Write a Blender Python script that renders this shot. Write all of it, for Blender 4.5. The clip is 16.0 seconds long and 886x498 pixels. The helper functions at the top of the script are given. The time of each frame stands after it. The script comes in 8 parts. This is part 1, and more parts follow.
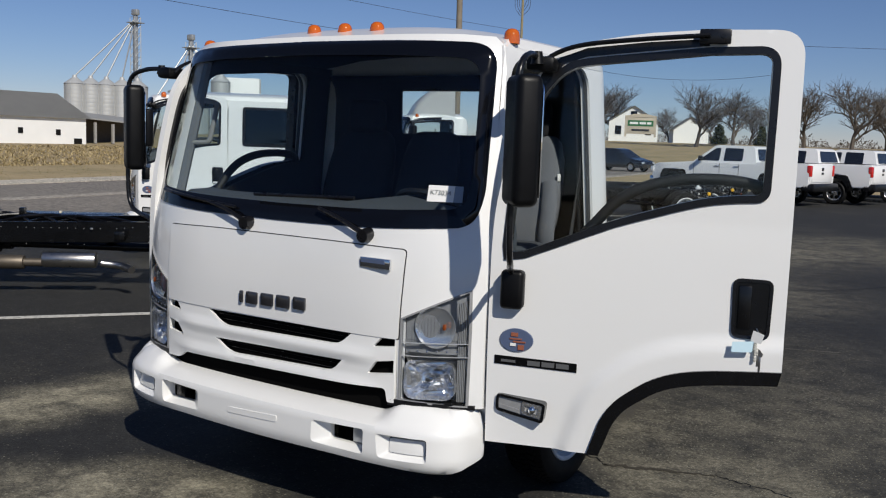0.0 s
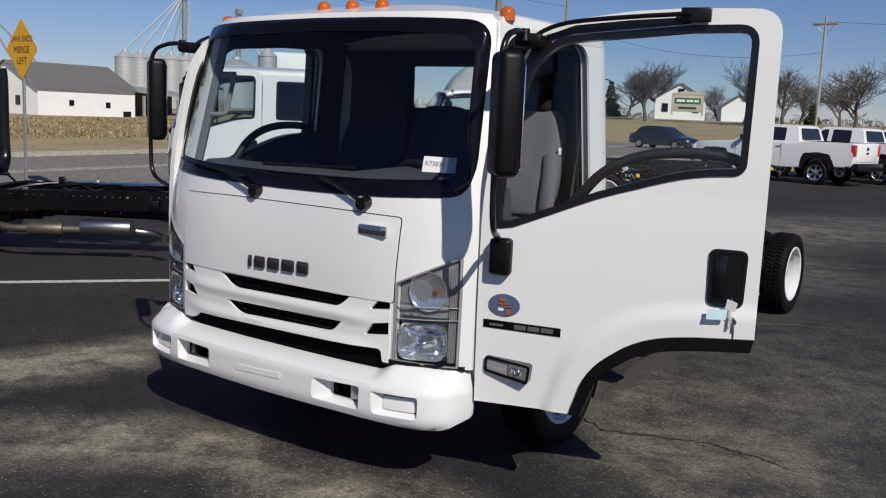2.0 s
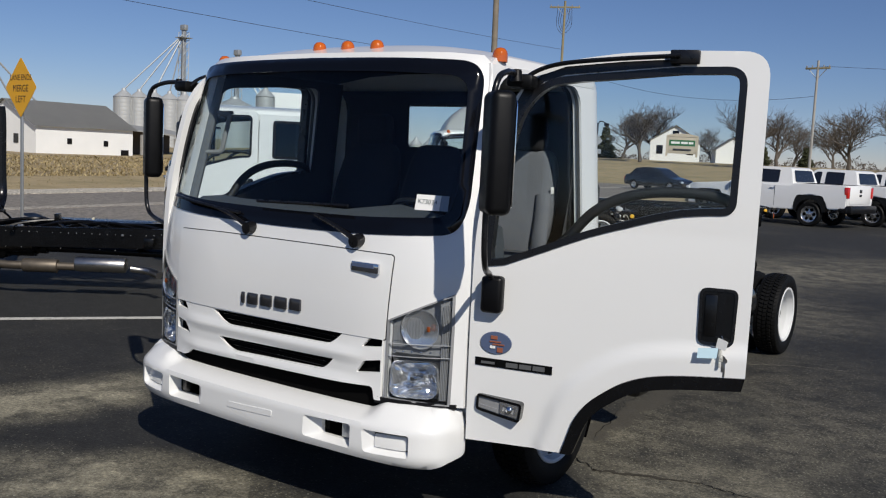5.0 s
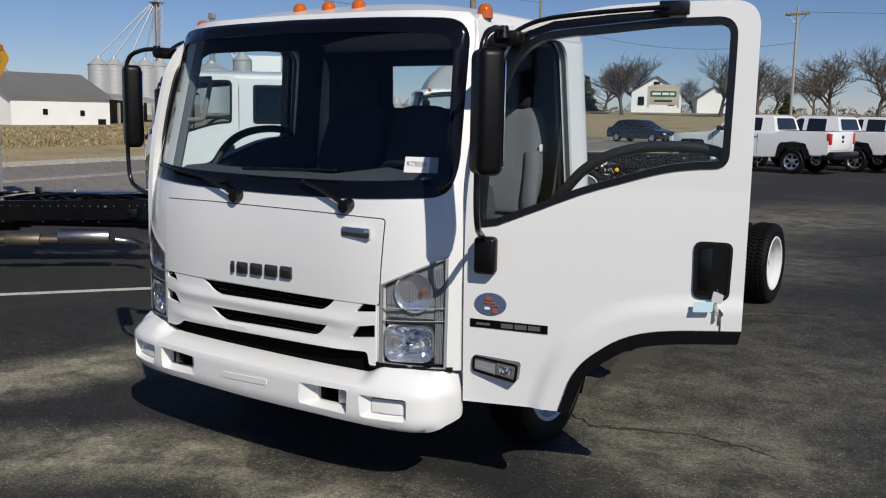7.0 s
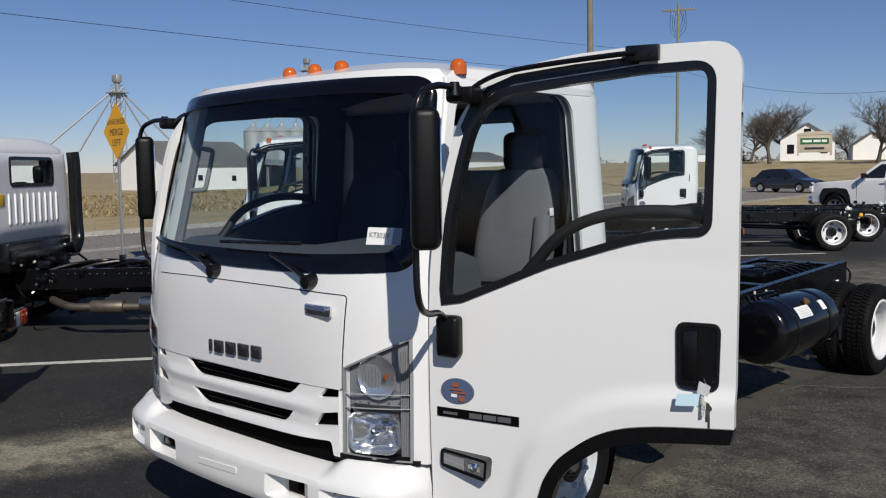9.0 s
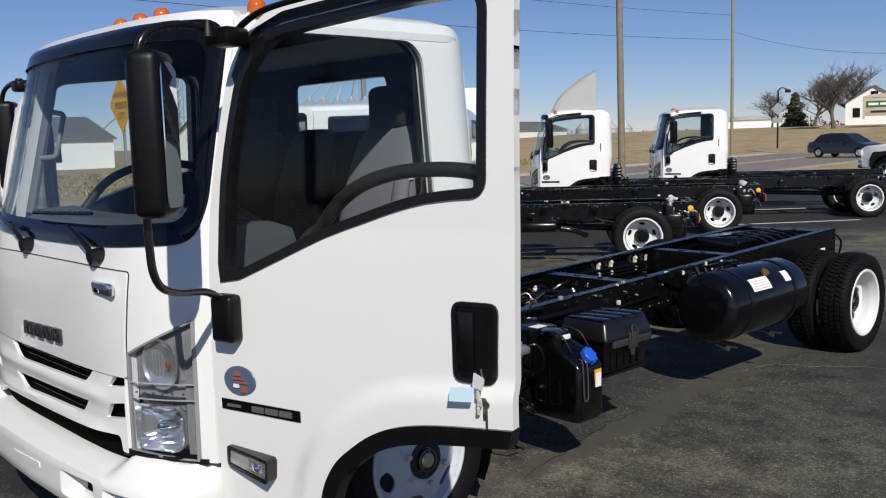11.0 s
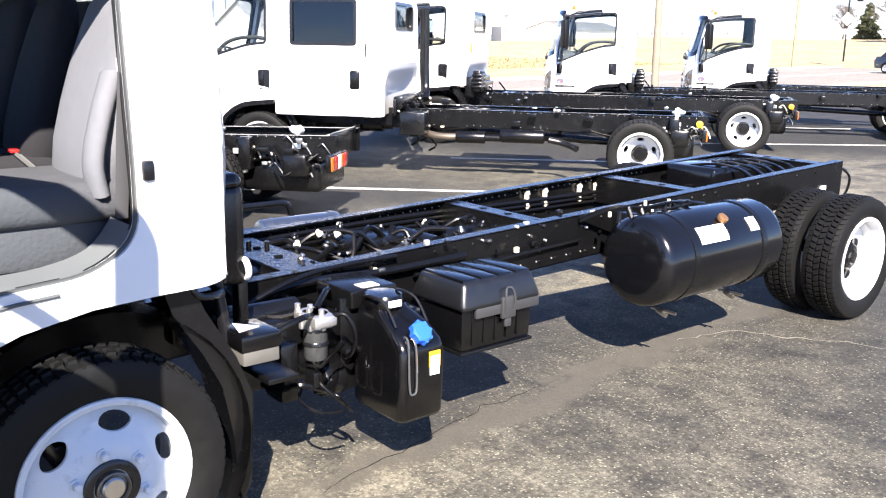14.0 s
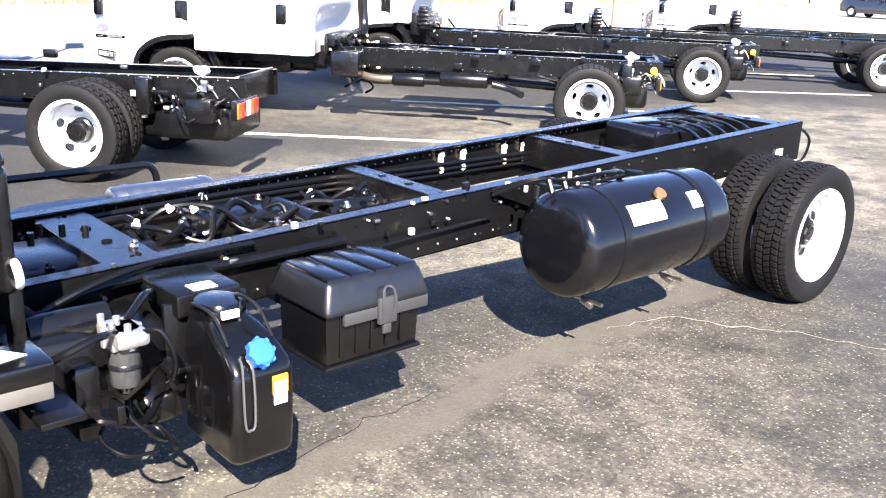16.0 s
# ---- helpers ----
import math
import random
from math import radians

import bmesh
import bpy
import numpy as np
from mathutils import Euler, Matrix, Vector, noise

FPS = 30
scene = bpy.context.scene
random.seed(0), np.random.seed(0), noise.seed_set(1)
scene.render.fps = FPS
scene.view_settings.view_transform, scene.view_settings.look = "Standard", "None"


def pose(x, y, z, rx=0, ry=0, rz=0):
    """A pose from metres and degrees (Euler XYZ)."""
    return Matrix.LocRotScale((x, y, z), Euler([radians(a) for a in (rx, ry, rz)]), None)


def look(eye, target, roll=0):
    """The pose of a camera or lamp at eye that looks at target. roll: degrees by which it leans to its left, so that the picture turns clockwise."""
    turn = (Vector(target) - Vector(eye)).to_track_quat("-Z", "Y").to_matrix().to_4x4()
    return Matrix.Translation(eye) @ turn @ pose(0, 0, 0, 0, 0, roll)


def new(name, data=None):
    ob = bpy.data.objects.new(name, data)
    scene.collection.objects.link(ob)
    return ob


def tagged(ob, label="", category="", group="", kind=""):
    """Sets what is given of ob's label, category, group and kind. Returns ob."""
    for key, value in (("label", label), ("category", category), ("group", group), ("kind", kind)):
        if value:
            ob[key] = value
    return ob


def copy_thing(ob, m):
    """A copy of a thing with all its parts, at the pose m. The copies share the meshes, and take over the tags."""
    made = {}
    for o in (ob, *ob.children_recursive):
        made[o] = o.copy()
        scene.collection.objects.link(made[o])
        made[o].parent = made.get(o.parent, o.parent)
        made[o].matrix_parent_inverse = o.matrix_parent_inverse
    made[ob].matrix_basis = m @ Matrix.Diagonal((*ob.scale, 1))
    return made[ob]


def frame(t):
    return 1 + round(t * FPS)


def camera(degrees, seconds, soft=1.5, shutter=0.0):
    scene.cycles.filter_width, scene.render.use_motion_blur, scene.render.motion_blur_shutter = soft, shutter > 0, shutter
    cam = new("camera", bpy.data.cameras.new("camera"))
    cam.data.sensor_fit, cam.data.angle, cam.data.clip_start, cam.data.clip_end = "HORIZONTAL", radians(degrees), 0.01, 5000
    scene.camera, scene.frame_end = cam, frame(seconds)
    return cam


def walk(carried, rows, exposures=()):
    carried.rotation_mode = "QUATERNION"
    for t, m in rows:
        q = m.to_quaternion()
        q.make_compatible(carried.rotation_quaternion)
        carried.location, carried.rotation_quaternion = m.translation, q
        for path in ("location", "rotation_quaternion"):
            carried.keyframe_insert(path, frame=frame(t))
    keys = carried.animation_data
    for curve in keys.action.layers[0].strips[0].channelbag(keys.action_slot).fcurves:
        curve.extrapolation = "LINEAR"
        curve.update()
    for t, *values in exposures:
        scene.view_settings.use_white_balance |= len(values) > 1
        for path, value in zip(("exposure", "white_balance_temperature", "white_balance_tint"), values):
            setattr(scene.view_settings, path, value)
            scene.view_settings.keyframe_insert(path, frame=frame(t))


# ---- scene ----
cam = camera(51.4, 16.0, 1.15)
PATH = [
    (0, (3.047, -3.104, 1.803), (1.971, -1.435, 1.564), 2.0),
    (0.5, (3.048, -3.119, 1.805), (1.978, -1.451, 1.533), 2.3),
    (1, (3.109, -3.122, 1.804), (2.044, -1.448, 1.557), 1.7),
    (1.5, (3.248, -3.146, 1.8), (2.161, -1.485, 1.556), 3.8),
    (2, (3.35, -3.142, 1.799), (2.201, -1.532, 1.506), 2.5),
    (2.5, (3.355, -3.133, 1.803), (2.172, -1.535, 1.583), 2.3),
    (3, (3.357, -3.146, 1.801), (2.181, -1.54, 1.607), 2.6),
    (3.5, (3.371, -3.157, 1.8), (2.203, -1.546, 1.598), 2.6),
    (4, (3.376, -3.157, 1.797), (2.211, -1.542, 1.607), 2.9),
    (6.5, (3.363, -3.134, 1.79), (2.235, -1.507, 1.511), 1.9),
    (7, (3.324, -3.131, 1.801), (2.209, -1.498, 1.507), 1.0),
    (7.5, (3.421, -3.024, 1.813), (2.341, -1.358, 1.572), -0.7),
    (8, (3.627, -2.798, 1.82), (2.395, -1.235, 1.619), 1.4),
    (8.5, (3.648, -2.574, 1.808), (2.326, -1.087, 1.613), -1.0),
    (9, (3.668, -2.325, 1.84), (2.297, -0.878, 1.665), -0.7),
    (9.5, (3.868, -2.001, 1.821), (2.454, -0.595, 1.659), -0.1),
    (10, (3.944, -1.692, 1.795), (2.487, -0.338, 1.595), -1.7),
    (10.2, (3.934, -1.583, 1.773), (2.506, -0.198, 1.572), -1.0),
    (12.3, (4.16, -0.634, 1.747), (2.61, 0.59, 1.433), -1.9),
    (12.5, (4.02, -0.477, 1.739), (2.491, 0.766, 1.399), -0.5),
    (13, (3.974, -0.121, 1.735), (2.485, 1.162, 1.365), 1.6),
    (13.5, (3.8, 0.193, 1.693), (2.25, 1.383, 1.269), 0.4),
    (14, (3.65, 0.438, 1.707), (2.145, 1.677, 1.259), 0.9),
    (14.5, (3.583, 0.683, 1.706), (2.08, 1.915, 1.233), 3.0),
    (15, (3.511, 0.871, 1.699), (1.953, 2.024, 1.204), 2.4),
    (15.5, (3.407, 1.022, 1.716), (1.906, 2.239, 1.201), 2.7),
    (16, (3.259, 1.197, 1.721), (1.835, 2.476, 1.142), 2.3),
]
EXPOSURES = [(0, 0.12, 6560, 10), (10.2, 0.18, 6560, 10), (12.3, 0.85, 6650, 13), (13.0, 1.38, 6700, 14), (13.6, 2.28, 6750, 16), (14.5, 2.68, 6800, 16), (15.2, 2.8, 6800, 16), (16, 3.1, 6800, 16)]
walk(cam, [(t, look(eye, target, roll)) for t, eye, target, roll in PATH], EXPOSURES)

from mathutils.geometry import delaunay_2d_cdt

# ---- light ----
SUN_EL, SUN_AZ = radians(38.5), radians(-34.0)
sun = new("sun", bpy.data.lights.new("sun", "SUN"))
sun.data.energy, sun.data.angle, sun.data.color = 3.6, radians(0.53), (1.0, 0.952, 0.87)
sun.matrix_world = look((0, 0, 0), (-math.cos(SUN_EL) * math.cos(SUN_AZ), -math.cos(SUN_EL) * math.sin(SUN_AZ), -math.sin(SUN_EL)))
world = bpy.data.worlds.new("world")
scene.world = world
world.use_nodes = True
_wn, _wl = world.node_tree.nodes, world.node_tree.links
_bg = next(n for n in _wn if n.type == "BACKGROUND")
_sky = _wn.new("ShaderNodeTexSky")
_sky.sky_type, _sky.sun_disc = "NISHITA", False
_sky.sun_elevation, _sky.sun_rotation = SUN_EL, math.pi / 2 - SUN_AZ
_sky.altitude = 1500
_sky.air_density, _sky.dust_density, _sky.ozone_density = 1.0, 0.0, 10.0
_tint = _wn.new("ShaderNodeMix")
_tint.data_type, _tint.blend_type = "RGBA", "MULTIPLY"
_tint.inputs["Factor"].default_value, _tint.inputs["B"].default_value = 1.0, (1.23, 1.0, 0.965, 1)
_wl.new(_sky.outputs[0], _tint.inputs["A"])
_wl.new(_tint.outputs["Result"], _bg.inputs[0])
_bg.inputs[1].default_value = 0.062


# ---- materials ----
def material(name, color, rough=0.5, metal=0.0, coat=0.0, vary=0.0, scale=8.0, bump=0.0, bump_scale=60.0, spec=0.5, dirt=None, dirt_scale=3.0, dirt_lo=0.55, dirt_hi=0.75, piece=0.0):
    m = bpy.data.materials.new(name)
    m.use_nodes = True
    n, l = m.node_tree.nodes, m.node_tree.links
    b = next(q for q in n if q.type == "BSDF_PRINCIPLED")
    b.inputs["Base Color"].default_value = (*color, 1)
    b.inputs["Roughness"].default_value, b.inputs["Metallic"].default_value = rough, metal
    b.inputs["Coat Weight"].default_value, b.inputs["Coat Roughness"].default_value = coat, 0.04
    b.inputs["Specular IOR Level"].default_value = spec
    tc = n.new("ShaderNodeTexCoord")
    out = None
    if vary:
        a = n.new("ShaderNodeTexNoise")
        a.inputs["Scale"].default_value, a.inputs["Detail"].default_value = scale, 6
        l.new(tc.outputs["Object"], a.inputs["Vector"])
        mix = n.new("ShaderNodeMix")
        mix.data_type = "RGBA"
        mix.inputs["A"].default_value = (*[c * (1 - vary) for c in color], 1)
        mix.inputs["B"].default_value = (*[min(1, c * (1 + vary)) for c in color], 1)
        l.new(a.outputs["Fac"], mix.inputs["Factor"])
        out = mix.outputs["Result"]
        rr = n.new("ShaderNodeMapRange")
        rr.inputs["To Min"].default_value, rr.inputs["To Max"].default_value = max(0.02, rough - 0.08), min(1, rough + 0.1)
        l.new(a.outputs["Fac"], rr.inputs["Value"])
        l.new(rr.outputs[0], b.inputs["Roughness"])
    if dirt:
        a = n.new("ShaderNodeTexNoise")
        a.inputs["Scale"].default_value, a.inputs["Detail"].default_value, a.inputs["Roughness"].default_value = dirt_scale, 8, 0.65
        l.new(tc.outputs["Object"], a.inputs["Vector"])
        r = n.new("ShaderNodeMapRange")
        r.inputs["From Min"].default_value, r.inputs["From Max"].default_value = dirt_lo, dirt_hi
        l.new(a.outputs["Fac"], r.inputs["Value"])
        mix = n.new("ShaderNodeMix")
        mix.data_type = "RGBA"
        l.new(r.outputs[0], mix.inputs["Factor"])
        if out:
            l.new(out, mix.inputs["A"])
        else:
            mix.inputs["A"].default_value = (*color, 1)
        mix.inputs["B"].default_value = (*dirt, 1)
        out = mix.outputs["Result"]
    if piece:
        oi = n.new("ShaderNodeObjectInfo")
        r = n.new("ShaderNodeMapRange")
        r.inputs["To Min"].default_value, r.inputs["To Max"].default_value = 1 - piece, 1 + piece
        l.new(oi.outputs["Random"], r.inputs["Value"])
        h = n.new("ShaderNodeHueSaturation")
        l.new(r.outputs[0], h.inputs["Value"])
        if out:
            l.new(out, h.inputs["Color"])
        else:
            h.inputs["Color"].default_value = (*color, 1)
        out = h.outputs[0]
    if out:
        l.new(out, b.inputs["Base Color"])
    if bump:
        a = n.new("ShaderNodeTexNoise")
        a.inputs["Scale"].default_value, a.inputs["Detail"].default_value = bump_scale, 5
        l.new(tc.outputs["Object"], a.inputs["Vector"])
        bp = n.new("ShaderNodeBump")
        bp.inputs["Strength"].default_value, bp.inputs["Distance"].default_value = bump, 0.01
        l.new(a.outputs["Fac"], bp.inputs["Height"])
        l.new(bp.outputs[0], b.inputs["Normal"])
    return m


def glass_material(name, tint, rough=0.0, base=0.05):
    """Clear pane: tinted see-through, with gloss that grows towards grazing view."""
    m = bpy.data.materials.new(name)
    m.use_nodes = True
    n, l = m.node_tree.nodes, m.node_tree.links
    n.remove(next(q for q in n if q.type == "BSDF_PRINCIPLED"))
    out = next(q for q in n if q.type == "OUTPUT_MATERIAL")
    t, g, f, mx = n.new("ShaderNodeBsdfTransparent"), n.new("ShaderNodeBsdfGlossy"), n.new("ShaderNodeLayerWeight"), n.new("ShaderNodeMixShader")
    pw, ma = n.new("ShaderNodeMath"), n.new("ShaderNodeMath")
    t.inputs[0].default_value = (*tint, 1)
    g.inputs["Roughness"].default_value = rough
    f.inputs["Blend"].default_value = 0.5
    pw.operation, ma.operation = "POWER", "MULTIPLY_ADD"
    pw.inputs[1].default_value = 5.0
    ma.inputs[1].default_value, ma.inputs[2].default_value = 0.55, base
    l.new(f.outputs["Facing"], pw.inputs[0])
    l.new(pw.outputs[0], ma.inputs[0])
    l.new(ma.outputs[0], mx.inputs[0])
    l.new(t.outputs[0], mx.inputs[1])
    l.new(g.outputs[0], mx.inputs[2])
    l.new(mx.outputs[0], out.inputs[0])
    return m


def ground_material(name, base, light, stain, fine=90.0, rough=0.85, specks=0.6, patch_scale=0.22, patch=(0.5, 0.68), worn=(), patch_gain=1.0, loose=0.6, silt=None):
    """Tarmac or similar: single stones in a dark binder, more of them bare where the surface is worn, and oily stains."""
    m = bpy.data.materials.new(name)
    m.use_nodes = True
    n, l = m.node_tree.nodes, m.node_tree.links
    b = next(q for q in n if q.type == "BSDF_PRINCIPLED")
    tc = n.new("ShaderNodeTexCoord")

    def noise(scale, detail, ruff=0.55):
        a = n.new("ShaderNodeTexNoise")
        a.inputs["Scale"].default_value, a.inputs["Detail"].default_value, a.inputs["Roughness"].default_value = scale, detail, ruff
        l.new(tc.outputs["Object"], a.inputs["Vector"])
        return a.outputs["Fac"]

    def span(v, a0, a1, b0=0.0, b1=1.0, smooth=False):
        r = n.new("ShaderNodeMapRange")
        if smooth:
            r.interpolation_type = "SMOOTHSTEP"
        for k, q in zip(("From Min", "From Max", "To Min", "To Max"), (a0, a1, b0, b1)):
            r.inputs[k].default_value = q
        l.new(v, r.inputs["Value"])
        return r.outputs[0]

    def calc(op, a, c, clamp=False):
        q = n.new("ShaderNodeMath")
        q.operation, q.use_clamp = op, clamp
        for k, v in enumerate((a, c)):
            if isinstance(v, (int, float)):
                q.inputs[k].default_value = v
            else:
                l.new(v, q.inputs[k])
        return q.outputs[0]

    def blend(f, a, c):
        q = n.new("ShaderNodeMix")
        q.data_type = "RGBA"
        for k, v in (("Factor", f), ("A", a), ("B", c)):
            if isinstance(v, tuple):
                q.inputs[k].default_value = (*v, 1)
            else:
                l.new(v, q.inputs[k])
        return q.outputs["Result"]

    def shade(c, v):
        h = n.new("ShaderNodeHueSaturation")
        l.new(c, h.inputs["Color"])
        l.new(v, h.inputs["Value"])
        return h.outputs[0]

    v = n.new("ShaderNodeTexVoronoi")
    v.inputs["Scale"].default_value = fine
    l.new(tc.outputs["Object"], v.inputs["Vector"])
    sp = n.new("ShaderNodeSeparateColor")
    l.new(v.outputs["Color"], sp.inputs[0])
    # where the surface is worn, or painted brighter: wide patches and the places named
    big = noise(patch_scale, 8, 0.6)
    wear = span(big, *patch, 0.0, patch_gain)
    ragged = span(noise(2.6, 7, 0.65), 0.34, 0.58, 0.18, 1.0)
    for cx, cy, r, gain in worn:
        dn = n.new("ShaderNodeVectorMath")
        dn.operation, dn.inputs[1].default_value = "DISTANCE", (cx, cy, 0)
        l.new(tc.outputs["Object"], dn.inputs[0])
        spot = span(dn.outputs["Value"], r, r * 0.25, 0.0, gain, True)
        wear = calc("ADD", wear, calc("MULTIPLY", spot, ragged), True)
    clump = span(noise(36.0, 3, 0.6), 0.32, 0.68, -0.20, 0.20)
    mottle = span(noise(6.0, 7, 0.65), 0.35, 0.68, 0.66, 1.36)
    binder = blend(calc("ADD", calc("MULTIPLY", wear, 0.54), calc("MULTIPLY", calc("POWER", wear, 4.0), 0.22)), base, light)
    binder = blend(span(noise(0.6, 6), 0.58, 0.74), binder, stain)
    grain = calc("MULTIPLY", span(noise(fine * 0.4, 5, 0.7), 0.36, 0.64, 0.58, 1.42), mottle)
    binder = shade(binder, calc("MULTIPLY", grain, span(sp.outputs[2], 0.0, 1.0, 0.74, 1.28)))
    # bare stones: a share of the cells that grows with the wear
    share = calc("ADD", calc("MULTIPLY", wear, loose), calc("MULTIPLY", clump, calc("ADD", wear, 0.16)))
    bare = span(calc("SUBTRACT", calc("ADD", share, 0.02 * specks), sp.outputs[0]), -0.05, 0.06)
    if silt:
        # a band of fine dust washed along a seam: x = a + b y, with a half width, between two y
        xyz = n.new("ShaderNodeSeparateXYZ")
        l.new(tc.outputs["Object"], xyz.inputs[0])
        a0, b0, half, y0, y1, dust = silt
        off = calc("SUBTRACT", xyz.outputs[0], calc("ADD", calc("MULTIPLY", xyz.outputs[1], b0), a0))
        off = calc("ABSOLUTE", calc("ADD", off, span(noise(2.2, 6, 0.6), 0.3, 0.7, -0.13, 0.13)), 0.0)
        band = calc("MULTIPLY", span(off, half * 1.5, half * 0.5, 0.0, 1.0, True), calc("MULTIPLY", span(xyz.outputs[1], y0, y0 + 0.6), span(xyz.outputs[1], y1, y1 - 0.6)))
        bare = calc("MULTIPLY", bare, span(band, 0.0, 1.0, 1.0, 0.12))
        fine_dust = shade(blend(noise(9.0, 8, 0.7), tuple(0.72 * q for q in dust), tuple(1.28 * q for q in dust)), span(noise(130.0, 3), 0.3, 0.7, 0.8, 1.2))
        binder = blend(calc("MULTIPLY", band, 0.85), binder, fine_dust)
    bare = calc("MULTIPLY", bare, span(v.outputs["Distance"], 0.60, 0.32))
    pale = tuple(min(0.34, 1.0 * q + 0.05) for q in light)
    tone = blend(calc("POWER", sp.outputs[1], 3.0), tuple(0.62 * q for q in light), pale)
    l.new(blend(calc("MULTIPLY", bare, 0.7), binder, tone), b.inputs["Base Color"])
    b.inputs["Roughness"].default_value = rough
    bp = n.new("ShaderNodeBump")
    bp.inputs["Strength"].default_value, bp.inputs["Distance"].default_value = 0.35, 0.005
    l.new(calc("ADD", v.outputs["Distance"], calc("MULTIPLY", bare, 0.8)), bp.inputs["Height"])
    l.new(bp.outputs[0], b.inputs["Normal"])
    return m


WHITE = material("white_cab_paint", (0.80, 0.80, 0.785), 0.32, coat=0.6, vary=0.02, scale=2.5)
FLEET = material("white_fleet_paint", (0.86, 0.86, 0.85), 0.35, coat=0.5, vary=0.03, scale=2.0)
CHASSIS = material("chassis_black_paint", (0.0032, 0.0033, 0.0036), 0.24, spec=0.4, coat=0.0, vary=0.3, scale=9, bump=0.06, bump_scale=120, dirt=(0.0062, 0.006, 0.0057), dirt_lo=0.6, dirt_hi=0.95, dirt_scale=5)
GLOSSBLACK = material("gloss_black_tank", (0.003, 0.0032, 0.004), 0.13, coat=0.0, spec=0.55, vary=0.2, scale=5, bump=0.02, bump_scale=200)
PLASTIC = material("black_plastic", (0.0038, 0.0038, 0.0042), 0.24, vary=0.2, scale=25, bump=0.04, bump_scale=300, dirt=(0.0055, 0.0053, 0.005), dirt_lo=0.6, dirt_hi=0.95, dirt_scale=7)
GLOSSPLASTIC = material("shiny_black_moulding", (0.0022, 0.0022, 0.0025), 0.17, spec=0.5, vary=0.2, scale=25, bump=0.012, bump_scale=200)
# Paler, bluer black for the lid, with sky sheen put into the colour.
LIDPLASTIC = material("sky_sheen_black_plastic", (0.0045, 0.005, 0.0062), 0.34, spec=0.7, vary=0.2, scale=25, bump=0.02, bump_scale=200)
SHELL = material("matte_black_shell", (0.0026, 0.0026, 0.003), 0.42, spec=0.24, vary=0.2, scale=25, bump=0.05, bump_scale=260)
SATIN = material("satin_black_trim", (0.006, 0.006, 0.007), 0.28, vary=0.1, scale=30)
RUBBER = material("tyre_rubber", (0.0050, 0.0050, 0.0050), 0.6, spec=0.20, vary=0.35, scale=25, bump=0.10, bump_scale=180, dirt=(0.020, 0.0185, 0.016), dirt_scale=9, dirt_lo=0.6, dirt_hi=0.95)
WHEEL = material("white_wheel_steel", (0.72, 0.73, 0.73), 0.42, vary=0.05, scale=12, dirt=(0.35, 0.33, 0.3), dirt_scale=14, dirt_lo=0.62, dirt_hi=0.9)
# White wheel paint darkened and cooled: the front wheels' shade is in the colour.
SHADEDWHEEL = material("shaded_white_wheel_steel", (0.56, 0.59, 0.62), 0.45, vary=0.08, scale=12, dirt=(0.25, 0.26, 0.27), dirt_scale=14, dirt_lo=0.58, dirt_hi=0.9)
STEEL = material("bare_steel", (0.50, 0.48, 0.45), 0.3, metal=1.0, vary=0.15, scale=22)
ALLOY = material("cast_aluminium", (0.55, 0.55, 0.54), 0.45, metal=0.9, vary=0.15, scale=30, bump=0.2, bump_scale=120)
CHROME = material("chrome", (0.75, 0.76, 0.78), 0.07, metal=1.0)
DARKCHROME = material("dark_chrome_letters", (0.10, 0.10, 0.11), 0.2, metal=0.8)
HOSE = material("dull_black_hose", (0.003, 0.003, 0.0035), 0.24, spec=0.25, vary=0.2, scale=20)
POLEGREY = material("grey_pole", (0.33, 0.32, 0.30), 0.8, vary=0.2, scale=3)
AMBER = material("amber_lens", (0.55, 0.11, 0.006), 0.12, coat=0.8)
DIMAMBER = material("amber_bulb", (0.26, 0.06, 0.012), 0.2, coat=0.4)
REDLENS = material("red_lens", (0.55, 0.02, 0.015), 0.15, coat=0.8)
REFLECTOR = material("silver_reflector", (0.86, 0.87, 0.88), 0.22, metal=0.5)
FACET = material("mirror_faceted_bowl", (0.92, 0.92, 0.92), 0.15, metal=0.9)
BOWL = material("silver_lamp_bowl", (0.86, 0.86, 0.86), 0.2, metal=0.8)
LAMPGREY = material("lamp_housing", (0.52, 0.53, 0.54), 0.3, metal=0.55)
GLASS = glass_material("clear_glass", (0.93, 0.96, 0.965), 0.0, 0.02)
DARKGLASS = glass_material("tinted_glass", (0.28, 0.31, 0.32))
LENS = glass_material("clear_lens", (0.94, 0.95, 0.96), 0.0, 0.04)
MIRROR = material("mirror_glass", (0.85, 0.86, 0.87), 0.02, metal=1.0)
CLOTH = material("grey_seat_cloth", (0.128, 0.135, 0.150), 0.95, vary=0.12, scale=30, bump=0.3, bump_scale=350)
# Darker copy of the seat cloth, with the cushion's shade in its colour.
SHADECLOTH = material("shaded_seat_cloth", (0.052, 0.056, 0.064), 0.9, vary=0.15, scale=14, bump=0.35, bump_scale=60)
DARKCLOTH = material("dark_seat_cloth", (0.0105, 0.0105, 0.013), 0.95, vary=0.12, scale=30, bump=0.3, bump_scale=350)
# Cab trim set near black: the unlit interior's shade is in its colour.
TRIM = material("darkened_cab_trim", (0.0065, 0.0068, 0.008), 0.6, vary=0.1, scale=20, bump=0.15, bump_scale=300)
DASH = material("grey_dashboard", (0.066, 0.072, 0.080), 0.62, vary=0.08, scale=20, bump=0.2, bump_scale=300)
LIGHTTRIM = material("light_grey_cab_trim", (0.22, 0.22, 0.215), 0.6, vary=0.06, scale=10)
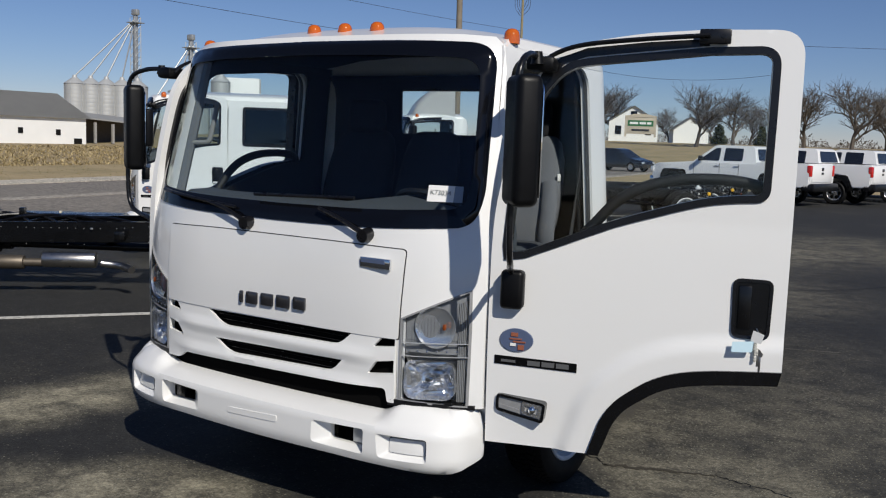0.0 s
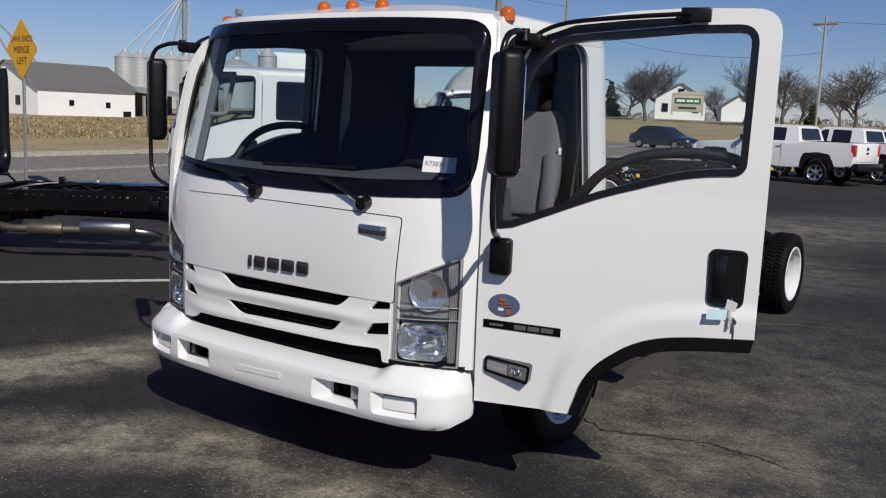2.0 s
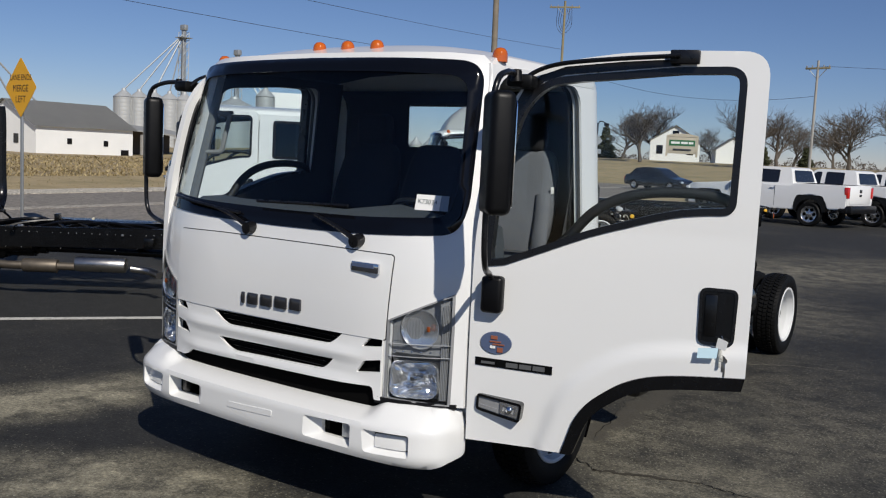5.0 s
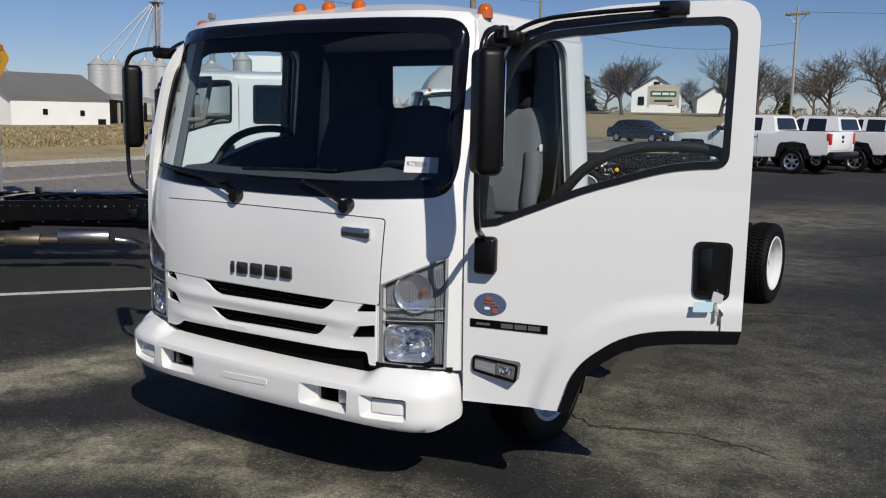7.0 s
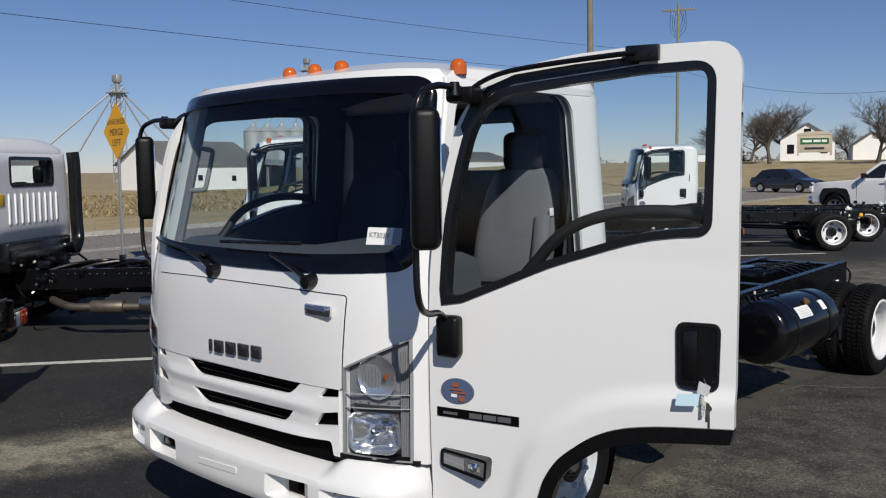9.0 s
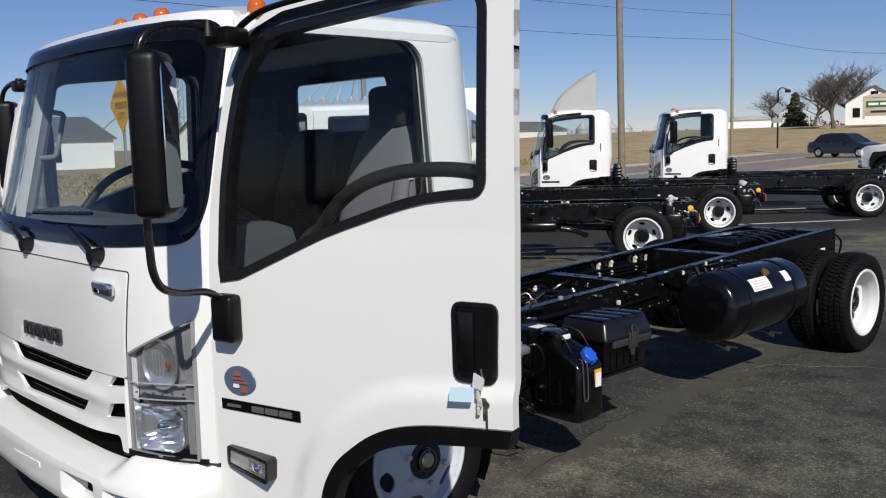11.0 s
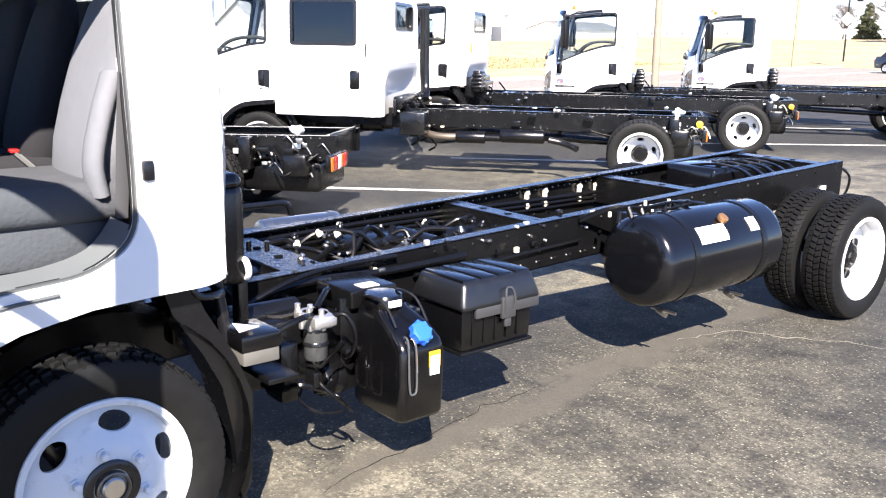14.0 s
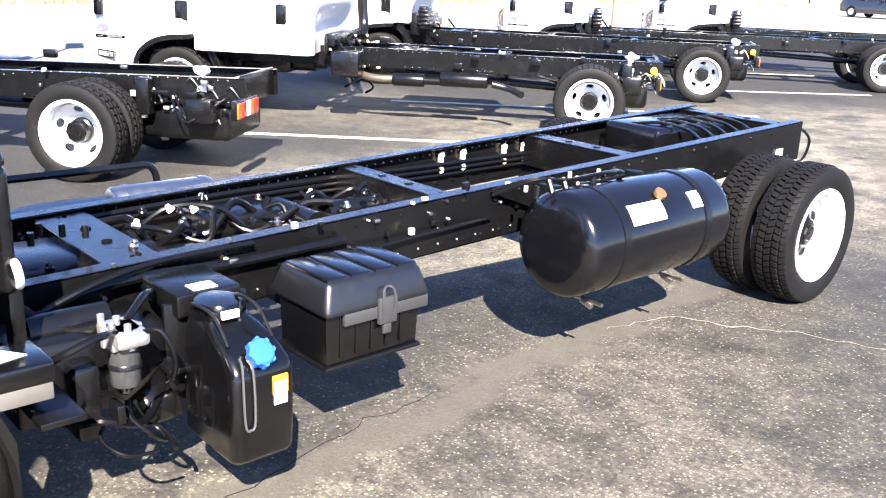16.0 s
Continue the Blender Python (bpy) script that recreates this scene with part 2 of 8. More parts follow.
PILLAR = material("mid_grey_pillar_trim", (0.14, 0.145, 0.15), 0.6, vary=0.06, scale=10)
BORDER = material("black_glass_border", (0.0035, 0.004, 0.006), 0.10, spec=0.35)
LAMPCLEAR = material("silver_lamp_shell", (0.42, 0.425, 0.43), 0.22, metal=0.4, vary=0.05, scale=40)
LAMPSHADE = material("smoky_lamp_back", (0.27, 0.273, 0.277), 0.3, vary=0.15, scale=30)
STRIPGREY = material("dull_grey_strip", (0.075, 0.078, 0.08), 0.45)
GREYINK = material("faded_grey_ink", (0.16, 0.18, 0.18), 0.8)
FILMBAG = material("crumpled_clear_bag", (0.55, 0.56, 0.57), 0.25, coat=0.5, vary=0.3, scale=40)
FILM = material("pale_blue_film", (0.22, 0.27, 0.33), 0.5)
BELT = material("grey_belt_webbing", (0.045, 0.046, 0.05), 0.8)
TUBECLEAR = material("clear_plastic_tube", (0.055, 0.058, 0.06), 0.15, coat=0.5)
PAPER = material("white_paper_label", (0.80, 0.80, 0.78), 0.7, vary=0.03)
INK = material("dark_ink", (0.02, 0.02, 0.025), 0.7)
BLUECAP = material("blue_cap", (0.015, 0.10, 0.55), 0.4)
BLUE = material("blue_badge", (0.085, 0.115, 0.20), 0.3, coat=0.5)
ORANGE = material("orange_badge", (0.30, 0.10, 0.055), 0.4)
PALEBLUE = material("pale_blue_tag", (0.50, 0.68, 0.76), 0.6)
CREAM = material("cream_cable_clip", (0.62, 0.58, 0.46), 0.6)
SIGNYELLOW = material("yellow_sign_sheet", (0.72, 0.36, 0.01), 0.45)
YELLOW = material("yellow_tag", (0.75, 0.42, 0.02), 0.5)
GALV = material("galvanised_steel", (0.40, 0.42, 0.43), 0.5, metal=0.6, vary=0.12, scale=6)
BINSTEEL = material("grain_bin_steel", (0.45, 0.46, 0.46), 0.55, metal=0.3, vary=0.1, scale=0.7)
BARNWHITE = material("white_barn_boards", (0.84, 0.84, 0.82), 0.8, vary=0.06, scale=0.8)
ROOFGREY = material("grey_metal_roof", (0.30, 0.30, 0.29), 0.6, vary=0.12, scale=0.6)
POLEWOOD = material("weathered_pole_wood", (0.25, 0.215, 0.13), 0.9, vary=0.3, scale=6, bump=0.5, bump_scale=40)
GREYPOLE = material("grey_brown_pole_wood", (0.22, 0.185, 0.14), 0.9, vary=0.3, scale=6, bump=0.5, bump_scale=40)
DULLSTEEL = material("dull_exhaust_steel", (0.17, 0.145, 0.115), 0.5, metal=0.8, vary=0.25, scale=12)
MILKGLASS = material("cloudy_filter_bowl", (0.035, 0.037, 0.038), 0.15, coat=0.4, vary=0.25, scale=30)
SILTFILL = material("brown_silt_fill", (0.042, 0.036, 0.025), 0.95, vary=0.4, scale=25, bump=0.2, bump_scale=150)
DUSTPALE = material("dusty_crack_fill", (0.19, 0.175, 0.14), 0.9, vary=0.4, scale=20)
BARK = material("grey_bark", (0.105, 0.088, 0.072), 0.95, vary=0.3, scale=5)
NEEDLE = material("evergreen_needles", (0.040, 0.046, 0.018), 0.9, vary=0.4, scale=4)
WIRE = material("power_cable", (0.03, 0.03, 0.035), 0.6)
BRICKTAN = material("tan_house_wall", (0.50, 0.44, 0.35), 0.85, vary=0.1, scale=1.5)
SIGNGREEN = material("green_sign_panel", (0.02, 0.13, 0.045), 0.5)
LINEPAINT = material("worn_white_line_paint", (0.55, 0.54, 0.50), 0.8, vary=0.15, scale=8, dirt=(0.12, 0.115, 0.105), dirt_scale=16, dirt_lo=0.5, dirt_hi=0.72)
KERBSTONE = ground_material("bleached_concrete", (0.46, 0.42, 0.35), (0.52, 0.48, 0.41), (0.38, 0.345, 0.29), 60, 0.9, 0.15)
CONCRETE = ground_material("pale_concrete", (0.33, 0.30, 0.255), (0.40, 0.37, 0.32), (0.26, 0.235, 0.20), 60, 0.9, 0.15)
# Spots between the truck rows paint in the asphalt's brighter look at grazing angle.
ASPHALT = ground_material("worn_asphalt", (0.0155, 0.0155, 0.0145), (0.31, 0.283, 0.205), (0.0095, 0.010, 0.0095), 88, 0.82, 1.3, 0.35, (0.54, 0.80), ((1.95, 1.5, 1.1, 0.6), (1.3, 2.2, 1.5, 0.32), (0.8, 2.2, 0.7, 0.3), (1.3, 3.6, 1.7, 0.23), (1.0, 5.2, 1.8, 0.19), (2.6, 3.4, 1.6, 0.28), (-2.5, -0.3, 0.75, 1.0), (-2.3, 0.25, 0.65, 1.1), (-2.15, 0.9, 0.65, 1.0), (-1.1, -0.7, 0.70, 0.75), (-0.7, -0.25, 0.6, 0.95), (-0.25, -0.05, 0.5, 0.8), (0.35, -0.1, 0.5, 0.7), (0.9, 0.0, 0.6, 0.8), (-6.3, 8.0, 2.6, 0.3), (-2.0, 12.5, 3.6, 0.55), (-0.6, 5.4, 1.6, 0.3), (-2.2, 5.6, 2.4, 0.65), (-2.6, 9.0, 3.2, 0.7), (-0.4, 8.6, 2.6, 0.5), (0.2, 15.5, 3.8, 0.5), (2.4, -0.4, 1.0, 0.35)), 0.2, silt=(1.05, -0.105, 0.11, 1.7, 6.2, (0.066, 0.060, 0.047)))
ROADTAR = ground_material("grey_road_surface", (0.205, 0.184, 0.158), (0.25, 0.225, 0.19), (0.155, 0.141, 0.122), 40, 0.85, 0.2, 0.15)
STUBBLE = material("dry_corn_stubble", (0.36, 0.28, 0.155), 0.95, vary=0.55, scale=2.5, bump=0.9, bump_scale=4, dirt=(0.13, 0.095, 0.05), dirt_scale=1.6, dirt_lo=0.46, dirt_hi=0.72)
DRYGRASS = material("dormant_grass", (0.36, 0.28, 0.155), 0.95, vary=0.3, scale=1.2, bump=0.6, bump_scale=12, dirt=(0.22, 0.185, 0.085), dirt_scale=0.4, dirt_lo=0.45, dirt_hi=0.7)


def island_material(name, tones, rough=0.95):
    """One tone for each loose piece, drawn from a ramp."""
    m = bpy.data.materials.new(name)
    m.use_nodes = True
    n, l = m.node_tree.nodes, m.node_tree.links
    b = next(q for q in n if q.type == "BSDF_PRINCIPLED")
    g, r = n.new("ShaderNodeNewGeometry"), n.new("ShaderNodeValToRGB")
    while len(r.color_ramp.elements) < len(tones):
        r.color_ramp.elements.new(0.5)
    for k, c in enumerate(tones):
        r.color_ramp.elements[k].position, r.color_ramp.elements[k].color = k / (len(tones) - 1), (*c, 1)
    l.new(g.outputs["Random Per Island"], r.inputs[0])
    l.new(r.outputs[0], b.inputs["Base Color"])
    b.inputs["Roughness"].default_value = rough
    return m


STALK = island_material("dry_corn_stalk", ((0.09, 0.07, 0.03), (0.28, 0.215, 0.105), (0.48, 0.38, 0.20), (0.19, 0.145, 0.065)))
TUFT = island_material("dormant_grass_blade", ((0.13, 0.115, 0.05), (0.26, 0.21, 0.10), (0.17, 0.16, 0.065)))
# Glossless black, mostly for sheets that stand in for shade in openings.
DARKVOID = material("unlit_black", (0.003, 0.003, 0.003), 0.9, spec=0.05)
CARPAINT_DARK = material("dark_car_paint", (0.012, 0.014, 0.02), 0.25, coat=0.8)
RIM = material("alloy_rim", (0.6, 0.6, 0.6), 0.25, metal=0.9)


# ---- mesh helpers ----
def finish(name, bm, mat, parent=None, label="", m=None, smooth=38, flip=None):
    """Links a bmesh as one mesh object, under its thing or part."""
    if m is not None:
        bmesh.ops.transform(bm, matrix=m, verts=bm.verts)
        if m.determinant() < 0:
            bmesh.ops.reverse_faces(bm, faces=bm.faces)
    me = bpy.data.meshes.new(name)
    bm.to_mesh(me)
    bm.free()
    if smooth:
        me.polygons.foreach_set("use_smooth", [True] * len(me.polygons))
        me.set_sharp_from_angle(angle=radians(smooth))
    me.materials.append(mat)
    ob = new(name, me)
    if parent is not None:
        ob.parent = parent
    if label:
        ob["label"] = label
    return ob


part = finish


def thing(name, label, category, group="", m=None):
    ob = new(name)
    ob.empty_display_size = 0.2
    if m is not None:
        ob.matrix_basis = m
    return tagged(ob, label, category, group)


def box(bm, lo, hi, bev=0.0, seg=2, taper=None):
    v = [bm.verts.new((x, y, z)) for z in (lo[2], hi[2]) for y in (lo[1], hi[1]) for x in (lo[0], hi[0])]
    if taper:
        cx, cy = (lo[0] + hi[0]) / 2, (lo[1] + hi[1]) / 2
        for q in v[4:]:
            q.co.x, q.co.y = cx + (q.co.x - cx) * taper[0], cy + (q.co.y - cy) * taper[1]
    f = [bm.faces.new([v[i] for i in q]) for q in ((0, 2, 3, 1), (4, 5, 7, 6), (0, 1, 5, 4), (1, 3, 7, 5), (3, 2, 6, 7), (2, 0, 4, 6))]
    if bev:
        es = list({e for q in f for e in q.edges})
        bmesh.ops.bevel(bm, geom=es, offset=bev, segments=seg, profile=0.5, affect="EDGES")
    return bm


def basis(d):
    d = Vector(d).normalized()
    a = d.cross((0, 0, 1) if abs(d.z) < 0.9 else (1, 0, 0)).normalized()
    return a, d.cross(a), d


def lathe(bm, prof, org, axis, seg=32, close=False):
    """prof: (radius, distance along the axis)."""
    a, b, d = basis(axis)
    org = Vector(org)
    rings = []
    for r, h in prof:
        if r < 1e-5:
            rings.append([bm.verts.new(org + d * h)])
        else:
            rings.append([bm.verts.new(org + d * h + (a * math.cos(2 * math.pi * i / seg) + b * math.sin(2 * math.pi * i / seg)) * r) for i in range(seg)])
    pairs = list(zip(rings, rings[1:])) + ([(rings[-1], rings[0])] if close else [])
    for p, q in pairs:
        for i in range(seg):
            j = (i + 1) % seg
            c = [p[i % len(p)], p[j % len(p)], q[j % len(q)], q[i % len(q)]]
            u = []
            for x in c:
                if x not in u:
                    u.append(x)
            if len(u) > 2:
                bm.faces.new(u)
    return bm


def cyl(bm, p0, p1, r, seg=16, r2=None, bev=0.0):
    p0, p1 = Vector(p0), Vector(p1)
    h, r2 = (p1 - p0).length, r if r2 is None else r2
    if bev:
        return lathe(bm, [(0, 0), (r - bev, 0), (r - bev * 0.3, bev * 0.3), (r, bev), (r2, h - bev), (r2 - bev * 0.3, h - bev * 0.3), (r2 - bev, h), (0, h)], p0, p1 - p0, seg)
    return lathe(bm, [(0, 0), (r, 0), (r2, h), (0, h)], p0, p1 - p0, seg)


def curve(pts, n=6, closed=False):
    """A smooth line through the points."""
    p = [Vector(q) for q in pts]
    out = []
    k = len(p)
    for i in range(k if closed else k - 1):
        a, b, c, d = (p[(i - 1) % k], p[i % k], p[(i + 1) % k], p[(i + 2) % k]) if closed else (p[max(i - 1, 0)], p[i], p[i + 1], p[min(i + 2, k - 1)])
        for s in range(n):
            t = s / n
            out.append(0.5 * (2 * b + (c - a) * t + (2 * a - 5 * b + 4 * c - d) * t * t + (3 * b - a - 3 * c + d) * t ** 3))
    return out if closed else out + [p[-1]]


def tube(bm, pts, r, seg=8, closed=False, r2=None, sq=None):
    p = [Vector(q) for q in pts]
    k = len(p)
    rings, ref = [], None
    for i in range(k):
        t = (p[(i + 1) % k] - p[i - 1] if closed else p[min(i + 1, k - 1)] - p[max(i - 1, 0)]).normalized()
        if ref is None:
            ref = t.cross((0, 0, 1) if abs(t.z) < 0.9 else (1, 0, 0)).normalized()
        ref = (ref - t * ref.dot(t)).normalized()
        o = t.cross(ref)
        rr = r if r2 is None else r + (r2 - r) * i / max(1, k - 1)
        ra, rb = (rr, rr) if sq is None else (rr * sq[0], rr * sq[1])
        rings.append([bm.verts.new(p[i] + ref * math.cos(2 * math.pi * j / seg) * ra + o * math.sin(2 * math.pi * j / seg) * rb) for j in range(seg)])
    for i in range(k if closed else k - 1):
        a, b = rings[i], rings[(i + 1) % k]
        off = 0
        if closed and i == k - 1:
            off = min(range(seg), key=lambda o: (a[0].co - b[o].co).length)
        for j in range(seg):
            bm.faces.new([a[j], a[(j + 1) % seg], b[(j + 1 + off) % seg], b[(j + off) % seg]])
    if not closed:
        bm.faces.new(list(reversed(rings[0])))
        bm.faces.new(rings[-1])
    return bm


def dense(loop, step):
    out = []
    for i, a in enumerate(loop):
        b = loop[(i + 1) % len(loop)]
        n = max(1, int(math.hypot(b[0] - a[0], b[1] - a[1]) / step))
        out += [(a[0] + (b[0] - a[0]) * k / n, a[1] + (b[1] - a[1]) * k / n) for k in range(n)]
    return out


def rounded(loop, r, n=4):
    """A polygon with its corners rounded; r: one radius or one for each corner."""
    out = []
    k = len(loop)
    for i, b in enumerate(loop):
        a, c = Vector(loop[i - 1]), Vector(loop[(i + 1) % k])
        b = Vector(b)
        ri = r[i] if isinstance(r, (list, tuple)) else r
        u, v = (a - b), (c - b)
        q = min(ri, u.length * 0.49, v.length * 0.49)
        if q < 1e-4:
            out.append(tuple(b))
            continue
        p0, p1 = b + u.normalized() * q, b + v.normalized() * q
        for s in range(n + 1):
            t = s / n
            out.append(tuple(p0 * (1 - t) ** 2 + b * 2 * t * (1 - t) + p1 * t * t))
    return out


def inside(pt, loop):
    x, y = pt
    hit = False
    for i, (x0, y0) in enumerate(loop):
        x1, y1 = loop[i - 1]
        if (y0 > y) != (y1 > y) and x < (x1 - x0) * (y - y0) / (y1 - y0) + x0:
            hit = not hit
    return hit


def sheet(bm, outer, holes, fn, depth, step=0.12):
    """A panel with holes: fn maps its two coordinates to a place, depth (a vector or a function of the place) is its thickness."""
    loops = [dense(q, step) for q in (outer, *holes)]
    pts, edges = [], []
    for q in loops:
        s = len(pts)
        pts += q
        edges += [(s + i, s + (i + 1) % len(q)) for i in range(len(q))]
    rim = np.array(pts)
    lo, hi = rim.min(0), rim.max(0)
    for a in np.arange(lo[0] + step / 2, hi[0], step):
        for b in np.arange(lo[1] + step / 2, hi[1], step):
            if np.hypot(rim[:, 0] - a, rim[:, 1] - b).min() > step * 0.45 and inside((a, b), loops[0]) and not any(inside((a, b), h) for h in loops[1:]):
                pts.append((a, b))
    vs, es, fs, *_ = delaunay_2d_cdt([Vector(p) for p in pts], edges, [], 0, 1e-6)
    mids = [sum((vs[i] for i in f), Vector((0, 0))) / len(f) for f in fs]
    fs = [f for f, c in zip(fs, mids) if inside(c, loops[0]) and not any(inside(c, h) for h in loops[1:])]
    front = [Vector(fn(v.x, v.y)) for v in vs]
    dep = [Vector(depth(p)) if callable(depth) else Vector(depth) for p in front]
    a = [bm.verts.new(p) for p in front]
    b = [bm.verts.new(p + d) for p, d in zip(front, dep)]
    count = {}
    for f in fs:
        for i, j in zip(f, (*f[1:], f[0])):
            count[(i, j)] = 1
    for f in fs:
        bm.faces.new([a[i] for i in f])
        bm.faces.new([b[i] for i in reversed(f)])
    for i, j in count:
        if (j, i) not in count:
            bm.faces.new([a[j], a[i], b[i], b[j]])
    bmesh.ops.recalc_face_normals(bm, faces=bm.faces)
    return bm


def B():
    return bmesh.new()


# ---- the cab-over truck: x to its left, y to its rear, the bumper's front at y = 0 ----
def ease(a, b, v):
    t = min(1.0, max(0.0, (v - a) / (b - a)))
    return t * t * (3 - 2 * t)


def half(z):
    return float(np.interp(z, [0.3, 1.35, 2.2, 2.34], [1.085, 1.085, 1.012, 0.95]))


def nose(x, z, off=0.0):
    """The cab's front, bowed across and raked at the windscreen."""
    y = float(np.interp(z, [0.3, 1.05, 1.27, 1.38, 2.22, 2.30, 2.345], [0.10, 0.10, 0.118, 0.14, 0.337, 0.42, 0.55]))
    return (x, y + 0.2 * min(1.2, abs(x) / half(z)) ** 4.5 + off, z)


def roof_z(x, y):
    f = nose(x, 2.27)[1]
    s = ease(f - 0.05, f + 0.40, y) * (1 - 0.7 * ease(1.60, 1.74, y))
    return 2.262 + 0.092 * s * max(0.0, 1 - (abs(x) / 1.01) ** 3.2)


def both(pts):
    """A loop that is mirrored at x = 0, from the half with x >= 0, given from bottom to top."""
    return [*pts, *[(-x, z) for x, z in reversed(pts) if x > 1e-6]]


SCREEN = both(rounded([(0, 1.393), (0.55, 1.398), (1.0, 1.425), (1.026, 1.55), (0.972, 2.225), (0.55, 2.236), (0, 2.243)], [0, 0.2, 0.13, 0.2, 0.11, 0.2, 0], 8))
SCREEN_IN = both(rounded([(0, 1.47), (0.55, 1.475), (0.962, 1.50), (0.975, 1.62), (0.925, 2.155), (0.55, 2.17), (0, 2.178)], [0, 0.2, 0.12, 0.2, 0.09, 0.2, 0], 8))
ARCH_MARKS = [(0.449, 0.498), (0.475, 0.58), (0.502, 0.66), (0.55, 0.735), (0.618, 0.795), (0.70, 0.85), (0.803, 0.89), (0.95, 0.915), (1.197, 0.934)]
ARCH = [(q[0], q[1]) for q in curve([(a, b, 0) for a, b in ARCH_MARKS], 4)]
DOOR = [(0, 0.488), *ARCH, (1.197, 1.5), *rounded([(1.197, 1.5), (1.195, 2.263), (0.83, 2.264)], [0, 0.11, 0], 9)[1:-1], (0.83, 2.264), *curve([(0.62, 2.252, 0), (0.508, 2.238, 0), (0.32, 2.205, 0), (0.22, 2.15, 0), (0.15, 2.066, 0), (0.098, 1.949, 0), (0.025, 1.623, 0), (0.0, 1.42, 0), (-0.003, 1.1, 0)], 3)]
DOOR_WIN = [(0.062, 1.305), (0.144, 1.318), *curve([(0.33, 1.395, 0), (0.51, 1.470, 0), (0.67, 1.522, 0), (0.80, 1.562, 0), (0.90, 1.585, 0), (1.0, 1.597, 0)], 2), *rounded([(1.0, 1.597), (1.099, 1.602), (1.103, 1.8)], [0, 0.05, 0], 6)[1:-1], (1.103, 1.95), *rounded([(1.103, 1.95), (1.104, 2.193), (0.9, 2.190)], [0, 0.075, 0], 9)[1:-1], *curve([(0.85, 2.188, 0), (0.62, 2.166, 0), (0.36, 2.14, 0), (0.27, 2.11, 0), (0.205, 2.05, 0), (0.15, 1.948, 0), (0.078, 1.64, 0), (0.055, 1.36, 0)], 3)]
DOOR, DOOR_WIN = [(q[0], q[1]) for q in DOOR], [(q[0], q[1]) for q in DOOR_WIN]


def shrink(loop, d):
    """The loop drawn in by d."""
    out = []
    area = sum(loop[i - 1][0] * q[1] - q[0] * loop[i - 1][1] for i, q in enumerate(loop))
    s = 1 if area > 0 else -1
    for i, q in enumerate(loop):
        a, b, c = Vector(loop[i - 1]), Vector(q), Vector(loop[(i + 1) % len(loop)])
        u, v = (b - a).normalized(), (c - b).normalized()
        n = Vector((-u.y - v.y, u.x + v.x))
        n = n.normalized() / max(0.5, n.length / 2) if n.length > 1e-6 else Vector((-u.y, u.x))
        p = b + n * d * s
        out.append((p.x, p.y))
    return out


def to_arch(x, z):
    d = 9.0
    for (ax, az), (bx, bz) in zip(ARCH, [*ARCH[1:-1], (1.6, 0.95)]):
        t = min(1, max(0, ((x - ax) * (bx - ax) + (z - az) * (bz - az)) / ((bx - ax) ** 2 + (bz - az) ** 2)))
        d = min(d, math.hypot(x - ax - t * (bx - ax), z - az - t * (bz - az)))
    return d


def skin(off=0.0):
    """A door's outer face: x along the door, y into the cab."""
    def fn(x, z):
        y = 0.035 * (max(0, z - 1.3) / 0.95) ** 2 - 0.012 * math.sin(math.pi * min(1, max(0, (z - 0.5) / 1.0)))
        y -= 0.020 * (1 - ease(0.075, 0.145, to_arch(x, z)))
        return (x, y + off, z)
    return fn


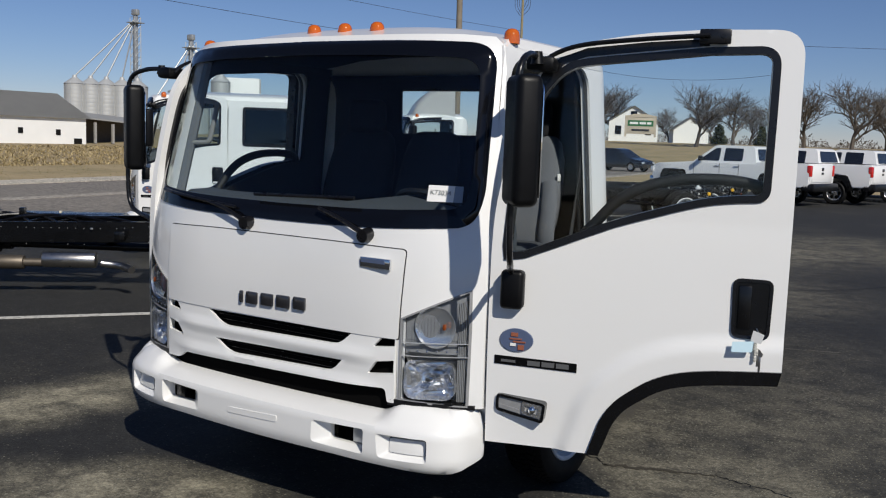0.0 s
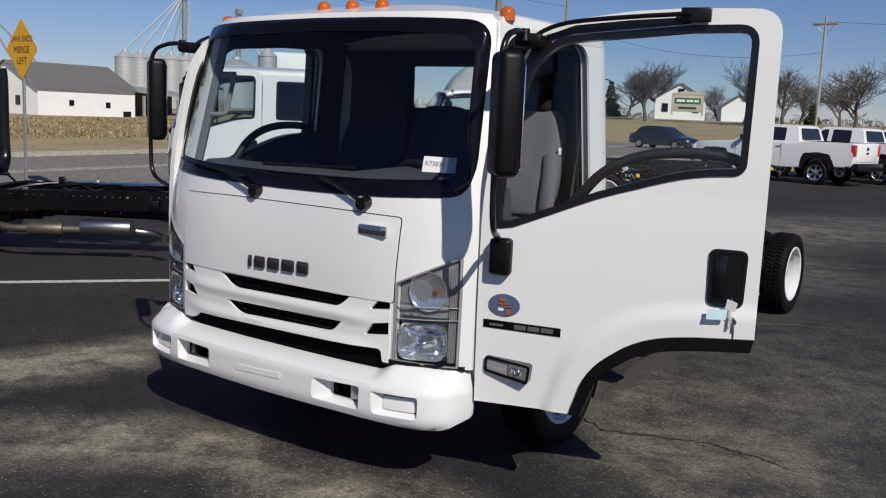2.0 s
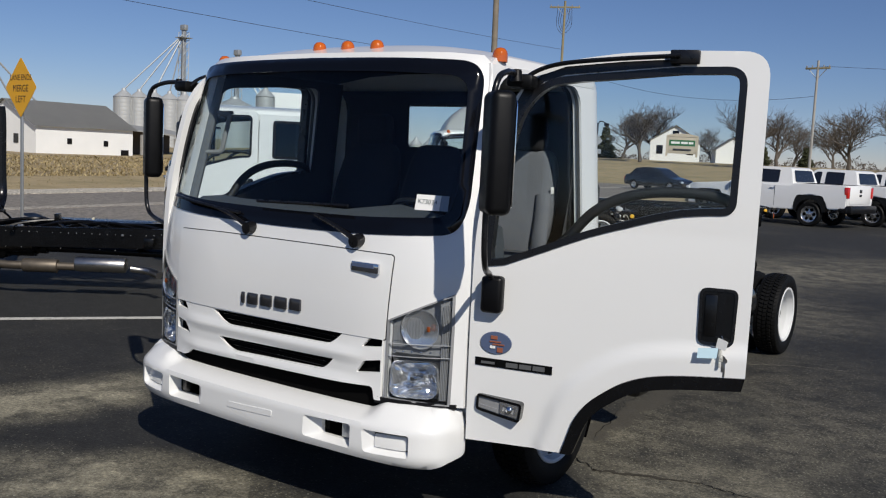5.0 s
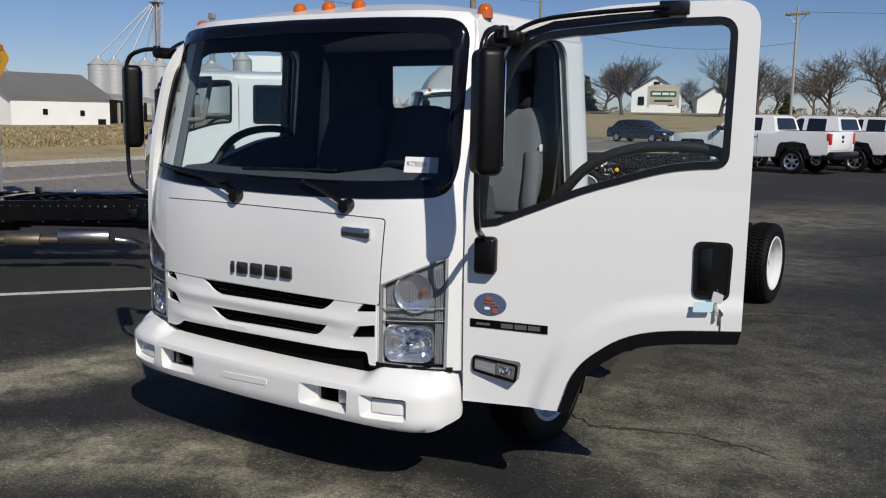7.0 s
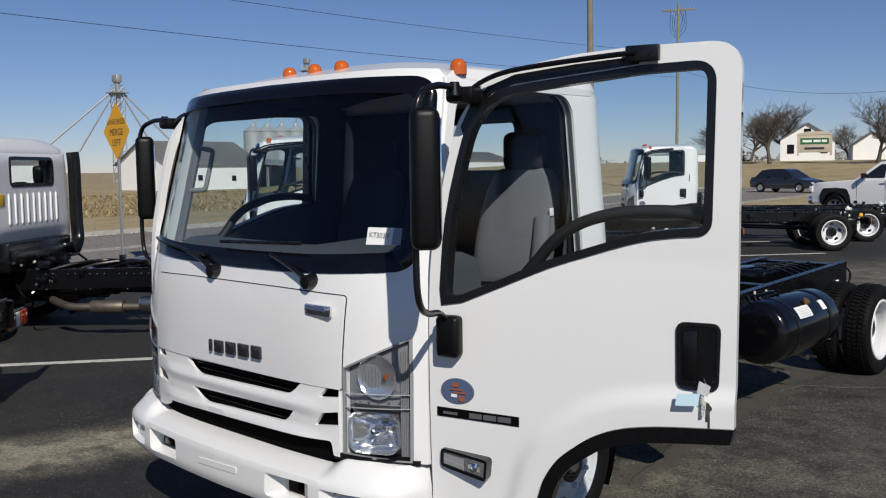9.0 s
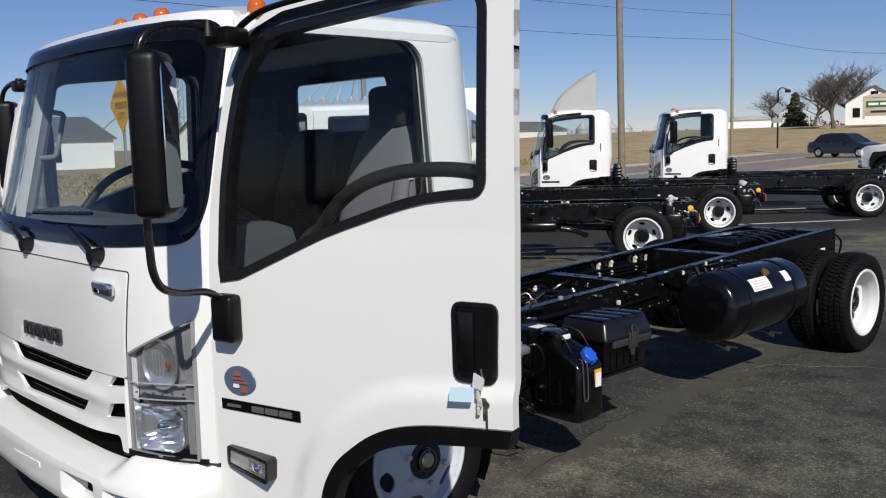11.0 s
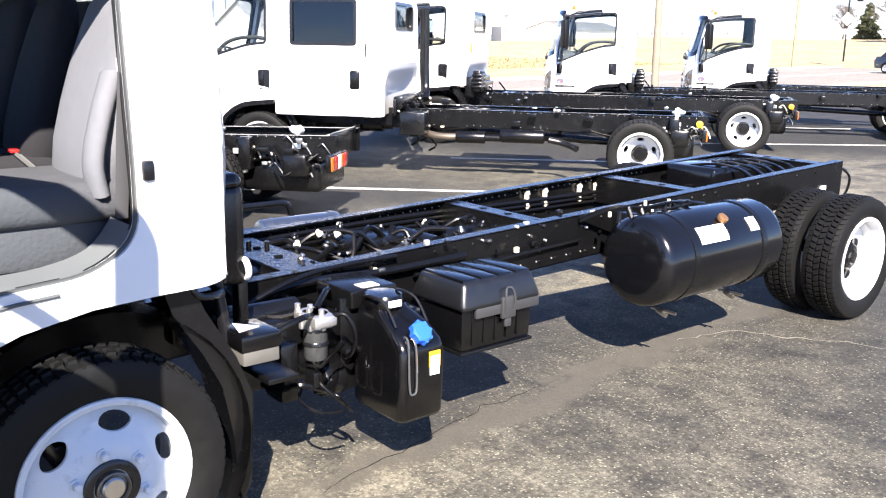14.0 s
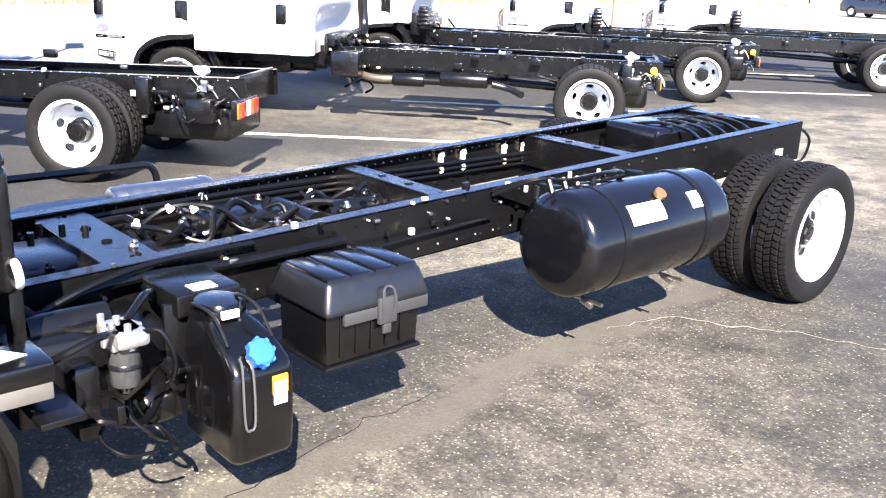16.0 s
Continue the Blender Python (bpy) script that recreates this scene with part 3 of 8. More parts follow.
def build_door(root, m, detail, tag=True, tint=None):
    door = part("door", sheet(B(), DOOR, [DOOR_WIN], skin(), (0, 0.036, 0), 0.018 if detail else 0.14), WHITE, root, "white sheet steel cab door", m)
    bm = sheet(B(), shrink(DOOR_WIN, -0.008), [shrink(DOOR_WIN, 0.022)], skin(-0.006), (0, 0.06, 0), 0.08)
    part("window_seal", bm, SATIN, door, "black rubber window seal", m)
    part("window_glass", sheet(B(), shrink(DOOR_WIN, 0.015), [], skin(0.02), (0, 0.004, 0), 0.3), tint or GLASS, door, "clear side glass", m, 0)
    # pull recess
    hx, hz = 1.071, 1.176
    rec = rounded([(hx - 0.075, hz - 0.122), (hx + 0.07, hz - 0.122), (hx + 0.075, hz + 0.117), (hx - 0.08, hz + 0.117)], 0.034)
    hd = part("door_handle", sheet(B(), rec, [shrink(rec, 0.012)], skin(-0.009), (0, 0.03, 0), 0.1), SATIN, door, "black recessed plastic handle", m)
    bm = sheet(B(), shrink(rec, 0.01), [], skin(-0.003), (0, 0.005, 0), 0.1)
    box(bm, (hx - 0.055, -0.0215, hz - 0.085), (hx - 0.005, -0.008, hz + 0.09), 0.006)
    cyl(bm, (hx + 0.032, -0.022, hz - 0.085), (hx + 0.032, -0.012, hz - 0.085), 0.013, 14)
    part("handle_pull", bm, PLASTIC, door, "black pull grip", m)
    # flare over the wheel
    rims = curve([(x + dx, z + dz, 0) for (x, z), (dx, dz) in zip(reversed(ARCH_MARKS), [(-0.012, -0.055), (0.0, -0.058), (0.01, -0.057), (0.025, -0.05), (0.036, -0.042), (0.045, -0.03), (0.05, -0.018), (0.05, -0.012), (0.05, -0.0)])], 4)
    band = [*ARCH, *[(q[0], q[1]) for q in rims]]
    part("wheel_arch_flare", sheet(B(), band, [], skin(-0.012), (0, 0.06, 0), 0.05), PLASTIC, door, "black rubber wheel arch flare", m)
    # side marker lamp, a wedge that stands out towards its rear end
    def wedge(off):
        return lambda x, z: skin(off - 0.036 * (x - 0.046) / 0.224)(x, z)
    ml = rounded([(0.046, 0.640), (0.262, 0.612), (0.272, 0.700), (0.050, 0.716)], 0.018)
    part("marker_bezel", sheet(B(), ml, [shrink(ml, 0.011)], wedge(-0.014), (0, 0.055, 0), 0.05), PLASTIC, door, "black lamp bezel", m)
    part("marker_lamp", sheet(B(), shrink(ml, 0.009), [], wedge(-0.006), (0, 0.03, 0), 0.05), LAMPSHADE, door, "smoky side marker lamp", m)
    cup = rounded([(0.165, 0.640), (0.250, 0.630), (0.257, 0.688), (0.166, 0.696)], 0.010)
    bm = sheet(B(), cup, [shrink(cup, 0.016)], wedge(-0.012), (0, 0.012, 0), 0.04)
    part("marker_bulb_cup", bm, FACET, door, "silver bulb cup", m)
    bm = lathe(B(), [(0.016, 0.0), (0.015, -0.010), (0.008, -0.017), (0, -0.019)], wedge(-0.008)(0.212, 0.664), (0, 1, 0), 14)
    part("marker_bulb", bm, CHROME, door, "clear marker bulb", m)
    bm = sheet(B(), [(0.060, 0.652), (0.150, 0.640), (0.152, 0.656), (0.060, 0.668)], [], wedge(-0.010), (0, 0.006, 0), 0.05)
    part("marker_facet", bm, LAMPCLEAR, door, "", m)
    # badge plate with plain bars where the name stands, round badge
    part("badge_plate", sheet(B(), [(0.032, 0.845), (0.389, 0.84), (0.389, 0.878), (0.032, 0.882)], [], skin(-0.004), (0, 0.004, 0), 0.2), GLOSSPLASTIC, door, "black name strip", m)
    for a, b in ((0.062, 0.125), (0.178, 0.232), (0.240, 0.294), (0.302, 0.356)):
        bm = B()
        box(bm, (a, -0.021, 0.851 if b > 0.15 else 0.857), (b, -0.016, 0.871 if b > 0.15 else 0.867))
        part("name_bar", bm, material("dim_name_grey", (0.10, 0.102, 0.105), 0.4) if "dim_name_grey" not in bpy.data.materials else bpy.data.materials["dim_name_grey"], door, "dark grey raised bar", m)
    bm = B()
    lathe(bm, [(0, -0.004), (0.044, -0.004), (0.046, 0.0), (0, 0.0)], (0.125, -0.015, 0.955), (0, 1, 0), 32)
    bmesh.ops.scale(bm, vec=(1.62, 1, 1.12), verts=bm.verts, space=Matrix.Translation((-0.125, 0, -0.955)))
    part("round_badge", bm, BLUE, door, "oval blue sticker", m)
    for q in ((0.103, 0.972, 0.133, 0.988), (0.098, 0.958, 0.150, 0.964), (0.112, 0.946, 0.166, 0.952), (0.134, 0.915, 0.160, 0.936)):
        bm = B()
        box(bm, (q[0], -0.0235, q[1]), (q[2], -0.019, q[3]))
        part("badge_mark", bm, ORANGE, door, "dull orange mark", m)
    bm = B()
    box(bm, (0.10, -0.0235, 0.930), (0.124, -0.019, 0.942))
    part("badge_field", bm, PAPER, door, "small white field", m)
    # outside mirror on its tubes
    bm = B()
    box(bm, (0.055, -0.075, 1.095), (0.155, -0.008, 1.262), 0.02, 3)
    part("mirror_base", bm, SHELL, door, "black mirror arm base", m)
    bm = B()
    tube(bm, curve([(0.10, -0.05, 1.245), (0.11, -0.14, 1.285), (0.15, -0.30, 1.31), (0.165, -0.385, 1.36), (0.165, -0.405, 1.5), (0.17, -0.41, 1.95), (0.18, -0.39, 2.09), (0.185, -0.28, 2.135), (0.18, -0.14, 2.14), (0.19, -0.02, 2.13)], 5), 0.013, 10)
    part("mirror_arm", bm, SATIN, door, "bent black tube", m)
    bm = B()
    cyl(bm, (0.185, -0.13, 2.11), (0.185, -0.13, 2.16), 0.028, 14, 0.018)
    box(bm, (0.13, -0.11, 2.085), (0.25, -0.004, 2.145), 0.018, 2)
    part("mirror_bracket", bm, SHELL, door, "black pivot bracket", m)
    turned = m @ Matrix.Translation((0.165, -0.40, 0)) @ Matrix.Rotation(radians(31), 4, "Z") @ Matrix.Translation((-0.135, 0.40, 0))
    bm = B()
    box(bm, (0.115, -0.485, 1.555), (0.220, -0.315, 2.05), 0.032, 5)
    part("mirror_housing", bm, SHELL, door, "black mirror shell", turned)
    bm = sheet(B(), rounded([(-0.47, 1.585), (-0.33, 1.585), (-0.33, 2.015), (-0.47, 2.015)], 0.03), [], lambda y, z: (0.2195, y, z), (0.004, 0, 0), 0.2)
    part("mirror_glass", bm, MIRROR, door, "mirror pane", turned)
    # inner trim, with the tall arched grip that rises over the sill
    trim = shrink([(0.05, 0.56), (0.42, 0.56), *[(x - 0.02, z + 0.05) for x, z in ARCH[2:]], (1.16, 1.62), (1.06, 1.605), (0.9, 1.59), (0.51, 1.475), (0.06, 1.305)], 0.005)
    part("inner_trim", sheet(B(), trim, [], skin(0.05), (0, 0.03, 0), 0.15), TRIM, door, "dark grey moulded inner panel", m)
    bm = B()
    tube(bm, curve([(0.32, 0.085, 1.36), (0.42, 0.09, 1.47), (0.50, 0.09, 1.56), (0.60, 0.09, 1.625), (0.74, 0.09, 1.665), (0.90, 0.09, 1.675), (1.02, 0.09, 1.665), (1.08, 0.085, 1.64), (1.09, 0.08, 1.57)], 5), 0.024, 10, sq=(1.0, 1.0))
    part("arched_grip", bm, TRIM, door, "dark arched grip", m)
    # black strip that fills the upper frame, the drip rail along it and the end bracket
    tape = [(0.150, 1.965), (0.205, 2.065), (0.27, 2.125), (0.36, 2.155), (0.62, 2.180), (0.84, 2.200), (0.84, 2.228), (0.6, 2.214), (0.36, 2.190), (0.25, 2.150), (0.18, 2.09), (0.135, 2.0)]
    part("upper_frame_tape", sheet(B(), tape, [], skin(-0.0045), (0, 0.006, 0), 0.1), SATIN, door, "black taped upper door frame", m)
    bm = B()
    tube(bm, curve([(0.17, -0.012, 2.115), (0.24, -0.014, 2.165), (0.36, -0.016, 2.20), (0.6, -0.018, 2.222), (0.84, -0.018, 2.236)], 5), 0.014, 8, sq=(1.0, 0.7))
    part("upper_weatherstrip", bm, SATIN, door, "black drip strip", m)
    if detail:
        bm = B()
        box(bm, (0.80, -0.012, 2.205), (0.92, 0.02, 2.262), 0.006)
        cyl(bm, (0.83, -0.016, 2.235), (0.83, -0.01, 2.235), 0.008)
        cyl(bm, (0.89, -0.016, 2.235), (0.89, -0.01, 2.235), 0.008)
        part("hinge_stay_bracket", bm, SATIN, door, "black bolted bracket", m)
        if tag:
            bm = sheet(B(), rounded([(1.002, 1.004), (1.080, 1.010), (1.084, 1.052), (1.004, 1.044)], 0.004), [], lambda x, z: (x, -0.052 - 0.25 * (1.05 - z), z), (0, 0.0015, 0), 0.05)
            part("key_tag", bm, PALEBLUE, door, "pale blue paper tag on the handle", m)
            bm = sheet(B(), rounded([(1.072, 1.052), (1.112, 1.044), (1.122, 1.083), (1.080, 1.095)], 0.004), [], lambda x, z: (x, -0.044 - 0.3 * (x - 1.07), z), (0, 0.0015, 0), 0.05)
            part("paper_flap", bm, PAPER, door, "small white paper flap", m)
            bm = B()
            for px0, pz0, dx in ((1.091, 1.030, 0.008), (1.096, 1.010, 0.009), (1.092, 0.985, 0.006)):
                box(bm, (px0 - dx, -0.050, pz0 - 0.016), (px0 + dx, -0.040, pz0 + 0.016), 0.004, 2, (0.7, 0.7))
            part("key_bag", bm, material("crumpled_clear_bag", (0.50, 0.50, 0.46), 0.3, vary=0.35, scale=60, bump=0.8, bump_scale=90), door, "crumpled narrow bag with keys", m)
            for k, (x0, z0, dz) in enumerate(((1.104, 1.0, 0.05), (1.112, 0.99, 0.06))):
                bm = B()
                cyl(bm, (x0, -0.034, z0 + 0.008), (x0, -0.031, z0 + 0.008), 0.011, 14)
                box(bm, (x0 - 0.004, -0.034, z0 - dz), (x0 + 0.004, -0.031, z0), 0.001)
                part("key", bm, STEEL, door, "steel ignition key", m)
            bm = B()
            tube(bm, [(1.092, -0.026, 1.10), (1.10, -0.034, 1.085), (1.106, -0.034, 1.06)], 0.0025, 5)
            part("key_string", bm, STEEL, door, "hanging key string", m)
    return door


def crew_door(root, m):
    """The rear side door of the crew cab."""
    o = rounded([(0, 0.76), (1.12, 0.76), (1.12, 2.22), (0, 2.22)], [0.02, 0.05, 0.1, 0.08])
    w = rounded([(0.20, 1.60), (1.02, 1.60), (1.02, 2.13), (0.20, 2.13)], 0.04)
    door = part("rear_door", sheet(B(), o, [w], skin(), (0, 0.045, 0), 0.14), WHITE, root, "white rear side door", m)
    part("window_seal", sheet(B(), shrink(w, -0.008), [shrink(w, 0.03)], skin(-0.006), (0, 0.05, 0), 0.2), SATIN, door, "black rubber window seal", m)
    part("window_glass", sheet(B(), shrink(w, 0.02), [], skin(0.02), (0, 0.004, 0), 0.4), DARKGLASS, door, "dark side glass", m, 0)
    bm = B()
    box(bm, (0.95, -0.03, 1.08), (1.07, 0.0, 1.30), 0.02)
    part("door_handle", bm, PLASTIC, door, "black recessed plastic handle", m)


TYRE_R, TYRE_W = 0.394, 0.225


def tyre_mesh(bm, detail):
    """A tyre about the x axis, centred at the origin."""
    w, r = TYRE_W / 2, TYRE_R
    prof = [(0.255, -w * 0.80), (0.275, -w * 0.92), (0.315, -w * 1.0), (0.35, -w * 0.99), (0.375, -w * 0.92), (r - 0.016, -w * 0.86), (r - 0.013, -w * 0.6), (r - 0.012, 0), (r - 0.013, w * 0.6), (r - 0.016, w * 0.86), (0.375, w * 0.92), (0.35, w * 0.99), (0.315, w * 1.0), (0.275, w * 0.92), (0.255, w * 0.80)]
    lathe(bm, prof, (0, 0, 0), (1, 0, 0), 72 if detail else 40)
    # tread: five ribs of blocks with sipes between them
    n = 64 if detail else 40
    ribs = [(-0.93, -0.60, 0.010), (-0.56, -0.22, 0.0), (-0.17, 0.17, 0.35), (0.22, 0.56, 0.0), (0.60, 0.93, 0.010)]
    for k, (a, b, s) in enumerate(ribs):
        for i in range(n):
            t0, t1 = 2 * math.pi * (i + 0.5 * (k % 2)) / n, 2 * math.pi * (i + 0.5 * (k % 2) + 0.80) / n
            sk = 0.25 * 2 * math.pi / n * (1 if k % 2 else -1)
            top = r - (0.006 if k in (0, 4) else 0.0)
            ins = 0.004
            v = []
            for rr, g in ((r - 0.02, 0), (top, ins)):
                for xx, dt in ((a * w + g, 0), (b * w - g, sk)):
                    for t in (t0 + dt + g * 1.5, t1 + dt - g * 1.5):
                        q = rr - (0.008 if abs(xx) > 0.9 * w - 0.001 else 0)
                        v.append(bm.verts.new((xx, math.cos(t) * q, math.sin(t) * q)))
            for q in ((4, 5, 7, 6), (0, 4, 6, 2), (1, 3, 7, 5), (0, 1, 5, 4), (2, 6, 7, 3)):
                bm.faces.new([v[i2] for i2 in q])
    bmesh.ops.recalc_face_normals(bm, faces=bm.faces)
    return bm


def disc_holes(bm, r, z, n, hole_r, phase=0.0, edge=0.222):
    """A wheel disc about the x axis with oval hand holes: faces at distance z."""
    outer = [(math.cos(2 * math.pi * i / 64) * edge, math.sin(2 * math.pi * i / 64) * edge) for i in range(64)]
    holes = []
    for k in range(n):
        a = 2 * math.pi * (k + phase) / n
        c, s = math.cos(a), math.sin(a)
        h = []
        for j in range(18):
            u, v = math.cos(2 * math.pi * j / 18) * hole_r * 0.72, math.sin(2 * math.pi * j / 18) * hole_r * 1.25
            h.append(((r + u) * c - v * s, (r + u) * s + v * c))
        holes.append(h)

    def fn(a, b):
        d = math.hypot(a, b)
        return (z(d), a, b)
    return sheet(bm, outer, holes, fn, (-0.012, 0, 0), 0.03)


def build_wheel(root, name, m, front, detail, cache={}):
    """One road wheel under its truck: a tyre, a rim, a disc with hand holes, hub and nuts. Outer side at +x."""
    key = (front, detail)
    if key not in cache:
        meshes = {}

        def keep(nm, bm, mat, smooth=38):
            ob = finish(nm, bm, mat, None, "", None, smooth)
            meshes[nm] = (ob.data, mat)
            bpy.data.objects.remove(ob)
        keep("tyre", tyre_mesh(B(), detail), RUBBER, 30)
        w = TYRE_W / 2
        rim = lathe(B(), [(0.266, w * 0.86), (0.264, w * 0.93), (0.256, w * 0.95), (0.243, w * 0.90), (0.240, w * 0.70), (0.232, w * 0.5), (0.226, 0.0), (0.226, -w * 0.5), (0.244, -w * 0.7), (0.262, -w * 0.86), (0.240, -w * 0.6), (0.222, 0.0), (0.222, w * 0.4)], (0, 0, 0), (1, 0, 0), 56)
        paint = SHADEDWHEEL if front else WHEEL
        keep("rim", rim, paint)
        if front:
            keep("disc", disc_holes(B(), 0.192, lambda d: 0.060 + 0.034 * ease(0.236, 0.20, d) + 0.034 * ease(0.19, 0.125, d), 6, 0.040, 0.0, 0.236), paint)
        else:
            keep("disc", disc_holes(B(), 0.172, lambda d: -0.015 - 0.07 * ease(0.22, 0.12, d), 5, 0.034, 0.25), paint)
        bm = B()
        if front:
            lathe(bm, [(0.086, 0.115), (0.085, 0.136), (0.074, 0.142), (0.058, 0.140), (0.054, 0.118), (0, 0.118)], (0, 0, 0), (1, 0, 0), 32)
            keep("hub", bm, SATIN)
            keep("hub_collar", lathe(B(), [(0.052, 0.112), (0.052, 0.150), (0.047, 0.153), (0.043, 0.148), (0.043, 0.112)], (0, 0, 0), (1, 0, 0), 28), DULLSTEEL)
            bm = lathe(B(), [(0.036, 0.11), (0.036, 0.148), (0.030, 0.154), (0, 0.156)], (0, 0, 0), (1, 0, 0), 24)
            keep("hub_cap", bm, STEEL)
        else:
            lathe(bm, [(0.105, -0.09), (0.10, -0.065), (0.085, -0.055), (0.08, 0.0), (0.070, 0.012), (0.06, 0.015), (0, 0.015)], (0, 0, 0), (1, 0, 0), 28)
            keep("hub", bm, SATIN)
            bm = lathe(B(), [(0.088, -0.01), (0.090, 0.012), (0.078, 0.024), (0.050, 0.026), (0.044, 0.036), (0, 0.038)], (0, 0, 0), (1, 0, 0), 8)
            keep("hub_cap", bm, CHASSIS)
        bm = lathe(B(), [(0.024, 0), (0.026, 0.008), (0.0175, 0.009), (0.0175, 0.030), (0.012, 0.036), (0, 0.036)], (0, 0, 0), (1, 0, 0), 6)
        keep("wheel_nut", bm, paint)
        cache[key] = meshes
    meshes = cache[key]
    first, nuts = None, 0
    for nm in ("rim", "tyre", "disc", "hub", *(["hub_collar"] if front else []), "hub_cap", *["wheel_nut"] * (6 if detail else 0)):
        me, mat = meshes[nm]
        ob = new(name if first is None else nm, me)
        if first is None:
            first = ob
            ob.parent = root
            ob.matrix_basis = m
            ob["label"] = ("shade-darkened white" if front else "white") + " steel road wheel"
        else:
            ob.parent = first
            if nm == "wheel_nut":
                a = 2 * math.pi * (nuts + 0.34) / 6
                nuts += 1
                ob.matrix_basis = Matrix.Translation((0.126, 0.109 * math.cos(a), 0.109 * math.sin(a)) if front else (-0.088, 0.125 * math.cos(a), 0.125 * math.sin(a))) @ Matrix.Scale(0.82 if front else 1.0, 4)
    return first


SIDE_OUT = [(0.36, 0.55), (0.58, 0.60), (0.68, 0.68), (0.80, 0.765), (0.92, 0.835), (1.07, 0.895), (1.27, 0.932), (1.49, 0.944)]
CORNER = 0.20


def corner(d):
    """How far a rounded corner falls back, d past the start of its curve."""
    d = min(max(0.0, d), CORNER * 0.999)
    return CORNER - math.sqrt(CORNER * CORNER - d * d)


def brow(z):
    """How far the rear wall leans in where it turns into the roof."""
    return corner(z - 2.262 + CORNER)


def build_cab(root, left_open, detail, crew=False, fairing=False):
    L = 1.77 + (1.12 if crew else 0.0)
    I = Matrix.Identity(4)
    FLIP = Matrix.Diagonal((-1, 1, 1, 1))
    st = 0.07 if detail else 0.13
    # front panel with its openings
    head = [(0.754, 0.648), (1.033, 0.640), (1.036, 1.0), (1.030, 1.150), (0.757, 1.012)]
    out = [(-1.085, 0.63), (-0.74, 0.63), (-0.735, 0.925), (0.735, 0.925), (0.74, 0.63), (1.085, 0.63), (1.085, 1.35), (1.02, 2.10), (0.995, 2.22), (0.94, 2.262), (0.8, 2.27), (0, 2.275), (-0.8, 2.27), (-0.94, 2.262), (-0.995, 2.22), (-1.02, 2.10), (-1.085, 1.35)]
    front = part("cab_front", sheet(B(), out, [SCREEN, head, [(-x, z) for x, z in reversed(head)]], nose, (0, 0.03, 0), st), WHITE, root, "white painted front panel")
    hood = rounded([(-0.742, 0.918), (0.742, 0.918), (0.752, 1.312), (0.4, 1.320), (-0.4, 1.320), (-0.752, 1.310)], [0.01, 0.01, 0.02, 0.1, 0.1, 0.02])
    part("service_lid", sheet(B(), hood, [], lambda x, z: nose(x, z, -0.008), (0, 0.014, 0), st), WHITE, root, "white front service lid")
    part("lid_seam", sheet(B(), shrink(hood, -0.0045), [shrink(hood, 0.004)], lambda x, z: nose(x, z, -0.002), (0, 0.006, 0), st), INK, root, "dark seam round the lid")
    # grille: rounded white bars that run out into slanting ends, over a black sheet drawn as shaded depth
    s1 = rounded([(-0.30, 0.846), (0.44, 0.858), (0.505, 0.917), (-0.415, 0.911)], [0.05, 0.05, 0.004, 0.004])
    s2 = rounded([(-0.255, 0.714), (0.405, 0.730), (0.46, 0.788), (-0.355, 0.774)], [0.05, 0.05, 0.006, 0.006])
    u = rounded([(0.622, 0.873), (0.728, 0.884), (0.728, 0.917), (0.662, 0.917)], 0.006)
    v = rounded([(0.597, 0.748), (0.728, 0.764), (0.728, 0.822), (0.642, 0.808)], 0.006)
    go = rounded([(-0.733, 0.625), (-0.63, 0.625), (-0.585, 0.664), (0.69, 0.692), (0.70, 0.63), (0.733, 0.63), (0.733, 0.922), (-0.733, 0.922)], [0, 0.03, 0.03, 0.02, 0.01, 0, 0, 0])
    holes = [s1, s2, u, v, [(-x, z) for x, z in reversed(u)], [(-x, z) for x, z in reversed(v)]]

    def bars(x, z):
        q = math.sin(math.pi * min(1, max(0, (z - 0.792) / 0.062))) + math.sin(math.pi * min(1, max(0, (z - 0.66) / 0.06)))
        return nose(x, z, -0.004 - 0.016 * q * (1 - ease(0.5, 0.72, abs(x))) - 0.006 * ease(0.9, 0.86, z))
    grille = part("grille", sheet(B(), go, holes, bars, (0, 0.016, 0), 0.022 if detail else 0.08), WHITE, root, "white slatted grille")
    part("grille_cavity", sheet(B(), [(-0.735, 0.58), (0.735, 0.58), (0.735, 0.924), (-0.735, 0.924)], [], lambda x, z: nose(x, z, 0.03), (0, 0.01, 0), 0.2), DARKVOID, grille, "black sheet for the shade behind the grille")
    if detail:
        for z0, xa in ((0.878, 0.455), (0.745, 0.40)):
            for k in range(2):
                bm = B()
                box(bm, (-xa + 0.1, 0.122, z0 - 0.012 + 0.024 * k), (xa, 0.127, z0 - 0.009 + 0.024 * k))
                part("grille_slat", bm, PLASTIC, grille, "black grille slat")
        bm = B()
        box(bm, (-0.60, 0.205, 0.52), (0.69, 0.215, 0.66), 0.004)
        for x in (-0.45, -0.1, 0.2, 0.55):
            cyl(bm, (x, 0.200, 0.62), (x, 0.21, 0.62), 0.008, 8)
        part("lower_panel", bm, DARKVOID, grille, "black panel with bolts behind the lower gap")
    # plain dark bars where the maker's name stands
    for a, b in ((-0.177, -0.158), (-0.132, -0.062), (-0.036, 0.040), (0.065, 0.145), (0.170, 0.243)):
        y = nose((a + b) / 2, 1.0)[1]
        bm = B()
        z = 1.006 + 0.01 * (a + 0.13) / 0.3
        box(bm, (a, y - 0.024, z - 0.030), (b, y - 0.008, z + 0.030), 0.006)
        part("name_bar", bm, DARKCHROME, root, "dark chrome raised bar")
    bm = B()
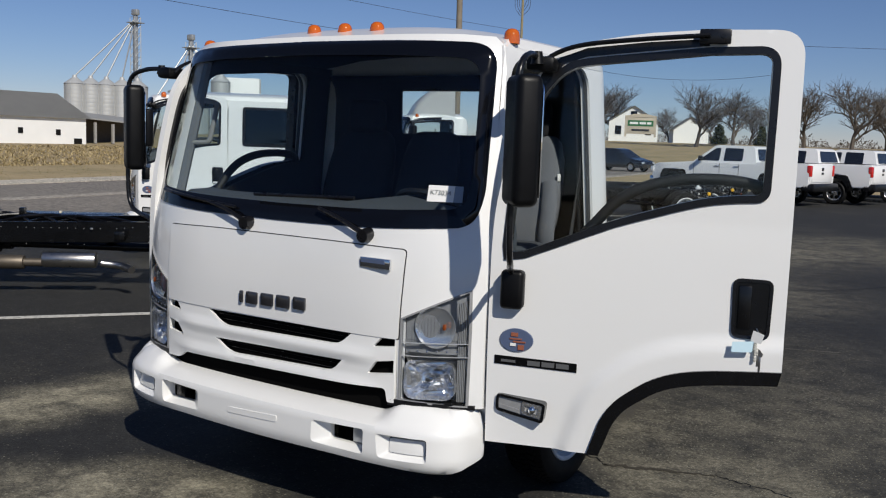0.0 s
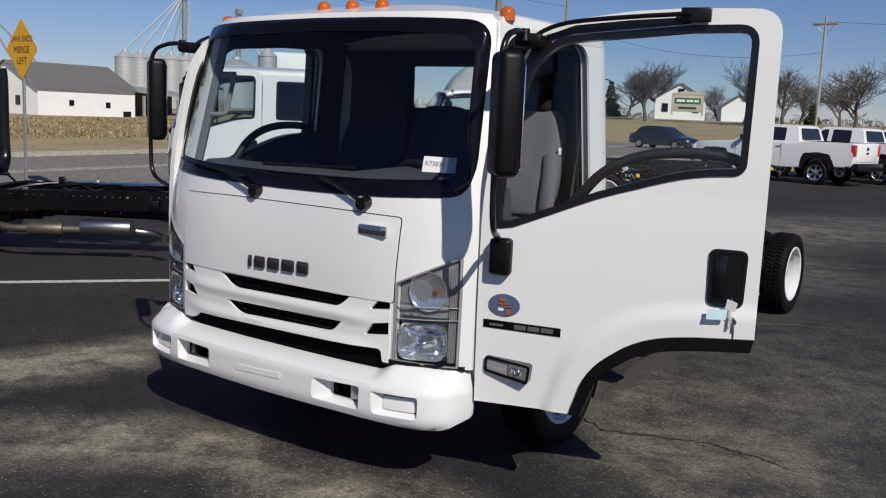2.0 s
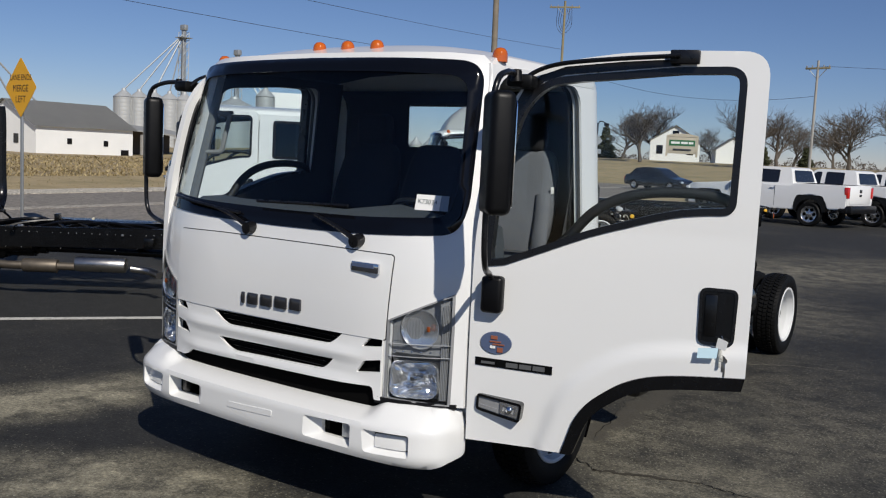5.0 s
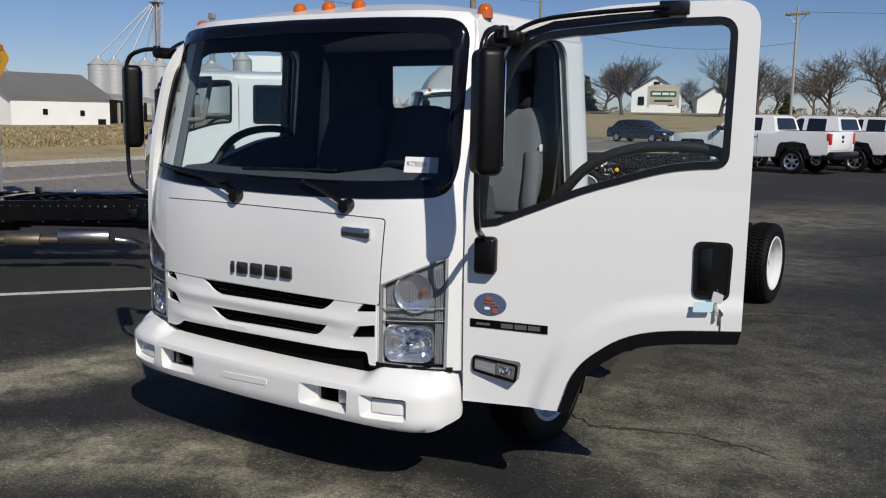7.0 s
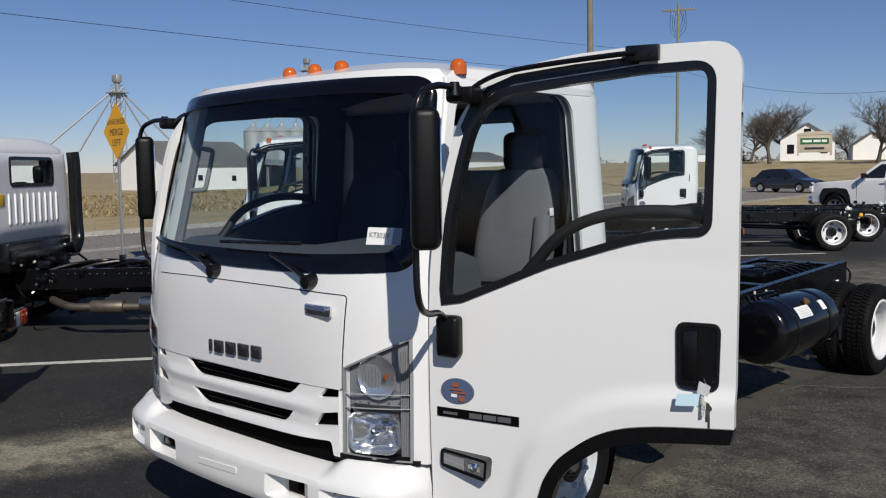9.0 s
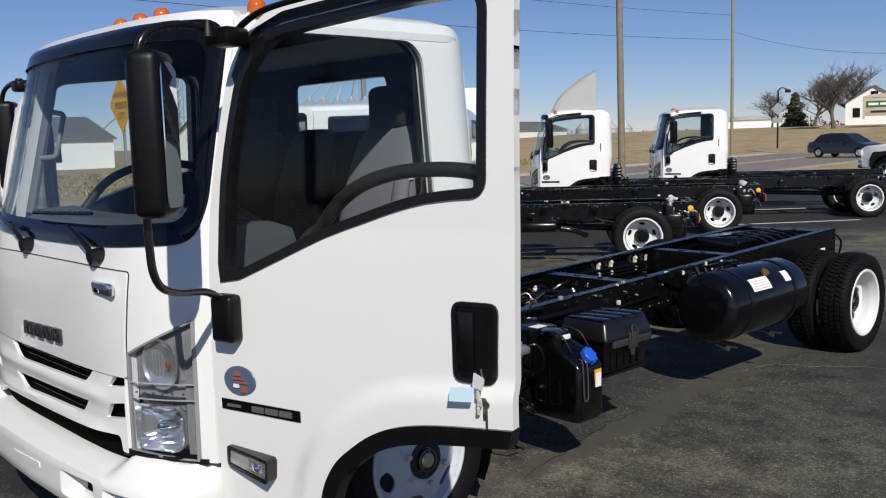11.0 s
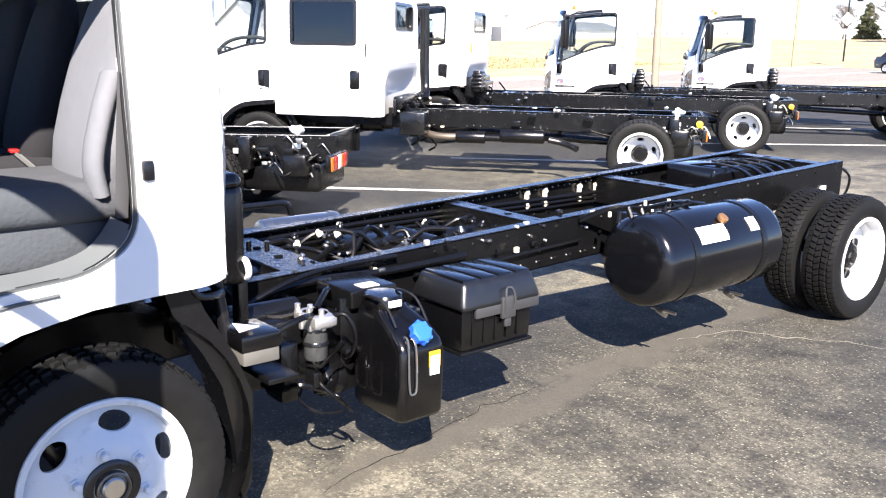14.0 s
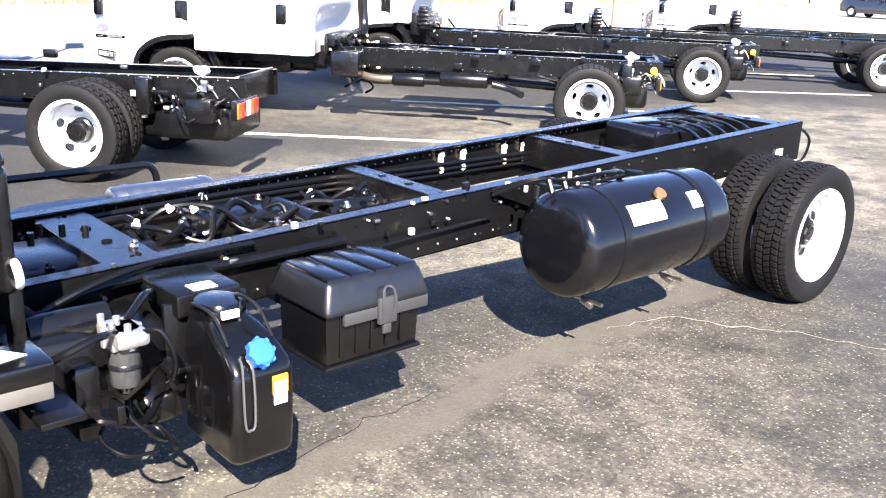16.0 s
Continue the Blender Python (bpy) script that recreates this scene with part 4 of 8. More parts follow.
    y = nose(0.6, 1.25)[1]
    box(bm, (0.538, y - 0.024, 1.223), (0.702, y - 0.004, 1.270), 0.006)
    bg = part("front_badge", bm, CHROME, root, "chrome and blue rectangular badge")
    bm = B()
    box(bm, (0.546, y - 0.027, 1.246), (0.676, y - 0.022, 1.264))
    part("badge_bar", bm, BLUE, bg, "blue bar")
    # head lamps: a clear turn lamp above a faceted main bowl, a ribbed side strip
    for M in (I, FLIP):
        hl = part("headlight", sheet(B(), shrink(head, -0.004), [shrink(head, 0.0035)], lambda x, z: nose(x, z, -0.008), (0, 0.014, 0), 0.06), LAMPSHADE, root, "clear headlight with silver reflectors", M)
        part("lamp_back", sheet(B(), shrink(head, 0.002), [], lambda x, z: nose(x, z, 0.031 if z > 0.845 else 0.09), (0, 0.01, 0), 0.04), LAMPSHADE, hl, "", M)
        c, o = (0.872, 0.750), rounded([(0.772, 0.656), (0.985, 0.662), (0.978, 0.836), (0.772, 0.832)], 0.05, 7)
        bm = B()
        rnd = random.Random(4)
        prev = None
        for r, dep in ((1.0, 0.0), (0.99, 0.022), (0.88, 0.038), (0.76, 0.050), (0.64, 0.060), (0.52, 0.068), (0.40, 0.074), (0.28, 0.078), (0.14, 0.08)):
            ring = []
            for i, (x, z) in enumerate(o):
                jig = 0.020 * (rnd.random() - 0.5) if 0.2 < r < 0.95 else 0
                ring.append(bm.verts.new(nose(c[0] + (x - c[0]) * r, c[1] + (z - c[1]) * r, dep + jig - 0.001)))
            if prev:
                for i in range(len(ring)):
                    j = (i + 1) % len(ring)
                    bm.faces.new([prev[i], prev[j], ring[j], ring[i]])
            prev = ring
        bm.faces.new(prev)
        part("main_reflector", bm, FACET, hl, "faceted silver bowl", M, 0)
        bm = lathe(B(), [(0.020, 0.07), (0.020, 0.02), (0.012, 0.008), (0, 0.005)], nose(c[0], c[1], 0), (0, 1, 0), 14)
        part("main_bulb", bm, CHROME, hl, "silver capped bulb", M)
        q0 = nose(0.905, 0.99)
        bm = lathe(B(), [(0.094, 0.0), (0.086, 0.008), (0.068, 0.014), (0.045, 0.018), (0.02, 0.020), (0, 0.020)], (0.897, q0[1] + 0.003, 0.985), (-0.28, 1, 0), 28)
        part("turn_reflector", bm, BOWL, hl, "silver turn signal bowl", M, 14)
        tb = rounded([(0.762, 0.918), (1.026, 0.928), (1.024, 1.138), (0.762, 1.006)], 0.012)
        part("turn_lamp_back", sheet(B(), tb, [], lambda x, z: nose(x, z, 0.026), (0, 0.004, 0), 0.06), LAMPSHADE, hl, "smoky turn lamp back", M)
        bm = B()
        box(bm, (0.930, q0[1] + 0.008, 0.976), (0.945, q0[1] + 0.020, 1.002), 0.004)
        part("turn_bulb", bm, DIMAMBER, hl, "small amber bulb", M)
        bm = B()
        for z0 in (0.846, 0.905):
            sheet(bm, [(0.757, z0), (1.034, z0 + 0.012), (1.034, z0 + 0.0145), (0.757, z0 + 0.0025)], [], lambda x, z: nose(x, z, -0.004), (0, 0.012, 0), 0.06)
        part("lamp_divider", bm, REFLECTOR, hl, "", M)
        for i in range(6):
            bm = lathe(B(), [(0.006, 0), (0.004, -0.006), (0, -0.008)], nose(0.79 + 0.04 * i, 0.872 + 0.002 * i, 0.0), (0, 1, 0), 8)
            part("lens_stud", bm, CHROME, hl, "", M)
        bm = B()
        for i in range(7):
            x = 0.984 + i * 0.0065
            sheet(bm, [(x, 0.655), (x + 0.0028, 0.655), (x + 0.0028, 1.095 + 0.5 * (x - 0.985)), (x, 1.095 + 0.5 * (x - 0.985))], [], lambda a, b: nose(a, b, 0.016), (0, 0.008, 0), 0.08)
        part("side_prism", bm, LAMPCLEAR, hl, "upright flutes of the side lens", M)
        bm = B()
        for i in range(14):
            x = 0.80 + i * 0.0135
            sheet(bm, [(x, 0.912 + 0.1 * (x - 0.8)), (x + 0.003, 0.912 + 0.1 * (x - 0.8)), (x + 0.003, 0.985 + 0.52 * (x - 0.8)), (x, 0.985 + 0.52 * (x - 0.8))], [], lambda a, b: nose(a, b, -0.001), (0, 0.004, 0), 0.05)
        part("lens_rib", bm, LENS, hl, "fine ribs of the clear lens", M)
        part("lens", sheet(B(), shrink(head, 0.004), [], lambda x, z: nose(x, z, -0.006), (0, 0.003, 0), 0.06), LENS, hl, "clear plastic lens", M)
        part("lamp_gasket", sheet(B(), [(0.70, 0.618), (1.06, 0.625), (1.06, 0.645), (0.72, 0.648)], [], lambda x, z: nose(x, z, -0.010), (0, 0.05, 0), 0.1), SATIN, hl, "black strip under the lamp", M)
    # windscreen
    part("windscreen", sheet(B(), shrink(SCREEN_IN, -0.03), [], lambda x, z: nose(x, z, 0.006), (0, 0.005, 0), 0.1), GLASS, root, "clear laminated windscreen", None, 60)
    part("windscreen_border", sheet(B(), shrink(SCREEN, -0.004), [SCREEN_IN], lambda x, z: nose(x, z, -0.005), (0, 0.010, 0), 0.05), BORDER, root, "black windscreen border", None, 80)
    if detail:
        stk = part("stock_sticker", sheet(B(), [(0.805, 1.527), (0.913, 1.527), (0.911, 1.597), (0.803, 1.598)], [], lambda x, z: nose(x, z, -0.001), (0, 0.003, 0), 0.05), PAPER, root, "white stock number sticker in the windscreen")
        part("film_sticker", sheet(B(), [(0.914, 1.527), (0.948, 1.527), (0.943, 1.596), (0.912, 1.597)], [], lambda x, z: nose(x, z, 0.001), (0, 0.002, 0), 0.05), FILM, root, "pale blue film sticker")
        text = bpy.data.curves.new("stock_number", "FONT")
        text.body, text.size, text.align_x, text.align_y = "K73034", 0.030, "CENTER", "CENTER"
        t = new("stock_number", text)
        o, ex, ez = Vector(nose(0.858, 1.565)), Vector(nose(0.868, 1.565)) - Vector(nose(0.848, 1.565)), Vector(nose(0.858, 1.575)) - Vector(nose(0.858, 1.555))
        ex, ez = ex.normalized(), ez.normalized()
        t.matrix_basis = Matrix.Translation(o + ex.cross(ez) * 0.005) @ Matrix((ex, ez, ex.cross(ez))).transposed().to_4x4()
        t.parent = stk
        text.materials.append(GREYINK)
    # wipers
    for px, tx, tz in ((-0.17, -0.80, 1.475), (0.55, -0.06, 1.505)):
        y = nose(px, 1.365)[1]
        bm = B()
        cyl(bm, (px, y - 0.045, 1.36), (px, y + 0.02, 1.365), 0.030, 16, 0.034)
        w = part("wiper", bm, SATIN, root, "black windscreen wiper")
        bm = B()
        mid = ((px * 0.55 + tx * 0.45), 1.365 * 0.45 + tz * 0.55 + 0.03)
        tube(bm, curve([(px, y - 0.03, 1.368), (px * 0.8 + tx * 0.2, nose(px, 1.42)[1] - 0.04, 1.42), (mid[0], nose(mid[0], mid[1])[1] - 0.035, mid[1] - 0.005)], 5), 0.013, 6, r2=0.008)
        part("wiper_arm", bm, SATIN, w)
        bm = B()
        tube(bm, [nose(tx + (px - tx) * q, tz + 0.0 + (0.018 if tx > -0.5 else -0.05) * q, -0.018) for q in np.linspace(-0.15, 0.85, 10)], 0.009, 6)
        part("wiper_blade", bm, SATIN, w)
    # roof, side rings, rear wall
    top = [(x, nose(x, 2.268)[1] - 0.002) for x in np.linspace(-0.93, 0.93, 25)]
    ro = [*[(x, y) for x, y in top], (0.99, 0.62), (1.002, 0.9), (1.002, L - CORNER), (0.985, L - 0.13), (0.93, L - 0.08), (0.84, L - 0.045), (0.76, L - 0.03), (-0.76, L - 0.03), (-0.84, L - 0.045), (-0.93, L - 0.08), (-0.985, L - 0.13), (-1.002, L - CORNER), (-1.002, 0.9), (-0.99, 0.62)]
    rz = (lambda x, y: (x, y, roof_z(x, y - (1.14 if crew and y > 1.2 else 0)))) if not crew else (lambda x, y: (x, y, roof_z(x, min(y, 1.3) if y < L - 0.4 else y - 1.12)))
    def rolled(x, y):
        a, b, c = rz(x, y)
        return (a, b, c - 0.045 * ease(0.90, 1.0, abs(x) + 0.10 * max(0.0, 0.75 - y)) * ease(0.45, 0.75, y) - corner(y - L + CORNER))
    part("cab_roof", sheet(B(), ro, [], rolled, (0, 0, -0.03), 0.05), WHITE, root, "white domed roof")
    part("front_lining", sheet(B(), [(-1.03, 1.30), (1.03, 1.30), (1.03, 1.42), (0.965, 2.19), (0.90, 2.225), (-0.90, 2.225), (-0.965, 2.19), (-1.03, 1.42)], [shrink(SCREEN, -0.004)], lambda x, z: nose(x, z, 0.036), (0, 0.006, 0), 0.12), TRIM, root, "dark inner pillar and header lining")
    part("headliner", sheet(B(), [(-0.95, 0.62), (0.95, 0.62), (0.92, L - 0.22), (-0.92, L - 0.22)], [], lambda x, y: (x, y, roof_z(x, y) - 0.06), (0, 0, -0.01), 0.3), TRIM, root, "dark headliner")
    so = [*SIDE_OUT, *(((1.56, 0.75), (L - 0.058, 0.75)) if crew else ((L - 0.058, 0.948),)), *[(L - CORNER * (1 - math.cos(a)) - 0.058 * (1 - ease(0.0, 0.75, a)), 2.268 - CORNER * (1 - math.sin(a))) for a in np.linspace(0.0, 1.45, 9)], (0.62, 2.268), (0.52, 2.22), (0.33, 1.35), (0.31, 0.8)]
    hole = rounded([(0.41, 0.79), (0.62, 0.89), (0.80, 0.965), (1.0, 1.01), (1.28, 1.03), (1.42, 1.12), (1.42, 2.12), (1.36, 2.185), (0.70, 2.195), (0.58, 2.13), (0.395, 1.42)], [0.04, 0.08, 0.1, 0.12, 0.14, 0.16, 0.06, 0.06, 0.06, 0.06, 0.06], 6)
    hs = [hole] + ([rounded([(1.58, 0.80), (2.58, 0.80), (2.58, 2.19), (1.58, 2.19)], 0.06)] if crew else [])
    for M in (I, FLIP):
        part("cab_side", sheet(B(), so, hs, lambda y, z: (half(z) - 0.012 - corner(y - L + CORNER), y, z), (-0.05, 0, 0), 0.035), WHITE, root, "white cab side with its door opening", M)
        lh = [(0.31 + y, z) for y, z in shrink(DOOR_WIN, 0.018)] if not (left_open and M is I) else shrink(hole, -0.004)
        lo = [(0.46, 1.0), (L - 0.16, 1.0), (L - 0.16, 2.22), (0.60, 2.235), (0.36, 1.30)] if lh[0] != shrink(hole, -0.004)[0] else [(0.46, 0.79), (0.7, 0.9), (1.0, 0.98), (1.30, 1.0), (L - 0.16, 1.0), (L - 0.16, 2.22), (0.60, 2.235), (0.42, 1.42)]
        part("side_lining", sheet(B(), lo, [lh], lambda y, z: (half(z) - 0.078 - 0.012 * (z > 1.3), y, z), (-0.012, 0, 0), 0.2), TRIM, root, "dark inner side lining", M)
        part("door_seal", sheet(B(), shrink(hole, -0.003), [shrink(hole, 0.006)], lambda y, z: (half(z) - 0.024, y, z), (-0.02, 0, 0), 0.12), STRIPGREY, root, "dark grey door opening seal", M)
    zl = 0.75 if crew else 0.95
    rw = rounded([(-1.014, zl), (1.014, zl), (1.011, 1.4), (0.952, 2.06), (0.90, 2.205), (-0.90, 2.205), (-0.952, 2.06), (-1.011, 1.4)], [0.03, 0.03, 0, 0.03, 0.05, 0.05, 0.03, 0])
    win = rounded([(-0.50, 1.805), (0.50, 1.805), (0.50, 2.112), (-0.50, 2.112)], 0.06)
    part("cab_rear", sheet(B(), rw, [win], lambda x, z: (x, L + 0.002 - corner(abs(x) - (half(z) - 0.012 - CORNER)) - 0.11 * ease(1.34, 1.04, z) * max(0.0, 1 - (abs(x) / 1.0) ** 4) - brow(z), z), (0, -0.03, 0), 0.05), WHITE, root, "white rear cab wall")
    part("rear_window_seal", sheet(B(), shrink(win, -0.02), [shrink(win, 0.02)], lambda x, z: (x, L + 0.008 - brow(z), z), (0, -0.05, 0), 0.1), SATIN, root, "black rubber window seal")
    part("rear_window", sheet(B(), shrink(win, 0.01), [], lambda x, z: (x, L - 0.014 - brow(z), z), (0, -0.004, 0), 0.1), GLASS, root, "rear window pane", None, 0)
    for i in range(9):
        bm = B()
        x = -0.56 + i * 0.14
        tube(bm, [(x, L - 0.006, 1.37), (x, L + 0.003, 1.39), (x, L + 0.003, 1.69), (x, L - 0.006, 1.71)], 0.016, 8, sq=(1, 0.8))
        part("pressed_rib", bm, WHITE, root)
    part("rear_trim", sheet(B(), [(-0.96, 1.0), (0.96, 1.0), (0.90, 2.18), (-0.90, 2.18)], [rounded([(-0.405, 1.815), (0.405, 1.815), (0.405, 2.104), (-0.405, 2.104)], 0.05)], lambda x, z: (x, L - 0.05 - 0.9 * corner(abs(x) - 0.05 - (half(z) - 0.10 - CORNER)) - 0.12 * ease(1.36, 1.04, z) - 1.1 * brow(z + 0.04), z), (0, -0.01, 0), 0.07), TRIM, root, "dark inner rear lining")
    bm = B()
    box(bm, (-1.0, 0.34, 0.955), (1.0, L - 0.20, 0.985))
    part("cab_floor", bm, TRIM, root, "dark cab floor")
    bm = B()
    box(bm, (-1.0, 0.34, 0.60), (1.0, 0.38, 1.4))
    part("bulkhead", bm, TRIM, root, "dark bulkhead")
    for M in (I, FLIP):
        up = curve([(0.42, 0.80, 0), (0.62, 0.885, 0), (0.80, 0.96, 0), (1.0, 1.005, 0), (1.20, 1.02, 0), (1.34, 1.06, 0), (1.42, 1.15, 0)], 4)
        bm = sheet(B(), [*[(q.x, q.y) for q in up], (1.42, 0.985), (1.0, 0.93), (0.6, 0.78)], [], lambda y, z: (1.035, y, z), (-0.20, 0, 0), 0.1)
        part("door_sill", bm, PILLAR, root, "grey plastic step sill", M)
        # grey strip laid on for the shaded slot line in the sill
        bm = B()
        tube(bm, curve([(1.076, 0.72, 0.885), (1.076, 0.86, 0.945), (1.076, 1.02, 0.978), (1.076, 1.18, 0.992)], 4), 0.006, 6)
        part("sill_slot", bm, STRIPGREY, root, "grey strip drawn as the shaded slot along the sill", M)
    # marker lamps on the roof
    for x, z in ((-0.975, 2.268), (-0.205, 2.345), (0.0, 2.350), (0.205, 2.345), (0.972, 2.268)):
        yy = 0.63
        zz = roof_z(x, yy) if abs(x) < 0.5 else z
        bm = lathe(B(), [(0.037, -0.03), (0.037, 0.0), (0, 0.0)], (x, yy, zz), (0, 0, 1), 20)
        lm = part("roof_marker_lamp", bm, AMBER, root, "amber roof marker lamp")
        bm = lathe(B(), [(0.0365, 0.012), (0.036, 0.026), (0.031, 0.041), (0.019, 0.052), (0, 0.056)], (x, yy, zz - 0.016), (0, 0, 1), 20)
        part("amber_dome", bm, AMBER, lm)
    # bumper
    build_bumper(root, detail)
    # interior
    build_interior(root, detail, L)
    # doors
    closed = Matrix(((0, -1, 0, 1.098), (1, 0, 0, 0.310), (0, 0, 1, 0), (0, 0, 0, 1)))
    if left_open:
        c, s = 0.96306, 0.26928
        opened = Matrix(((c, -s, 0, 1.100), (s, c, 0, 0.309), (0, 0, 1, 0), (0, 0, 0, 1)))
        build_door(root, opened, True)
    else:
        build_door(root, closed, detail, False)
    build_door(root, FLIP @ closed, detail, False)
    if crew:
        cm = Matrix(((0, -1, 0, 1.098), (1, 0, 0, 1.52), (0, 0, 1, 0), (0, 0, 0, 1)))
        crew_door(root, cm)
        crew_door(root, FLIP @ cm)
    if fairing:
        bm = B()
        secs = []
        for t in np.linspace(0, 1, 9):
            y, top = 0.56 + 0.90 * t, 2.33 + 0.80 * t ** 0.62
            w = 0.62 + 0.24 * t
            loop = [(-w - 0.06, 2.29), (-w, 2.30 + (top - 2.30) * 0.7), (-w * 0.85, 2.30 + (top - 2.30) * 0.93), (-w * 0.5, top), (w * 0.5, top), (w * 0.85, 2.30 + (top - 2.30) * 0.93), (w, 2.30 + (top - 2.30) * 0.7), (w + 0.06, 2.29)]
            secs.append([bm.verts.new((x, y, z)) for x, z in loop])
        for a, b in zip(secs, secs[1:]):
            for i in range(7):
                bm.faces.new([a[i], a[i + 1], b[i + 1], b[i]])
        bm.faces.new(secs[0][::-1])
        bm.faces.new(secs[-1])
        bmesh.ops.solidify(bm, geom=bm.faces[:], thickness=0.02)
        bmesh.ops.recalc_face_normals(bm, faces=bm.faces)
        part("roof_fairing", bm, WHITE, root, "white roof wind deflector", None, 50)
    # dark vent slit in each rear corner
    for M in (() if detail else (I, FLIP)):
        bm = B()
        box(bm, (half(1.5) - 0.04, L - 0.245, 1.36), (half(1.5) - 0.008, L - 0.225, 1.62), 0.004)
        part("vent_slit", bm, SATIN, root, "narrow black vent slit", M)
    return L


PLAN = curve([(0, -0.016, 0), (0.30, -0.010, 0), (0.60, 0.006, 0), (0.80, 0.030, 0), (0.95, 0.072, 0), (1.035, 0.130, 0), (1.072, 0.200, 0), (1.085, 0.33, 0)], 8)
PLAN_U = [0.0]
for _a, _b in zip(PLAN, PLAN[1:]):
    PLAN_U.append(PLAN_U[-1] + (_b - _a).length)


def bumper_face(u, z, inset=0.0):
    """The bumper's skin: u along its length from the middle, z up."""
    d = inset + float(np.interp(z, [0.352, 0.372, 0.40, 0.43, 0.530, 0.540, 0.552, 0.575, 0.605, 0.622, 0.632], [0.045, 0.018, 0.004, 0.0, 0.0, 0.003, 0.010, 0.034, 0.064, 0.084, 0.120]))
    a = min(abs(u), PLAN_U[-1])
    x, y = float(np.interp(a, PLAN_U, [q.x for q in PLAN])), float(np.interp(a, PLAN_U, [q.y for q in PLAN]))
    e = 0.01
    x1, y1 = float(np.interp(a + e, PLAN_U, [q.x for q in PLAN])), float(np.interp(a + e, PLAN_U, [q.y for q in PLAN]))
    x0, y0 = float(np.interp(a - e, PLAN_U, [q.x for q in PLAN])), float(np.interp(a - e, PLAN_U, [q.y for q in PLAN]))
    n = Vector((y0 - y1, x1 - x0)).normalized()
    if a < e:
        n = Vector((0, 1))
    d = d * (1 - 0.55 * ease(1.05, 1.2, a))
    z -= 0.044 * ease(0.80, 0.68, a) * min(1.0, max(0.0, (z - 0.545) / 0.07))
    return (math.copysign(x + n.x * d, u), y + n.y * d, z)


def build_bumper(root, detail):
    def loft(bm, a, b, da, db):
        p = [bm.verts.new(bumper_face(u, z, da)) for u, z in a]
        q = [bm.verts.new(bumper_face(u, z, db)) for u, z in b]
        for i in range(len(p)):
            j = (i + 1) % len(p)
            bm.faces.new([p[i], p[j], q[j], q[i]])
        return bm

    def mir(loop, s):
        return loop if s > 0 else [(-x, z) for x, z in reversed(loop)]
    end = PLAN_U[-1]
    low = [(0, 0.372), (0.5, 0.374), (0.75, 0.368), (0.95, 0.356), (1.08, 0.358), (1.16, 0.385), (end - 0.02, 0.398), (end, 0.41)]
    out = both([*low, (end, 0.60), (end - 0.03, 0.626), (0.95, 0.632), (0, 0.632)])
    tow = rounded([(0.368, 0.415), (0.652, 0.408), (0.655, 0.524), (0.372, 0.516)], 0.018)
    tow_in = rounded([(0.448, 0.432), (0.648, 0.424), (0.650, 0.518), (0.448, 0.512)], 0.010)
    fog = rounded([(0.728, 0.410), (0.958, 0.412), (0.958, 0.518), (0.716, 0.516)], 0.018)
    fog_in = rounded([(0.772, 0.432), (0.950, 0.434), (0.950, 0.506), (0.772, 0.502)], 0.012)
    holes = [mir(q, s) for s in (1, -1) for q in (tow, fog)]
    bmp = part("bumper", sheet(B(), out, holes, bumper_face, lambda p: (-0.006 * (p.x > 1) + 0.006 * (p.x < -1), 0.012, 0), 0.02 if detail else 0.07), WHITE, root, "white steel front bumper", None, 44)
    bm = sheet(B(), [(-1.0, 0.10), (1.0, 0.10), (1.0, 0.36), (-1.0, 0.36)], [], lambda x, y: (x, y + 0.12 * (abs(x) / 1.0) ** 4, 0.628 - 0.044 * ease(0.80, 0.68, abs(x))), (0, 0, -0.012), 0.1)
    part("bumper_top", bm, WHITE, bmp, "white bumper top")
    for s in (1, -1):
        bm = loft(B(), mir(tow, s), mir(tow_in, s), 0.0, 0.050)
        loft(bm, mir(tow_in, s), mir(tow_in, s), 0.050, 0.075)
        part("tow_recess", bm, WHITE, bmp, "white tow hole surround", None, 30)
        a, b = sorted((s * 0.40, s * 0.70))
        # black plate drawn as the shade inside the tow hole
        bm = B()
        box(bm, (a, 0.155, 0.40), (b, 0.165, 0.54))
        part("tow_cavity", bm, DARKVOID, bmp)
        a, b = sorted((s * 0.552, s * 0.612))
        bm = B()
        box(bm, (a, 0.07, 0.43), (b, 0.15, 0.515), 0.006)
        part("tow_eye", bm, LAMPGREY if s > 0 else CHASSIS, bmp, "grey tow eye bracket")
        part("fog_recess", loft(B(), mir(fog, s), mir(fog_in, s), 0.0, 0.034), WHITE, bmp, "white fog lamp recess", None, 30)
        part("fog_blank", sheet(B(), mir(shrink(fog_in, 0.004), s), [], lambda u, z: bumper_face(u, z, 0.026 + 0.004 * (z > 0.468)), (0, 0.02, 0), 0.02), WHITE, bmp, "white fog lamp blank")
        part("recess_back", sheet(B(), mir(shrink(fog, -0.004), s), [], lambda u, z: bumper_face(u, z, 0.045), (0, 0.01, 0), 0.06), PLASTIC, bmp)
    plate = rounded([(-0.152, 0.452), (0.162, 0.464), (0.166, 0.494), (-0.150, 0.480)], 0.008)
    part("plate_pad", sheet(B(), plate, [], lambda u, z: bumper_face(u, z, -0.0035), (0, 0.012, 0), 0.08), WHITE, bmp, "raised number plate pad")
    bm = B()
    box(bm, (-0.95, 0.18, 0.40), (0.95, 0.30, 0.58), 0.01)
    box(bm, (-0.95, 0.20, 0.34), (0.95, 0.28, 0.42), 0.01)
